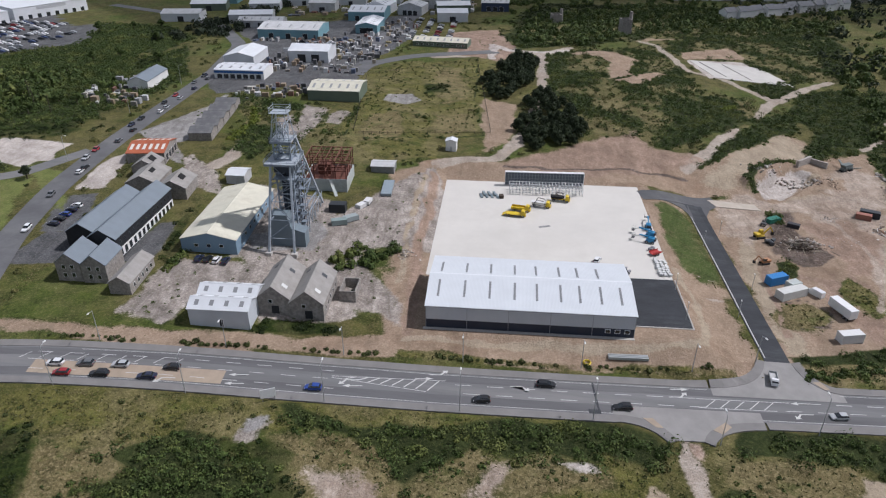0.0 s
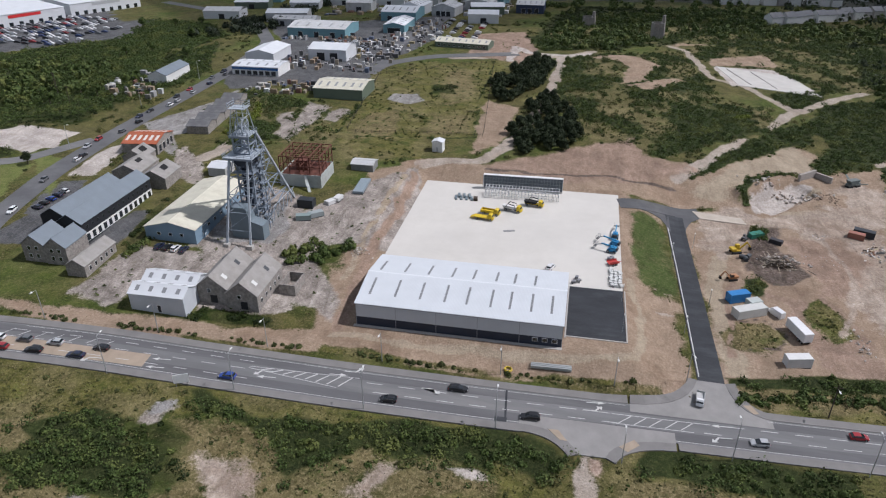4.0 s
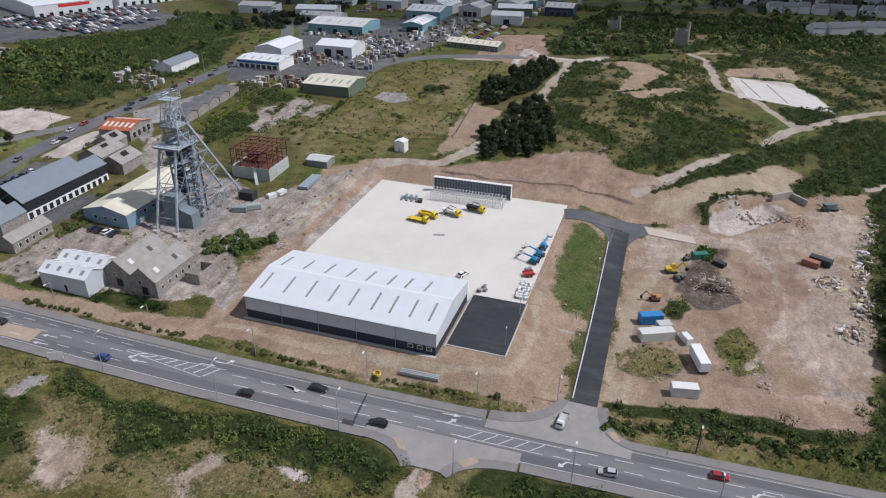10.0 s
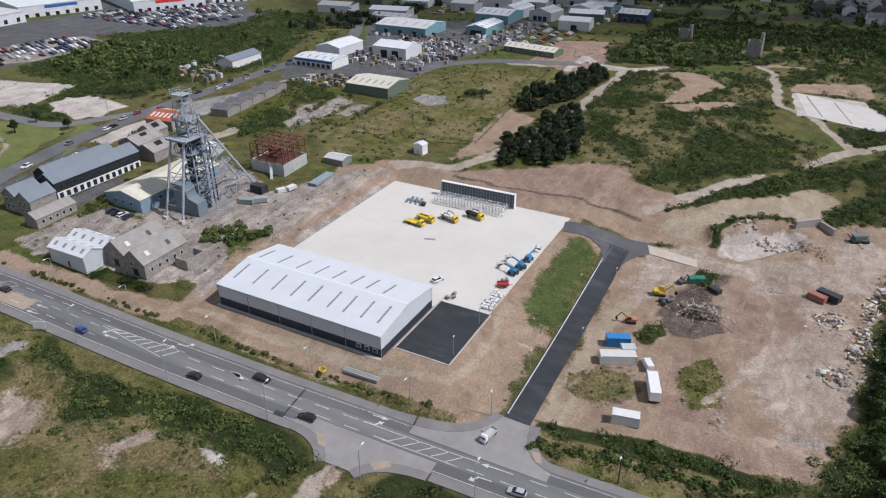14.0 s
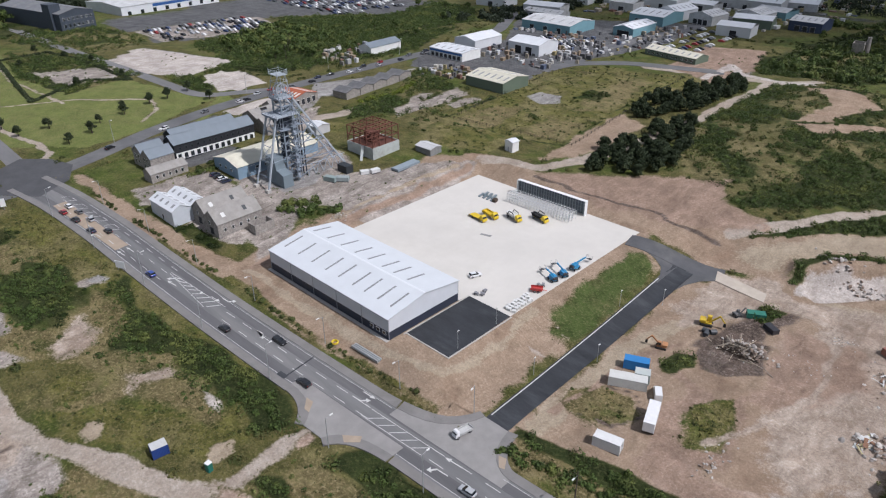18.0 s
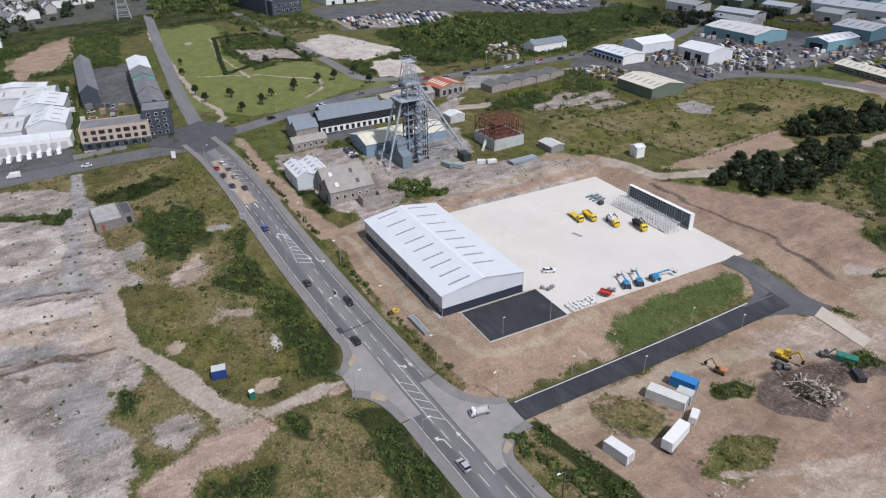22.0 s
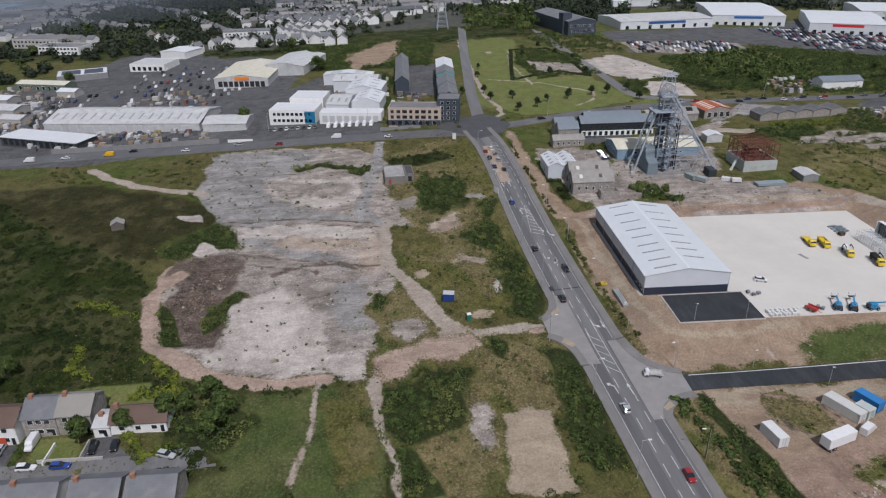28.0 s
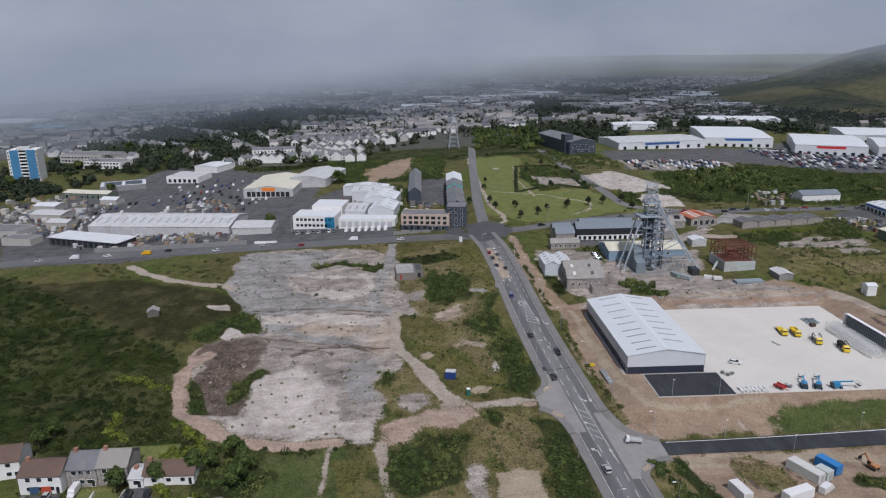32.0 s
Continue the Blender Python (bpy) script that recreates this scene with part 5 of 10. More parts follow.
markings()
tagged(part("road_fillet", drape([(7, 55.4), (10.5, 55.0), (13.6, 53.2), (15.3, 49.6), (15.6, 45.5), (16.6, 45.5), (16.6, 60.0), (7, 58.6)], 0.142), MATS["greyed_asphalt"]), "rounded asphalt corner of the access road", "road", kind="structure")
tagged(part("road_fillet", drape([(21.2, 46), (22.2, 52), (24.2, 57), (27.8, 60.9), (26, 62), (19, 60), (20, 46)], 0.142), MATS["greyed_asphalt"]), "rounded asphalt corner of the access road", "road", kind="structure")
bm = ribbon([(17.0, -27), (16.75, 0), (16.45, 20), (16.0, 40), (15.8, 48)], 0.165, (-0.12, 0.12), 2.0)
tagged(part("access_edge_line", bm, M_LINE), "white edge line on the access road", "road marking", kind="structure")
for nm, q in (("apron_edge", (-13.9, 0.62, -23.45, -23.13)), ("apron_edge", (0.33, 0.62, -23.1, 0.0))):
    tagged(part(nm, box(*q, -0.4, 0.06), M_KERB), "pale kerb along the open edge of the apron", "kerb", kind="structure")
tagged(part("apron_kerb", box(-14.25, -13.92, -24, 0, -0.4, 0.06), M_KERB), "pale kerb along the warehouse side", "kerb", kind="structure")


def lamp_post(x, y, h, turn):
    ob = thing("street_lamp", at(x, y, turn), "tall grey steel street lamp on the verge", "street lamp", "street lamps")
    grey = plain("galvanised_steel", (0.36, 0.37, 0.37), 0.5, 0.3)
    part("column", tube((0, 0, -0.5), (0, 0, h), 0.11, 0.06), grey, ob)
    part("arm", tube((0, 0, h - 0.05), (0, 1.3, h + 0.15), 0.05, 0.04, 6), grey, ob)
    part("lantern", box(-0.17, 0.17, 1.1, 1.9, h + 0.08, h + 0.26, 0.04), plain("lantern_white", (0.62, 0.62, 0.6), 0.4), ob)
    return ob


for x, y, h, tn in ((-26.6, -54.6, 10, 0), (-54.4, -56, 10, 0), (-82.8, -57.4, 10, 0), (20.7, -51.6, 10, 0), (47, -49.4, 10, 0), (-1.1, -57.6, 8, 0), (75, -46.5, 10, 0), (-112, -59, 10, 0), (-140, -60.5, 10, 0),
                    (-54.8, -40.3, 8, 180), (-27.7, -37.8, 8, 180), (-2.4, -36.2, 8, 180), (-82, -42, 8, 180), (-109, -43.3, 8, 180), (14, -29.4, 8, 200), (43.4, -33.6, 8, 180), (-138, -45, 8, 180),
                    (-186, -20, 9, -80), (-201, 50, 9, -90), (-203, 100, 9, -90), (-203, 150, 9, -90), (-190, -110, 9, 90), (-193, -160, 9, 90), (-191, -215, 9, 90)):
    lamp_post(x, y, h, tn)
for x, y, h in ((-0.6, -19, 5), (-0.4, -5, 5), (15.4, -10, 5), (23.2, 5, 5), (15.2, 28, 5), (22.6, 38, 5)):
    ob = thing("lighting_column", at(x, y), "slim grey lighting column beside the new tarmac", "lighting column", "lighting columns")
    part("column", tube((0, 0, -0.5), (0, 0, h), 0.07, 0.05, 6), plain("galvanised_steel", (0.36, 0.37, 0.37), 0.5, 0.3), ob)
    part("lantern", box(-0.12, 0.12, -0.1, 0.5, h, h + 0.1), plain("lantern_white", (0.62, 0.62, 0.6), 0.4), ob)


# ---- buildings ----
PANE = glass("dark_pane")
WHITE = mat("white_render", (0.70, 0.70, 0.68), 0.8, vary=0.08, scale=0.5, stain=(0.6, 0.59, 0.55))
SLATE = ribbed("slate_roof", (0.16, 0.165, 0.175), 0.25, "Z", 0.7, vary=0.22, stain=(0.21, 0.205, 0.19))
STONE = mat("granite_wall", (0.29, 0.265, 0.24), 0.9, vary=0.4, scale=1.6, stain=(0.38, 0.355, 0.325), bump=0.7)
ASBESTOS = ribbed("weathered_fibre_cement", (0.30, 0.285, 0.265), 0.4, "Y", 0.9, vary=0.25, stain=(0.22, 0.205, 0.185))
FRAME = plain("white_frame", (0.74, 0.74, 0.73), 0.5)


def opening(ob, side, L, W, pos, w, z0, z1, material, trim=None, name="window"):
    """A framed window or door on one of the four sides; pos runs along the side from its middle."""
    o = 0.06
    if side in "SN":
        s = -W / 2 if side == "S" else W / 2
        a, b = sorted((s, s - o if side == "S" else s + o))
        c, d = sorted((a if side == "S" else b, (a - 0.02) if side == "S" else (b + 0.02)))
        outer, inner = (pos - w / 2, pos + w / 2, a, b), (pos - w / 2 + 0.08, pos + w / 2 - 0.08, c, d)
    else:
        s = -L / 2 if side == "W" else L / 2
        a, b = sorted((s, s - o if side == "W" else s + o))
        c, d = sorted((a if side == "W" else b, (a - 0.02) if side == "W" else (b + 0.02)))
        outer, inner = (a, b, pos - w / 2, pos + w / 2), (c, d, pos - w / 2 + 0.08, pos + w / 2 - 0.08)
    fr = part(name, box(*outer, z0, z1), trim or FRAME, ob)
    part("pane" if name == "window" else "leaf", box(*inner, z0 + 0.08, z1 - 0.08), material, fr)


def windows(ob, side, L, W, n, w, z0, z1, material=None, trim=None, margin=1.0, name="window", shift=0.0):
    span = (L if side in "SN" else W) - 2 * margin
    for i in range(n):
        opening(ob, side, L, W, -span / 2 + span * (i + 0.5) / n + shift, w, z0, z1, material or PANE, trim, name)


def building(name, label, category, x, y, L, W, eave, rise, axis, wall, roof, turn=0.0, over=0.25, group="", base=2.0, rooflights=0, light_mat=None, bays=1, open_top=False, lift=0.0):
    """A pitched or flat-roofed building round its middle: L along x, W along y, with thick walls that reach into the ground."""
    ob = thing(name, at(x, y, turn, lift), label, category, group)
    t = 0.3
    part("wall", box(-L / 2, L / 2, -W / 2, -W / 2 + t, -base, eave), wall, ob)
    part("wall", box(-L / 2, L / 2, W / 2 - t, W / 2, -base, eave), wall, ob)
    part("wall", box(-L / 2, -L / 2 + t, -W / 2 + t, W / 2 - t, -base, eave), wall, ob)
    part("wall", box(L / 2 - t, L / 2, -W / 2 + t, W / 2 - t, -base, eave), wall, ob)
    if open_top:
        return ob
    if rise <= 0:
        part("roof", box(-L / 2 + t, L / 2 - t, -W / 2 + t, W / 2 - t, eave - 0.6, eave - 0.25), roof, ob)
        return ob
    span, run = (W, L) if axis == "X" else (L, W)
    bw = span / bays
    for k in range(bays):
        c = -span / 2 + bw * (k + 0.5)
        for e in (-run / 2, run / 2 - t):
            part("gable", prism([(c - bw / 2 + 0.01, eave), (c + bw / 2 - 0.01, eave), (c, eave + rise - 0.03)], e + 0.002, e + t - 0.002, axis), wall, ob)
        for s in (-1, 1):
            o = over if (bays == 1 or (s < 0 and k == 0) or (s > 0 and k == bays - 1)) else -0.02
            edge, drop = c + s * (bw / 2 + o), rise * o / (bw / 2)
            part("roof", prism([(edge, eave - drop), (c, eave + rise), (c, eave + rise + 0.16), (edge, eave - drop + 0.16)], -run / 2 - over, run / 2 + over, axis), roof, ob)
            for i in range(rooflights):
                u = -run / 2 + run * (i + 0.5) / rooflights
                p0, p1 = c + s * bw * 0.36, c + s * bw * 0.14
                z0, z1 = (eave + rise * (1 - abs(p - c) / (bw / 2)) + 0.17 for p in (p0, p1))
                part("rooflight", prism([(p0, z0), (p1, z1), (p1, z1 + 0.06), (p0, z0 + 0.06)], u - 0.5, u + 0.5, axis), light_mat or MATS["grey_rooflight"], ob)
        part("ridge", prism([(c - 0.25, eave + rise + 0.1), (c, eave + rise + 0.24), (c + 0.25, eave + rise + 0.1)], -run / 2 - over - 0.01, run / 2 + over + 0.01, axis), roof, ob)
    return ob


DARK_CLAD = mat("black_timber_cladding", (0.02, 0.022, 0.026), 0.7, vary=0.3, scale=1.0)
GREY_ROOF = ribbed("grey_slate_new", (0.165, 0.195, 0.222), 0.3, "Z", 0.6, vary=0.1)
CREAM_ROOF = ribbed("cream_sheet_roof", (0.58, 0.555, 0.45), 0.3, "Y", 0.7, vary=0.12, stain=(0.46, 0.43, 0.34))
BLUE_WALL = ribbed("pale_blue_cladding", (0.20, 0.29, 0.37), 0.25, "X", 0.6, vary=0.12)
WHITE_SHEET = ribbed("white_sheet", (0.60, 0.615, 0.63), 0.3, "X", 0.5, vary=0.08)
GREEN_WALL = ribbed("dull_green_cladding", (0.12, 0.155, 0.115), 0.25, "X", 0.6, vary=0.12)
TEAL_WALL = ribbed("teal_cladding", (0.16, 0.30, 0.34), 0.25, "X", 0.6, vary=0.1)
PALE_SHEET = ribbed("pale_grey_sheet", (0.49, 0.495, 0.495), 0.4, "Y", 0.7, vary=0.15, stain=(0.34, 0.33, 0.31))

# the works beside the headframe
b = building("works_shed", "low cream-roofed shed with pale blue sheet walls", "shed", -128.2, 13.2, 15.7, 35.4, 3.6, 1.9, "Y", BLUE_WALL, CREAM_ROOF, 1.0)
windows(b, "S", 15.7, 35.4, 3, 1.2, 1.2, 2.2, margin=2.5)
opening(b, "E", 15.7, 35.4, -12, 3.0, 0, 2.9, BLUE_WALL, name="door")
windows(b, "E", 15.7, 35.4, 6, 1.3, 1.4, 2.4, margin=6)
b = building("white_shed", "white sheet-clad shed with a double-pitched roof", "shed", -113, -30.4, 14.6, 12.2, 4.7, 1.5, "X", ribbed("shed_wall_sheet", (0.50, 0.53, 0.56), 0.25, "X", 0.55, vary=0.1), WHITE_SHEET, 0.5, bays=2, rooflights=4)
opening(b, "S", 14.6, 12.2, 0.5, 1.0, 0, 2.1, DARK_CLAD, name="door")
for bx, by, nm in ((-93.6, -22.6, "stone barn with a lichen-grey sheet roof"), (-102.1, -21.8, "derelict stone barn with holes in its grey roof")):
    b = building("stone_barn", nm, "barn", bx, by, 8.3, 15.6, 4.3, 3.4, "Y", STONE, ASBESTOS, 1.0, group="stone barns")
    opening(b, "S", 8.3, 15.6, 0.5, 2.0, 0, 2.4, DARK_CLAD, STONE, "door")
    opening(b, "S", 8.3, 15.6, -0.6, 1.0, 3.0, 4.1, PANE, WHITE)
    windows(b, "E", 8.3, 15.6, 5, 0.9, 1.3, 2.5, PANE, WHITE)
    for k, (yy, s) in enumerate(((-4.5, 1), (3.0, 1), (5.0, -1))):
        zz = 4.3 + 3.4 * 0.45
        part("roof_patch", prism([(s * 2.9, 4.3 + 3.4 * 0.3 + 0.18), (s * 1.7, 4.3 + 3.4 * 0.59 + 0.18), (s * 1.7, 4.3 + 3.4 * 0.59 + 0.24), (s * 2.9, 4.3 + 3.4 * 0.3 + 0.24)], yy - 0.6, yy + 0.6, "Y"),
             plain("old_skylight", (0.05, 0.055, 0.06), 0.4) if k else plain("pale_patch", (0.55, 0.55, 0.53), 0.6), b)
building("roofless_outhouse", "small roofless stone outhouse", "outhouse", -85.5, -17.8, 4.3, 6.9, 2.8, 0, "X", STONE, STONE, open_top=True)
b = building("long_mill", "long black-clad building with a white ground floor", "building", -153.8, 4.6, 8.0, 34.0, 5.9, 2.6, "Y", DARK_CLAD, GREY_ROOF, 0)
part("ground_floor", box(4.0, 4.08, -16.6, 16.8, 0.0, 2.5), WHITE, b, "white-rendered ground floor")
for i in range(13):
    part("window", box(4.08, 4.14, -16.0 + i * 2.55, -14.6 + i * 2.55, 0.2, 2.1), PANE, b)
windows(b, "E", 8.0, 34.0, 13, 0.9, 3.7, 4.6, PANE, plain("dark_frame", (0.04, 0.042, 0.045), 0.5))
building("mill_rear_range", "slate-roofed rear range of the long building", "building", -162.0, 5.1, 8.2, 27.0, 5.2, 2.5, "Y", DARK_CLAD, GREY_ROOF, 0)
for bx in (-157.4, -150.6):
    b = building("stone_gable_house", "stone house with a slate gable roof", "house", bx, -18.6, 6.4, 9.4, 5.2, 2.6, "Y", STONE, GREY_ROOF, 3.0, group="stone gable houses")
    windows(b, "S", 6.4, 9.4, 2, 1.0, 1.0, 2.3)
    windows(b, "S", 6.4, 9.4, 2, 1.0, 3.4, 4.6)
b = building("stone_cottage", "low grey stone cottage with a fibre-cement roof", "cottage", -142.2, -20.2, 5.5, 14.0, 3.0, 1.7, "Y", STONE, ASBESTOS, 2.0)
windows(b, "E", 5.5, 14.0, 5, 1.0, 0.9, 2.2, PANE, WHITE)
for i, (bx, by, L, W) in enumerate(((-163, 34, 10, 13), (-152, 31, 9, 11), (-168, 44, 8, 8))):
    b = building("derelict_workshop", "derelict workshop with a broken grey roof", "workshop", bx, by, L, W, 3.6, 2.4, "Y", STONE, ASBESTOS, 4, group="derelict workshops")
    # black sheet on the unbroken roof, painting the shade inside a hole
    part("roof_hole_shade", prism([(1.0, 5.9), (2.6, 4.6), (2.6, 4.75), (1.0, 6.05)], -1.5, 1.6, "Y"), plain("hole_shade_black", (0.012, 0.012, 0.012), 0.9), b)
RUST_ROOF = ribbed("red_rusty_roof", (0.40, 0.11, 0.05), 0.3, "X", 0.8, vary=0.25, stain=(0.28, 0.09, 0.05))
b = building("red_roofed_workshop", "long workshop with a rust-red sheet roof", "workshop", -173.5, 58.5, 13.0, 15.0, 3.8, 1.8, "X", STONE, RUST_ROOF, 8, rooflights=6, light_mat=plain("pale_rooflight", (0.62, 0.60, 0.55), 0.5))
windows(b, "E", 13, 15, 4, 2.0, 0.3, 2.8, DARK_CLAD, WHITE, name="door")
building("small_white_store", "small pale store with a sheet roof", "store", -136.2, 43.0, 6.3, 6.9, 3.0, 0.9, "X", PALE_SHEET, WHITE_SHEET)
for i in range(5):
    building("derelict_shed", "derelict grey north-light shed", "shed", -163.5 - i * 1.0, 80 + i * 9.2, 8.6, 9.0, 3.0, 1.3, "X", STONE, ribbed("dark_old_sheet", (0.125, 0.125, 0.13), 0.4, "Y", 0.9, vary=0.25, stain=(0.17, 0.165, 0.155)), 7, group="derelict sheds in a row")
b = building("grey_lockup", "small grey lock-up with a flat-pitched roof", "lock-up", -89.7, 60.2, 8.1, 6.0, 2.3, 0.7, "X", mat("grey_blockwork", (0.22, 0.225, 0.22), 0.85), PALE_SHEET)
b = building("white_hut", "small white hut with a low gable roof", "hut", -67.4, 83.4, 4.0, 3.6, 3.9, 0.6, "Y", WHITE, WHITE_SHEET, -4)
opening(b, "S", 4.4, 3.6, 0, 1.0, 0, 2.0, PALE_SHEET, name="door")

# rust-red steel frame on a concrete base
def steel_frame():
    L, W, H = 14.4, 13.8, 10.2
    ob = thing("steel_frame_building", at(-105.9, 46.4, 2), "bare rust-red steel frame on a pale concrete base", "frame building")
    wall = mat("pale_green_concrete", (0.42, 0.45, 0.43), 0.9, vary=0.15, scale=0.4, stain=(0.3, 0.3, 0.28))
    for q in ((-L / 2, L / 2, -W / 2, -W / 2 + .3), (-L / 2, L / 2, W / 2 - .3, W / 2), (-L / 2, -L / 2 + .3, -W / 2 + .3, W / 2 - .3), (L / 2 - .3, L / 2, -W / 2 + .3, W / 2 - .3)):
        part("base_wall", box(*q, -1.5, 4.0), wall, ob)
    rust = mat("rusted_steel", (0.15, 0.058, 0.04), 0.9, vary=0.35, scale=2.0, stain=(0.10, 0.035, 0.025))
    part("floor_deck", box(-L / 2 + .3, L / 2 - .3, -W / 2 + .3, W / 2 - .3, 3.4, 3.7), rust, ob)
    for i in range(5):
        for j in range(5):
            if i in (0, 4) or j in (0, 4) or (i + j) % 3 == 0:
                px, py = -L / 2 + .2 + (L - .4) * i / 4, -W / 2 + .2 + (W - .4) * j / 4
                part("column", bar((px, py, 3.7), (px, py, H), 0.28), rust, ob)
    for z in (6.8, H):
        for i in range(5):
            px, py = -L / 2 + .2 + (L - .4) * i / 4, -W / 2 + .2 + (W - .4) * i / 4
            part("beam", bar((px, -W / 2, z), (px, W / 2, z), 0.26), rust, ob)
            part("beam", bar((-L / 2, py, z + .02), (L / 2, py, z + .02), 0.26), rust, ob)
    for i in range(9):
        px = -L / 2 + .5 + (L - 1) * i / 8
        part("purlin", bar((px, -W / 2, H + .22), (px, W / 2, H + .22), 0.14), rust, ob)
    for s in (-1, 1):
        part("brace", bar((-L / 2, s * W / 2, 4), (-L / 4, s * W / 2, H), 0.16), rust, ob)
        part("brace", bar((s * L / 2, -W / 2, 4), (s * L / 2, -W / 4, H), 0.16), rust, ob)
    part("hopper", box(-3, 1, -2, 2, 3.7, 7.2), rust, ob)
    part("stair", bar((L / 2 - 3, -W / 2 - 3.5, -0.5), (L / 2 - 5.5, -W / 2, 3.8), 1.0, 0.2), wall, ob)


steel_frame()


# the headframe
def headframe():
    g = float(height(-108, 8))
    ob = thing("headframe", pose(-108, 9, g), "tall grey-blue steel lattice mine headframe", "headframe")
    steel = mat("grey_blue_steel", (0.225, 0.265, 0.31), 0.6, vary=0.2, scale=0.6, stain=(0.15, 0.17, 0.2))
    pale = mat("pale_grey_steel", (0.36, 0.40, 0.44), 0.55, vary=0.15, scale=0.8)
    dark = mat("dark_shaft_casing", (0.035, 0.045, 0.065), 0.7, vary=0.25, scale=0.6)
    x0, x1, y0, y1 = -2.3, 2.3, -1.9, 2.7
    top = 24.0
    # the shaft tower
    for x in (x0, x1):
        for y in (y0, y1):
            part("post", bar((x, y, -1), (x, y, top + 6), 0.4), steel, ob)
    levels = [1 + 2.6 * k for k in range(11)]
    for k, z in enumerate(levels):
        for y in (y0, y1):
            part("girt", bar((x0, y, z), (x1, y, z), 0.32), steel, ob)
        for x in (x0, x1):
            part("girt", bar((x, y0, z), (x, y1, z), 0.32), steel, ob)
        if k + 1 < len(levels):
            u = 1 if k % 2 else -1
            for y in (y0, y1):
                part("brace", bar((u * x0, y, z), (-u * x0, y, levels[k + 1]), 0.22), steel, ob)
            for x in (x0, x1):
                part("brace", bar((x, y0 if u > 0 else y1, z), (x, y1 if u > 0 else y0, levels[k + 1]), 0.22), steel, ob)
    for x in (-1.25, 0.15):
        part("guide_casing", box(x, x + 1.0, -1.3, 0.3, 8.0, 22.6), dark, ob, "dark guide casing inside the shaft tower")
    for k in range(9):
        u = 1 if k % 2 else -1
        part("stair_flight", bar((3.4 - u * 0.9, 1.4, 1.6 + k * 2.6), (3.4 + u * 0.9, 1.4, 4.2 + k * 2.6), 0.6, 0.12), steel, ob)
        part("landing", box(2.5, 4.4, 0.6, 2.4, 1.5 + k * 2.6, 1.62 + k * 2.6), steel, ob)
        part("handrail", bar((4.4, 0.6, 2.6 + k * 2.6), (4.4, 2.4, 2.6 + k * 2.6), 0.08), pale, ob)
    for x, y in ((4.4, 0.6), (4.4, 2.4)):
        part("stair_post", bar((x, y, 0), (x, y, 25.4), 0.16), steel, ob)
    # decks with guard rails
    for z, w, u, v in ((top, 4.4, -5.4, 3.6), (top + 5.6, 3.0, -2.8, 3.2)):
        d = part("deck", box(-w, w, u, v, z, z + 0.22), pale, ob)
        part("deck_beam", bar((-w, u + .3, z - .25), (w, u + .3, z - .25), 0.4), steel, ob)
        part("deck_beam", bar((-w, v - .3, z - .25), (w, v - .3, z - .25), 0.4), steel, ob)
        for a, b_ in (((-w, u), (w, u)), ((w, u), (w, v)), ((w, v), (-w, v)), ((-w, v), (-w, u))):
            for zz in (0.7, 1.2):
                part("rail", bar((*a, z + zz), (*b_, z + zz), 0.08), steel, d)
            for m in range(5):
                p = Vector(a).lerp(Vector(b_), m / 4)
                part("rail_post", bar((p.x, p.y, z + .2), (p.x, p.y, z + 1.25), 0.08), steel, d)
    # a service floor below the main deck
    part("service_floor", box(-3.2, 3.2, -3.4, 3.0, 18.8, 19.0), steel, ob)
    for x in (-3.2, 3.2):
        part("floor_hanger", bar((x, -3.4, 18.9), (x, -3.4, top), 0.16), steel, ob)
        part("rail", bar((x, -3.4, 20.0), (x, 3.0, 20.0), 0.08), steel, ob)
    part("hoist_house", box(-2.6, 2.4, -2.6, 2.4, 20.8, 23.4), dark, ob, "dark hoist housing under the deck")
    # winding sheaves: rims with spokes
    for x in (-0.9, 0.9):
        bm = bmesh.new()
        c = Vector((x, 0.2, top + 8.0))
        for i in range(20):
            a, b_ = i * math.tau / 20, (i + 1) * math.tau / 20
            add_bar(bm, c + Vector((0, math.cos(a), math.sin(a))) * 2.2, c + Vector((0, math.cos(b_), math.sin(b_))) * 2.2, 0.3)
        for i in range(8):
            a = i * math.tau / 8
            add_bar(bm, c, c + Vector((0, math.cos(a), math.sin(a))) * 2.15, 0.12)
        add_tube(bm, c - Vector((.3, 0, 0)), c + Vector((.3, 0, 0)), 0.35, None, 10)
        part("sheave", bm, pale, ob, "large spoked winding sheave")
        for y in (-2.4, 2.8):
            part("sheave_stand", bar((x, y, top + 5.8), (x, 0.2, top + 8.0), 0.24), steel, ob)
    # tapering gantry over the sheaves
    for x in (-2.6, 2.6):
        for y in (-2.6, 2.6):
            part("gantry_post", bar((x, y, top + 5.8), (x * 0.6, y * 0.6, 37.2), 0.2), pale, ob)
        part("gantry_brace", bar((x, -2.6, top + 5.8), (x * 0.6, 1.6, 37.0), 0.12), pale, ob)
        part("gantry_girt", bar((x * .8, -2.1, 35), (x * .8, 2.1, 35), 0.14), pale, ob)
    for y in (-2.1, 2.1):
        part("gantry_girt", bar((-2.1, y, 35), (2.1, y, 35), 0.14), pale, ob)
    part("gantry_deck", box(-2.4, 2.4, -2.0, 2.0, 37.2, 37.36), pale, ob)
    for z in (38.0, 38.7):
        for y in (-2.0, 2.0):
            part("rail", bar((-2.4, y, z), (2.4, y, z), 0.1), pale, ob)
        for x in (-2.4, 2.4):
            part("rail", bar((x, -2.0, z), (x, 2.0, z), 0.1), pale, ob)
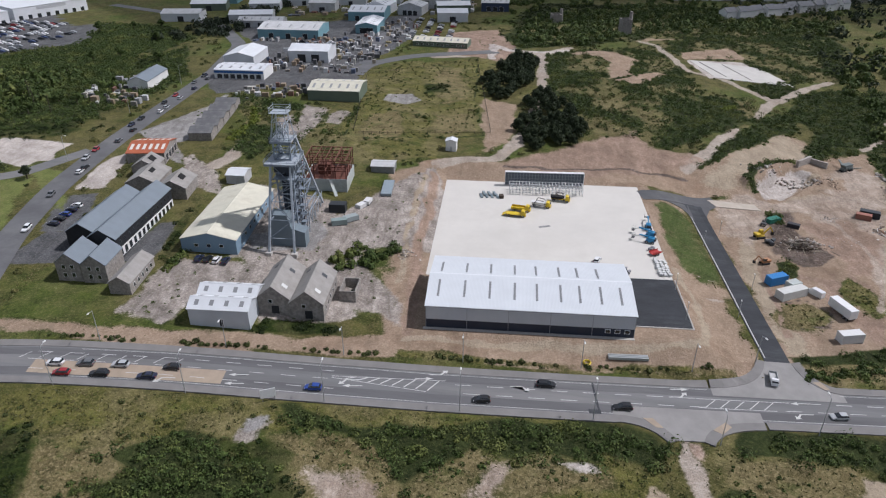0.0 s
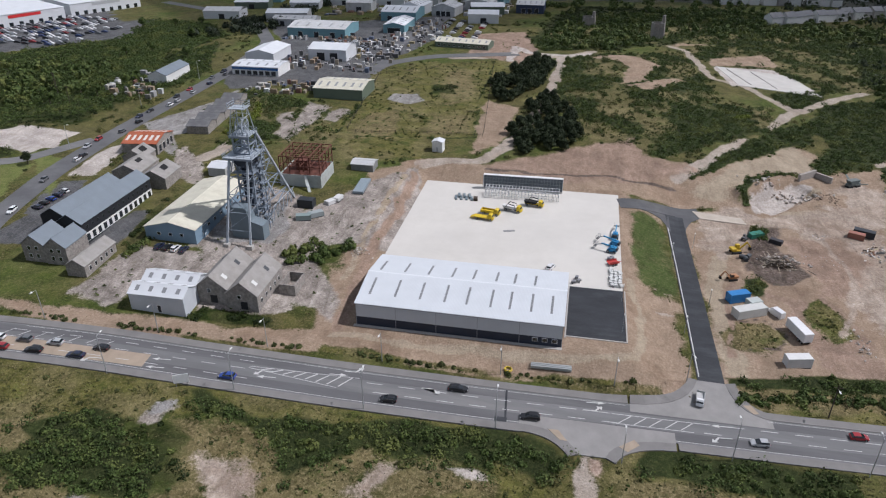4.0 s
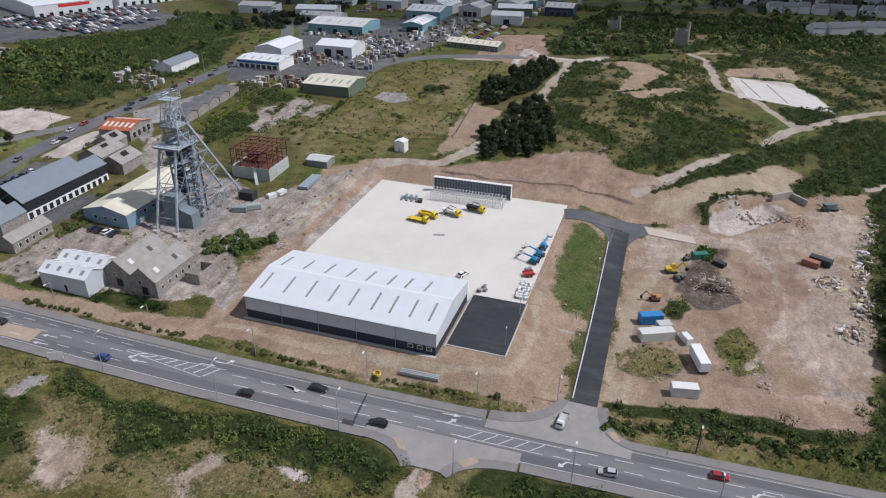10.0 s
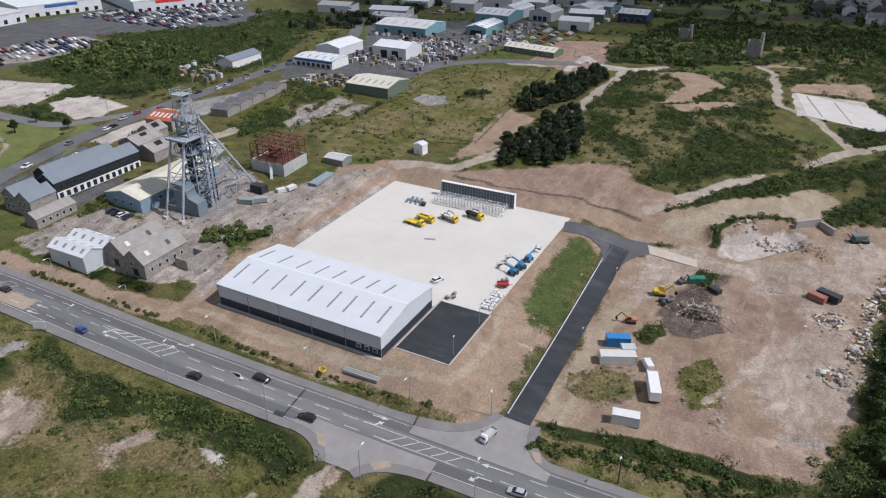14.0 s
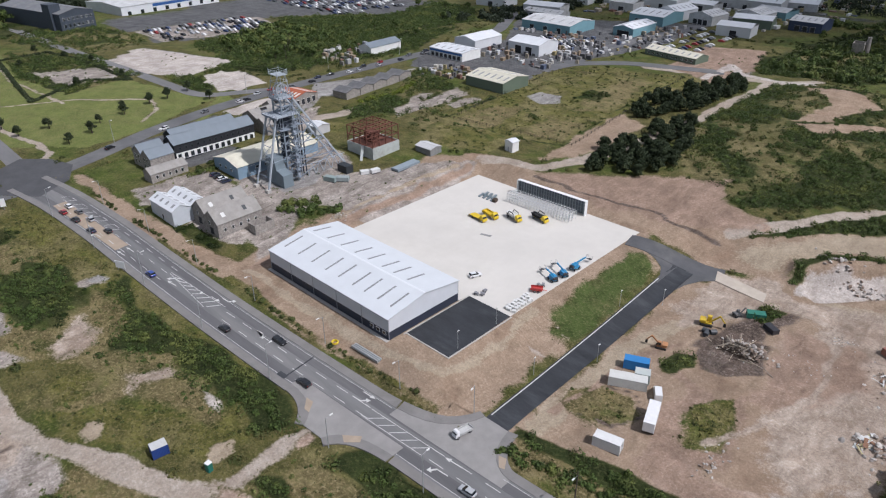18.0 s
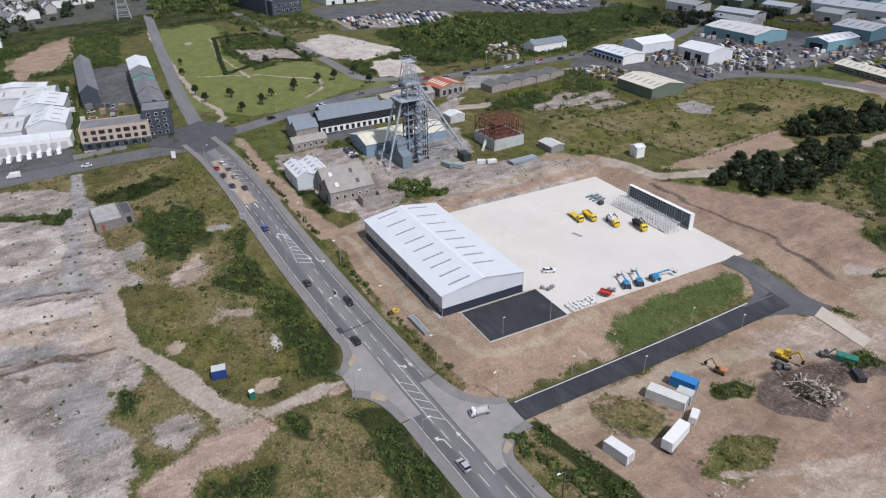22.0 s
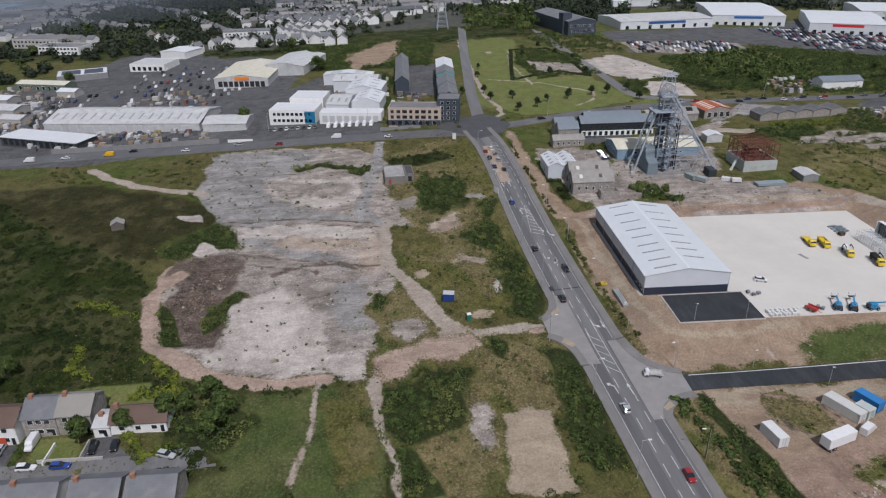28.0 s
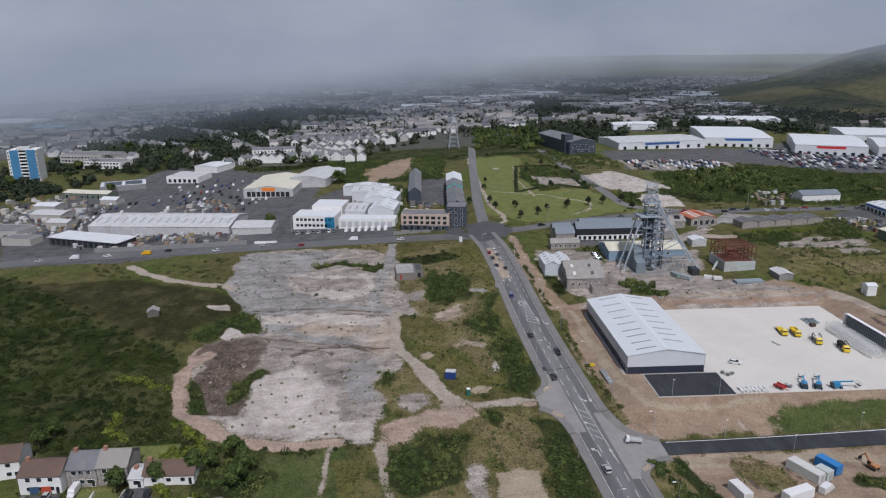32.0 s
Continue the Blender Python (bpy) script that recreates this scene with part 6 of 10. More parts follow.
    for x in (-2.4, 2.4):
        for y in (-2.0, 2.0):
            part("gantry_upright", bar((x, y, 37.2), (x, y, 39.2), 0.14), pale, ob)
    # splayed legs: two raking to the south, two longer ones to the north
    for foot_y, head_y, head_z, spread_x, n in ((-11.6, -4.6, top, 1.35, 5), (23.0, 2.6, top + 5.4, 1.25, 7)):
        p = lambda x, f: (x * (spread_x - (spread_x - 1) * f), foot_y + (head_y - foot_y) * f, -0.8 + (head_z + 0.8) * f)
        for x in (-2.7, 2.7):
            part("raking_leg", bar(p(x, 0), p(x, 1), 0.55), pale, ob)
        for k in range(1, n):
            a, b_ = k / n, (k + 1) / n
            part("leg_girt", bar(p(-2.7, a), p(2.7, a), 0.2), steel, ob)
            part("leg_brace", bar(p(-2.7 if k % 2 else 2.7, a), p(2.7 if k % 2 else -2.7, b_), 0.15), steel, ob)
    for z in (6.5, 13.0, 19.5, 25.0):
        f = (z + 0.8) / (top + 6.2)
        yy = 23.0 + (2.6 - 23.0) * f
        for x in (x0, x1):
            part("tie", bar((x, y1, z), (x * 1.25, yy, z), 0.28), steel, ob)
            part("tie_brace", bar((x, y1, z - 6), (x * 1.25, yy, z), 0.26), steel, ob)
            if yy > 7:
                part("tie_strut", bar((x * 1.15, (y1 + yy) / 2, z), (x, y1 + 0.2, z + 6), 0.15), steel, ob)
    for z in (9.0, 18.0):
        f = (z + 0.8) / (top + 0.8)
        yy = -11.6 + 7.0 * f
        for x in (-2.7, 2.7):
            part("tie", bar((x * .85, y0, z), (x * (1.35 - .35 * f), yy, z), 0.18), steel, ob)
            part("tie_brace", bar((x * .85, y0, z + 6), (x * (1.35 - .35 * f), yy, z), 0.15), steel, ob)
    # pipes and platforms that crowd the tower's north side
    for k in range(6):
        part("platform", box(-2.0, 2.2, y1 + 0.2, y1 + 3.4 - 0.3 * (k % 2), 4.0 + 3.1 * k, 4.14 + 3.1 * k), steel, ob)
        part("rail", bar((-2.0, y1 + 3.2, 5.1 + 3.1 * k), (2.2, y1 + 3.2, 5.1 + 3.1 * k), 0.1), pale, ob)
    for x, y in ((-1.6, 5.9), (0.4, 5.7), (1.9, 5.9)):
        part("pipe", tube((x, y, 0.5), (x, y, 20.5), 0.22, None, 8), dark, ob)
    for k in range(5):
        part("low_truss", bar((3.4, 5.5 + k * 3.4, 0.2), (3.4, 7.2 + k * 3.4, 4.6), 0.17), pale, ob)
        part("low_truss", bar((3.4, 7.2 + k * 3.4, 4.6), (3.4, 8.9 + k * 3.4, 0.2), 0.17), pale, ob)
    part("low_truss", bar((3.4, 5.5, 4.6), (3.4, 22, 4.6), 0.17), pale, ob)
    # stepped casing at its foot
    clad = ribbed("grey_green_cladding", (0.16, 0.20, 0.225), 0.25, "Y", 0.6, vary=0.1)
    part("foot_casing", prism([(-4.4, -1), (5.4, -1), (5.4, 4.2), (1.6, 5.4), (0.6, 9.4), (-4.4, 9.4)], -6.2, -2.3, "Y"), clad, ob, "grey-green stepped cladding")
    for x in (-3.6, 3.6):
        for y in (-11.6, 23.0):
            part("footing", box(x - .8, x + .8, y - .8, y + .8, -1.2, 0.5), M_KERB, ob)


headframe()


# ---- trading estate to the north ----
b = building("green_shed", "dull green shed with a pale rooflit roof", "shed", -124.6, 142.3, 23.4, 19.4, 4.6, 1.7, "X", GREEN_WALL, CREAM_ROOF, 0, rooflights=6)
b = building("white_workshop", "tall white workshop with open dark doors", "workshop", -153.9, 209, 21.8, 18, 6.0, 2.0, "X", WHITE_SHEET, WHITE_SHEET)
windows(b, "S", 21.8, 18, 2, 4.5, 0, 4.4, DARK_CLAD, FRAME, margin=3.5, name="door")
b = building("white_gabled_unit", "white gabled unit with sheet roof", "unit", -188.2, 200.5, 16.2, 24, 5.0, 2.0, "Y", WHITE_SHEET, WHITE_SHEET)
b = building("trade_shop", "white trade shop with a blue fascia", "shop", -178.8, 170, 25, 15, 4.4, 0.9, "X", WHITE, WHITE_SHEET, 0, rooflights=5)
part("fascia", box(-12.4, 12.4, -7.62, -7.5, 2.9, 4.0), plain("blue_fascia", (0.03, 0.12, 0.32), 0.5), b)
windows(b, "S", 25, 15, 7, 2.6, 0.2, 2.5)
b = building("dark_roofed_unit", "dark-roofed unit with a pale wall", "unit", -219, 150, 9.6, 24, 4.0, 2.0, "Y", WHITE, GREY_ROOF, 3)
b = building("long_green_unit", "long low green unit with a pale roof", "unit", -86.4, 250, 32.6, 12, 3.0, 1.6, "X", GREEN_WALL, CREAM_ROOF, -8, rooflights=8)
windows(b, "S", 32.6, 12, 10, 1.6, 0.8, 2.0)
for nm, cx, cy, L, W, e, r, ax, wl, rf, tn in (
        ("teal warehouse with a grey roof", -182.5, 273, 38, 28, 5.5, 2.0, "X", TEAL_WALL, PALE_SHEET, 0),
        ("teal unit with a white roof", -145.6, 335, 25, 28, 6.0, 2.2, "X", TEAL_WALL, WHITE_SHEET, 0),
        ("narrow teal unit with a white roof", -137.5, 293, 14, 28, 5.0, 1.6, "Y", TEAL_WALL, WHITE_SHEET, 0),
        ("white gabled unit", -141, 355, 17, 24, 6.5, 3.0, "Y", WHITE_SHEET, WHITE_SHEET, -8),
        ("grey twin-gabled unit", -117, 353, 17.5, 19, 6.0, 2.5, "Y", PALE_SHEET, PALE_SHEET, -8),
        ("grey unit with solar panels", -96, 378, 20, 18, 6.0, 2.5, "Y", PALE_SHEET, PALE_SHEET, -8),
        ("low grey workshop", -212, 300, 30, 14, 4.5, 1.5, "X", PALE_SHEET, PALE_SHEET, 4),
        ("navy blue unit", -58, 372, 20, 20, 6.0, 2.0, "X", plain("navy_sheet", (0.03, 0.045, 0.09), 0.5), PALE_SHEET, 0),
        ("long white warehouse", -190, 400, 60, 30, 6.5, 2.5, "X", WHITE_SHEET, WHITE_SHEET, 6),
        ("grey estate warehouse", -120, 430, 50, 26, 6.5, 2.5, "X", PALE_SHEET, WHITE_SHEET, 2),
        ("pale estate warehouse", -250, 450, 50, 30, 6.5, 2.5, "X", WHITE_SHEET, PALE_SHEET, 8),
        ("white estate warehouse", -110, 480, 46, 30, 6.5, 2.5, "X", WHITE_SHEET, WHITE_SHEET, 0),
        ("grey estate shed", -160, 500, 60, 26, 6.0, 2.5, "X", PALE_SHEET, PALE_SHEET, 0)):
    b = building("estate_unit", nm + " on the trading estate", "industrial unit", cx, cy, L, W, e, r, ax, wl, rf, tn, group="estate units", rooflights=5)
    windows(b, "S", L, W, 3, 3.2, 0, 3.4, DARK_CLAD, FRAME, margin=3, name="door")

# ---- flats and trade yards along the western road ----
GREY_RENDER_T = mat("grey_trade_wall", (0.22, 0.22, 0.22), 0.8, vary=0.12, scale=0.6)
FLAT_ROOF = mat("grey_flat_roof", (0.17, 0.17, 0.175), 0.9, vary=0.2, scale=0.2, stain=(0.23, 0.225, 0.215))
PINKCLAD = mat("pinkish_panel_cladding", (0.46, 0.37, 0.31), 0.8, vary=0.08, scale=0.6)
CHARCOAL = mat("charcoal_cladding", (0.05, 0.062, 0.08), 0.6, vary=0.15, scale=0.5)
b = building("apartment_block", "three-storey flats in pinkish panels over a dark base", "flats", -190.5, -86, 12, 26, 9.0, 0, "Y", PINKCLAD, FLAT_ROOF, -8)
part("ground_floor", box(6.0, 6.06, -13, 13, 0, 2.8), CHARCOAL, b, "dark ground floor")
for fl in (3.5, 6.2):
    for i in range(8):
        opening(b, "E", 12, 26, -11 + i * 3.1, 1.5 + (i % 3) * 0.4, fl, fl + 1.6, PANE, plain("dark_frame", (0.04, 0.042, 0.045), 0.5))
for i in range(7):
    opening(b, "E", 12, 26, -10.5 + i * 3.4, 2.0, 0.4, 2.5, PANE)
b = building("corner_flats", "dark charcoal corner block of flats, four storeys", "flats", -193, -69, 13, 11, 11.5, 0, "Y", CHARCOAL, FLAT_ROOF, -8)
for fl in (1.0, 3.6, 6.2, 8.8):
    windows(b, "E", 13, 11, 3, 1.4, fl, fl + 1.5)
    windows(b, "S", 13, 11, 3, 1.4, fl, fl + 1.5)
for k, (cx, L, mt, lb, hh, rs) in enumerate(((-212, 24, CHARCOAL, "charcoal gabled town houses", 8.5, 3.0), (-236, 22, CHARCOAL, "charcoal town houses with dormers", 8.0, 3.0),
                                   (-257, 18, mat("teal_render", (0.12, 0.42, 0.42), 0.7), "teal curved-roof town houses", 9.0, 2.2), (-275, 16, WHITE, "white rendered town houses", 8.5, 2.0),
                                   (-291, 14, mat("orange_render", (0.62, 0.36, 0.09), 0.7), "orange and white town houses", 7.5, 1.6))):
    b = building("town_house_row", lb, "town houses", cx, -68 + k * 0.9, L, 10, hh, rs, "X", mt, SLATE if k < 3 else WHITE_SHEET, -2)
    for fl in (1.0, 3.7, 6.2):
        windows(b, "N", L, 10, 6, 1.1, fl, fl + 1.4)
        windows(b, "S", L, 10, 6, 1.1, fl, fl + 1.4)
b = building("town_house_row", "dark town houses behind the flats", "town houses", -282, -91, 72, 8, 7.0, 3.0, "X", CHARCOAL, SLATE, -1)
windows(b, "N", 72, 8, 16, 1.1, 3.7, 5.0)

b = building("dealer_office", "two-storey white showroom with blue glass", "showroom", -211, -148, 16, 24, 7.2, 0, "Y", WHITE, WHITE_SHEET, -8)
BLUE_GLASS = glass("blue_showroom_glass", (0.02, 0.16, 0.28))
for fl in (1.0, 4.3):
    windows(b, "E", 16, 24, 9, 1.7, fl, fl + 1.6, PANE, FRAME, 1.5)
part("glass_corner", box(8.0, 8.08, 6.5, 11.9, 0.3, 6.6), BLUE_GLASS, b, "blue corner glazing")
building("dealer_rear_hall", "white-roofed rear hall of the showroom", "hall", -228, -142, 18, 18, 8.6, 0, "Y", WHITE, WHITE_SHEET, -8)
b = building("van_workshop", "long white van workshop with roller doors", "workshop", -203, -118.5, 10, 32, 5.0, 0, "Y", WHITE, WHITE_SHEET, -8)
windows(b, "E", 10, 32, 8, 2.8, 0, 3.6, plain("shutter_grey", (0.45, 0.46, 0.47), 0.5), FRAME, name="door")
for k, (cx, cy, L, W, e, r) in enumerate(((-222, -110, 22, 15, 6.0, 2.4), (-225, -125, 24, 12, 5.5, 2.0), (-247, -112, 22, 20, 6.5, 2.5), (-270, -118, 18, 26, 6.0, 2.0), (-286, -124, 10, 30, 5.5, 1.5))):
    building("yard_shed", "pale sheet-roofed shed behind the van workshop", "shed", cx, cy, L, W, e, r, "Y" if k % 2 else "X", WHITE_SHEET, PALE_SHEET if k % 2 else WHITE_SHEET, -8, group="pale sheds behind the workshop", rooflights=3)
b = building("retail_store", "large pale retail shed with an orange sign panel", "retail store", -320, -190, 54, 34, 5.4, 2.2, "X", PALE_SHEET, CREAM_ROOF, -4)
part("sign_panel", box(27.02, 27.2, -4, 5, 4.2, 6.4), plain("orange_sign", (0.75, 0.22, 0.03), 0.5), b, "orange sign panel")
windows(b, "E", 54, 34, 9, 2.6, 0.2, 3.6, DARK_CLAD, plain("dark_frame", (0.04, 0.042, 0.045), 0.5), 2)
building("retail_store_wing", "grey-roofed wing of the retail store", "retail store", -342, -163, 46, 27, 6.0, 2.0, "X", PALE_SHEET, PALE_SHEET, -14)
b = building("builders_hall", "long grey builders' hall with a ribbed rooflit roof", "hall", -226, -236, 34, 82, 4.6, 3.2, "Y", PALE_SHEET, PALE_SHEET, -6, rooflights=16, light_mat=plain("dim_rooflight", (0.26, 0.27, 0.27), 0.5))
windows(b, "E", 34, 82, 9, 4.5, 0, 3.6, plain("shutter_grey", (0.45, 0.46, 0.47), 0.5), FRAME, 3, "door")
building("builders_hall_wing", "lower grey curved wing of the hall", "hall", -209, -183, 18, 22, 3.6, 1.6, "Y", PALE_SHEET, PALE_SHEET, -2)
b = building("corner_showroom", "low white-roofed corner showroom", "showroom", -198, -270, 14, 46, 4.0, 0, "Y", plain("dark_glazed_wall", (0.06, 0.065, 0.07), 0.4), WHITE_SHEET, -20)
part("roof_edge", box(-7.6, 7.6, -23.6, 23.6, 4.0, 4.35), WHITE_SHEET, b, "white oversailing roof edge")
windows(b, "E", 14, 46, 12, 2.4, 0.4, 3.2, PANE, plain("dark_frame", (0.04, 0.042, 0.045), 0.5))
building("solar_roof_store", "white store with dark solar panels on the roof", "store", -354, -313, 22, 32, 4.2, 0, "Y", GREY_RENDER_T, WHITE_SHEET, 20)
part_host = thing("solar_array", at(-354, -313, 20), "dark solar panels on a white roof", "solar panels")
for s in (-9, 9):
    part("panel", box(-8, 7, s * .8 - 6, s * .8 + 6, 4.0, 4.15), plain("solar_panel", (0.02, 0.024, 0.035), 0.3), part_host)
building("roadside_unit", "white roadside unit with a curved roof", "unit", -420, -262, 24, 22, 5.0, 1.0, "X", WHITE, WHITE_SHEET, -20)

# walls and fences between the yards and the western road
for y0_, y1_, h, mt, lb in ((-262, -182, 2.4, GREY_RENDER_T, "long grey concrete wall along the western road"), (-178, -166, 1.2, WHITE, "low white wall before the showroom"), (-104, -84, 1.6, GREY_RENDER_T, "grey wall beside the flats")):
    k = max(int((y1_ - y0_) / 8), 1)
    ob = thing("boundary_wall", label=lb, category="wall")
    for i in range(k):
        ya, yb = y0_ + (y1_ - y0_) * i / k, y0_ + (y1_ - y0_) * (i + 1) / k - 0.05
        z = float(height(-181, (ya + yb) / 2))
        part("wall_panel", box(-181.2, -180.9, ya, yb, z - .6, z + h), mt, ob)

# tower block
def tower_block():
    ob = thing("tower_block", at(-406, -410, 8), "white and blue twelve-storey tower block", "tower block")
    part("body", box(-8, 8, -11, 11, -3, 25.5), WHITE, ob)
    blue = mat("blue_panels", (0.06, 0.20, 0.36), 0.6, vary=0.15, scale=0.2)
    for y0_, y1_ in ((-9, -2.5), (3.5, 10)):
        part("blue_panel", box(8.0, 8.15, y0_, y1_, 1, 25.8), blue, ob)
    for k in range(9):
        part("balcony", box(8.0, 8.9, -2.2, 3.2, 1.4 + k * 2.7, 2.3 + k * 2.7), WHITE, ob)
        part("balcony_recess", box(7.9, 8.03, -2.2, 3.2, 2.3 + k * 2.7, 3.9 + k * 2.7), PANE, ob)
        for y in (-10, 10.5):
            part("window", box(8.0, 8.06, y - .4, y + .4, 1.4 + k * 2.7, 2.8 + k * 2.7), PANE, ob)
    part("plant_room", box(-4, 4, -5, 5, 25.5, 27.5), PALE_SHEET, ob)


tower_block()

# retail park
for nm, cx, cy, L, W, e, tn, band in (("long blue-banded retail shed", -458, 130, 46, 84, 6.5, 8, (0.03, 0.09, 0.26)), ("white retail shed with a blue entrance", -497, 222, 96, 60, 8.5, -14, (0.03, 0.12, 0.36)),
                                ("white retail shed with a red sign", -436, 284, 84, 56, 8.5, -24, (0.55, 0.03, 0.03)), ("pale flat-roofed retail shed", -410, 345, 70, 56, 8.5, -26, (0.4, 0.41, 0.42)),
                                ("pale supermarket in the retail park", -505, 372, 70, 60, 8.0, -20, (0.4, 0.41, 0.42)), ("white distribution shed beyond the park", -650, 300, 50, 90, 8, -10, (0.4, 0.41, 0.42))):
    b = building("retail_shed", nm, "retail shed", cx, cy, L, W, e, 1.6, "Y", WHITE_SHEET, WHITE_SHEET if cy > 150 else PALE_SHEET, tn, group="retail sheds")
    part("fascia", box(L / 2, L / 2 + 0.1, -W * 0.2, W * 0.2, e - 2.6, e - 0.6), plain("fascia_%d" % (band[0] * 100 + band[2] * 1000), band, 0.5), b)
    windows(b, "E", L, W, 8, 3.0, 0.2, 3.2)
def far_shed(x, y, L, W, e, turn, wall, roof, label):
    """A plain shed far off in the town: one body under one shallow roof."""
    ob = thing("far_warehouse", at(x, y, turn), label, "warehouse", "far warehouses")
    part("wall", box(-L / 2, L / 2, -W / 2, W / 2, -3, e), wall, ob)
    part("roof", prism([(-L / 2 - .3, e), (0, e + 2.0), (L / 2 + .3, e), (L / 2 + .3, e + .2), (0, e + 2.2), (-L / 2 - .3, e + .2)], -W / 2 - .3, W / 2 + .3, "Y"), roof, ob)


for k in range(14):
    rr = random.Random(k)
    far_shed(-860 - 70 * (k % 5) - rr.random() * 40, -90 + 62 * k + rr.random() * 20, 34 + rr.random() * 26, 50 + rr.random() * 40, 7, rr.random() * 30 - 15, WHITE_SHEET, (WHITE_SHEET, PALE_SHEET)[k % 2], "pale warehouse far off in the town")
for k in range(18):
    rr = random.Random(300 + k)
    far_shed(-800 - 80 * (k // 3) - rr.random() * 70, -140 + 210 * (k % 3) + 40 * (k // 3) + rr.random() * 150, 22 + rr.random() * 18, 40 + rr.random() * 60, 6, rr.random() * 40 - 20,
             (WHITE_SHEET, PALE_SHEET, TEAL_WALL)[k % 3], (PALE_SHEET, SLATE, WHITE_SHEET)[k % 3], ("white", "pale grey", "pale blue")[k % 3] + " industrial shed far off in the town")
b = building("retail_shed", "low white store behind the retail park", "retail shed", -600, 156, 26, 50, 6, 1.6, "Y", WHITE_SHEET, WHITE_SHEET, 4, group="retail sheds")


# ---- houses ----
def house_model(name, label, L, W, e, rise, wall, roof, n=2, chim=True, panes=2):
    ob = thing(name, pose(0, 0, 0), label, "house", "town houses")
    bm = bmesh.new()
    add_box(bm, -L / 2, L / 2, -W / 2, W / 2, -2.5, e)
    for s in (-1, 1):
        vs = [bm.verts.new(v) for v in ((s * L / 2, -W / 2, e), (s * L / 2, W / 2, e), (s * L / 2, 0, e + rise))]
        bm.faces.new(vs)
    part("wall", bm, wall, ob)
    bm = bmesh.new()
    for s in (-1, 1):
        m = prism([(s * (W / 2 + .3), e - .2), (0, e + rise), (0, e + rise + .16), (s * (W / 2 + .3), e - .04)], -L / 2 - .25, L / 2 + .25)
        me = bpy.data.meshes.new("t")
        m.to_mesh(me)
        m.free()
        bm.from_mesh(me)
        bpy.data.meshes.remove(me)
    part("roof", bm, roof, ob)
    if chim:
        part("chimney", box(L / 2 - 1.1, L / 2 - .2, -.5, .5, e + rise - 1, e + rise + 1.1), STONE, ob)
    for fl in range(n):
        for i in range(panes):
            for s in (-1, 1):
                x = (i - .5 * (panes - 1)) * L * 0.5
                part("window", box(x - .6, x + .6, s * (W / 2 + .03) - .05, s * (W / 2 + .03) + .05, 0.9 + fl * 2.6, 2.2 + fl * 2.6), PANE, ob)
    return ob


GREY_RENDER = mat("grey_render", (0.40, 0.385, 0.36), 0.85, vary=0.12, scale=0.6)
BROWN_TILE = ribbed("brown_tile_roof", (0.125, 0.082, 0.064), 0.3, "Z", 0.8, vary=0.18)
MODELS = [house_model("town_house", "white rendered house with a slate roof", 8, 8, 5.2, 2.8, WHITE, SLATE),
          house_model("town_house", "grey rendered house with a slate roof", 9, 8, 5.0, 2.8, GREY_RENDER, SLATE),
          house_model("town_house", "white house with a brown tiled roof", 9, 7.5, 4.9, 2.6, WHITE, BROWN_TILE),
          house_model("town_house", "stone house with a slate roof", 8, 8, 5.2, 3.0, STONE, SLATE)]
FAR_MODELS = [house_model("town_house", lb, L, W, e, r, wl, SLATE, 0, False, 1) for lb, L, W, e, r, wl in (
    ("white rendered terrace house under slate", 8, 8, 5.2, 2.8, WHITE), ("grey rendered terrace house under slate", 9, 8, 5.0, 2.8, GREY_RENDER),
    ("white rendered house with a wide slate roof", 10, 8, 4.9, 2.6, WHITE), ("granite terrace house under slate", 8, 8, 5.2, 3.0, STONE))]
for k, mo in enumerate(FAR_MODELS):
    mo.matrix_world = at(-600 - 16 * k, -252 - 6 * k, 20)
for k, mo in enumerate(MODELS):
    mo.matrix_world = at(-478 - 12 * k, -284 - 10 * k, 20)
hr = random.Random(11)


def street(ax, ay, bx, by, n, kinds, jig=1.0, side=0.0, far=True, facing=None):
    a, b_ = Vector((ax, ay)), Vector((bx, by))
    turn = math.degrees(math.atan2(by - ay, bx - ax)) + side
    turn = turn if facing is None else facing
    for k in range(n):
        p = a.lerp(b_, k / max(n - 1, 1))
        copy_thing((FAR_MODELS if far else MODELS)[hr.choice(kinds)], at(p.x + hr.uniform(-jig, jig), p.y + hr.uniform(-jig, jig), turn))


street(-434, -254, -446, -242, 2, (0,), 0.3, far=False, facing=-30)
street(-452, -240, -446, -210, 5, (0,), 0.3, far=False, facing=4)
street(-486, -192, -440, -158, 7, (0,), 0.5, far=False, facing=-14)
street(-500, -196, -470, -140, 8, (0,), 0.5, far=False, facing=-8)
street(-520, -190, -524, -112, 10, (0,), 0.5, far=False, facing=6)
street(-424, -146, -424, -136, 2, (0,), 0.3, far=False, facing=0)
street(-548, -212, -602, -128, 11, (0,), 0.4, far=False, facing=-8)
street(-575, -225, -628, -140, 11, (0,), 0.4, facing=-8)
street(-520, -180, -560, -120, 8, (0,), 0.4, facing=-8)
street(-448, -200, -440, -150, 5, (0,), 0.6, far=False)
street(110, 372, 160, 402, 7, (0, 2), 2)
street(165, 408, 215, 436, 7, (0, 1), 2)
street(90, 446, 175, 464, 9, (0, 1, 2), 2)
street(-520, -130, -585, -225, 11, (0, 2), 1)
street(-560, -150, -640, -215, 9, (0, 1), 1)
street(-500, -240, -610, -300, 10, (0, 1, 3), 1)
street(-540, -100, -700, -120, 12, (1, 3, 0), 1)
street(-640, -60, -760, -260, 14, (1, 3, 0), 2)
street(-690, -40, -830, -230, 14, (1, 3), 2)
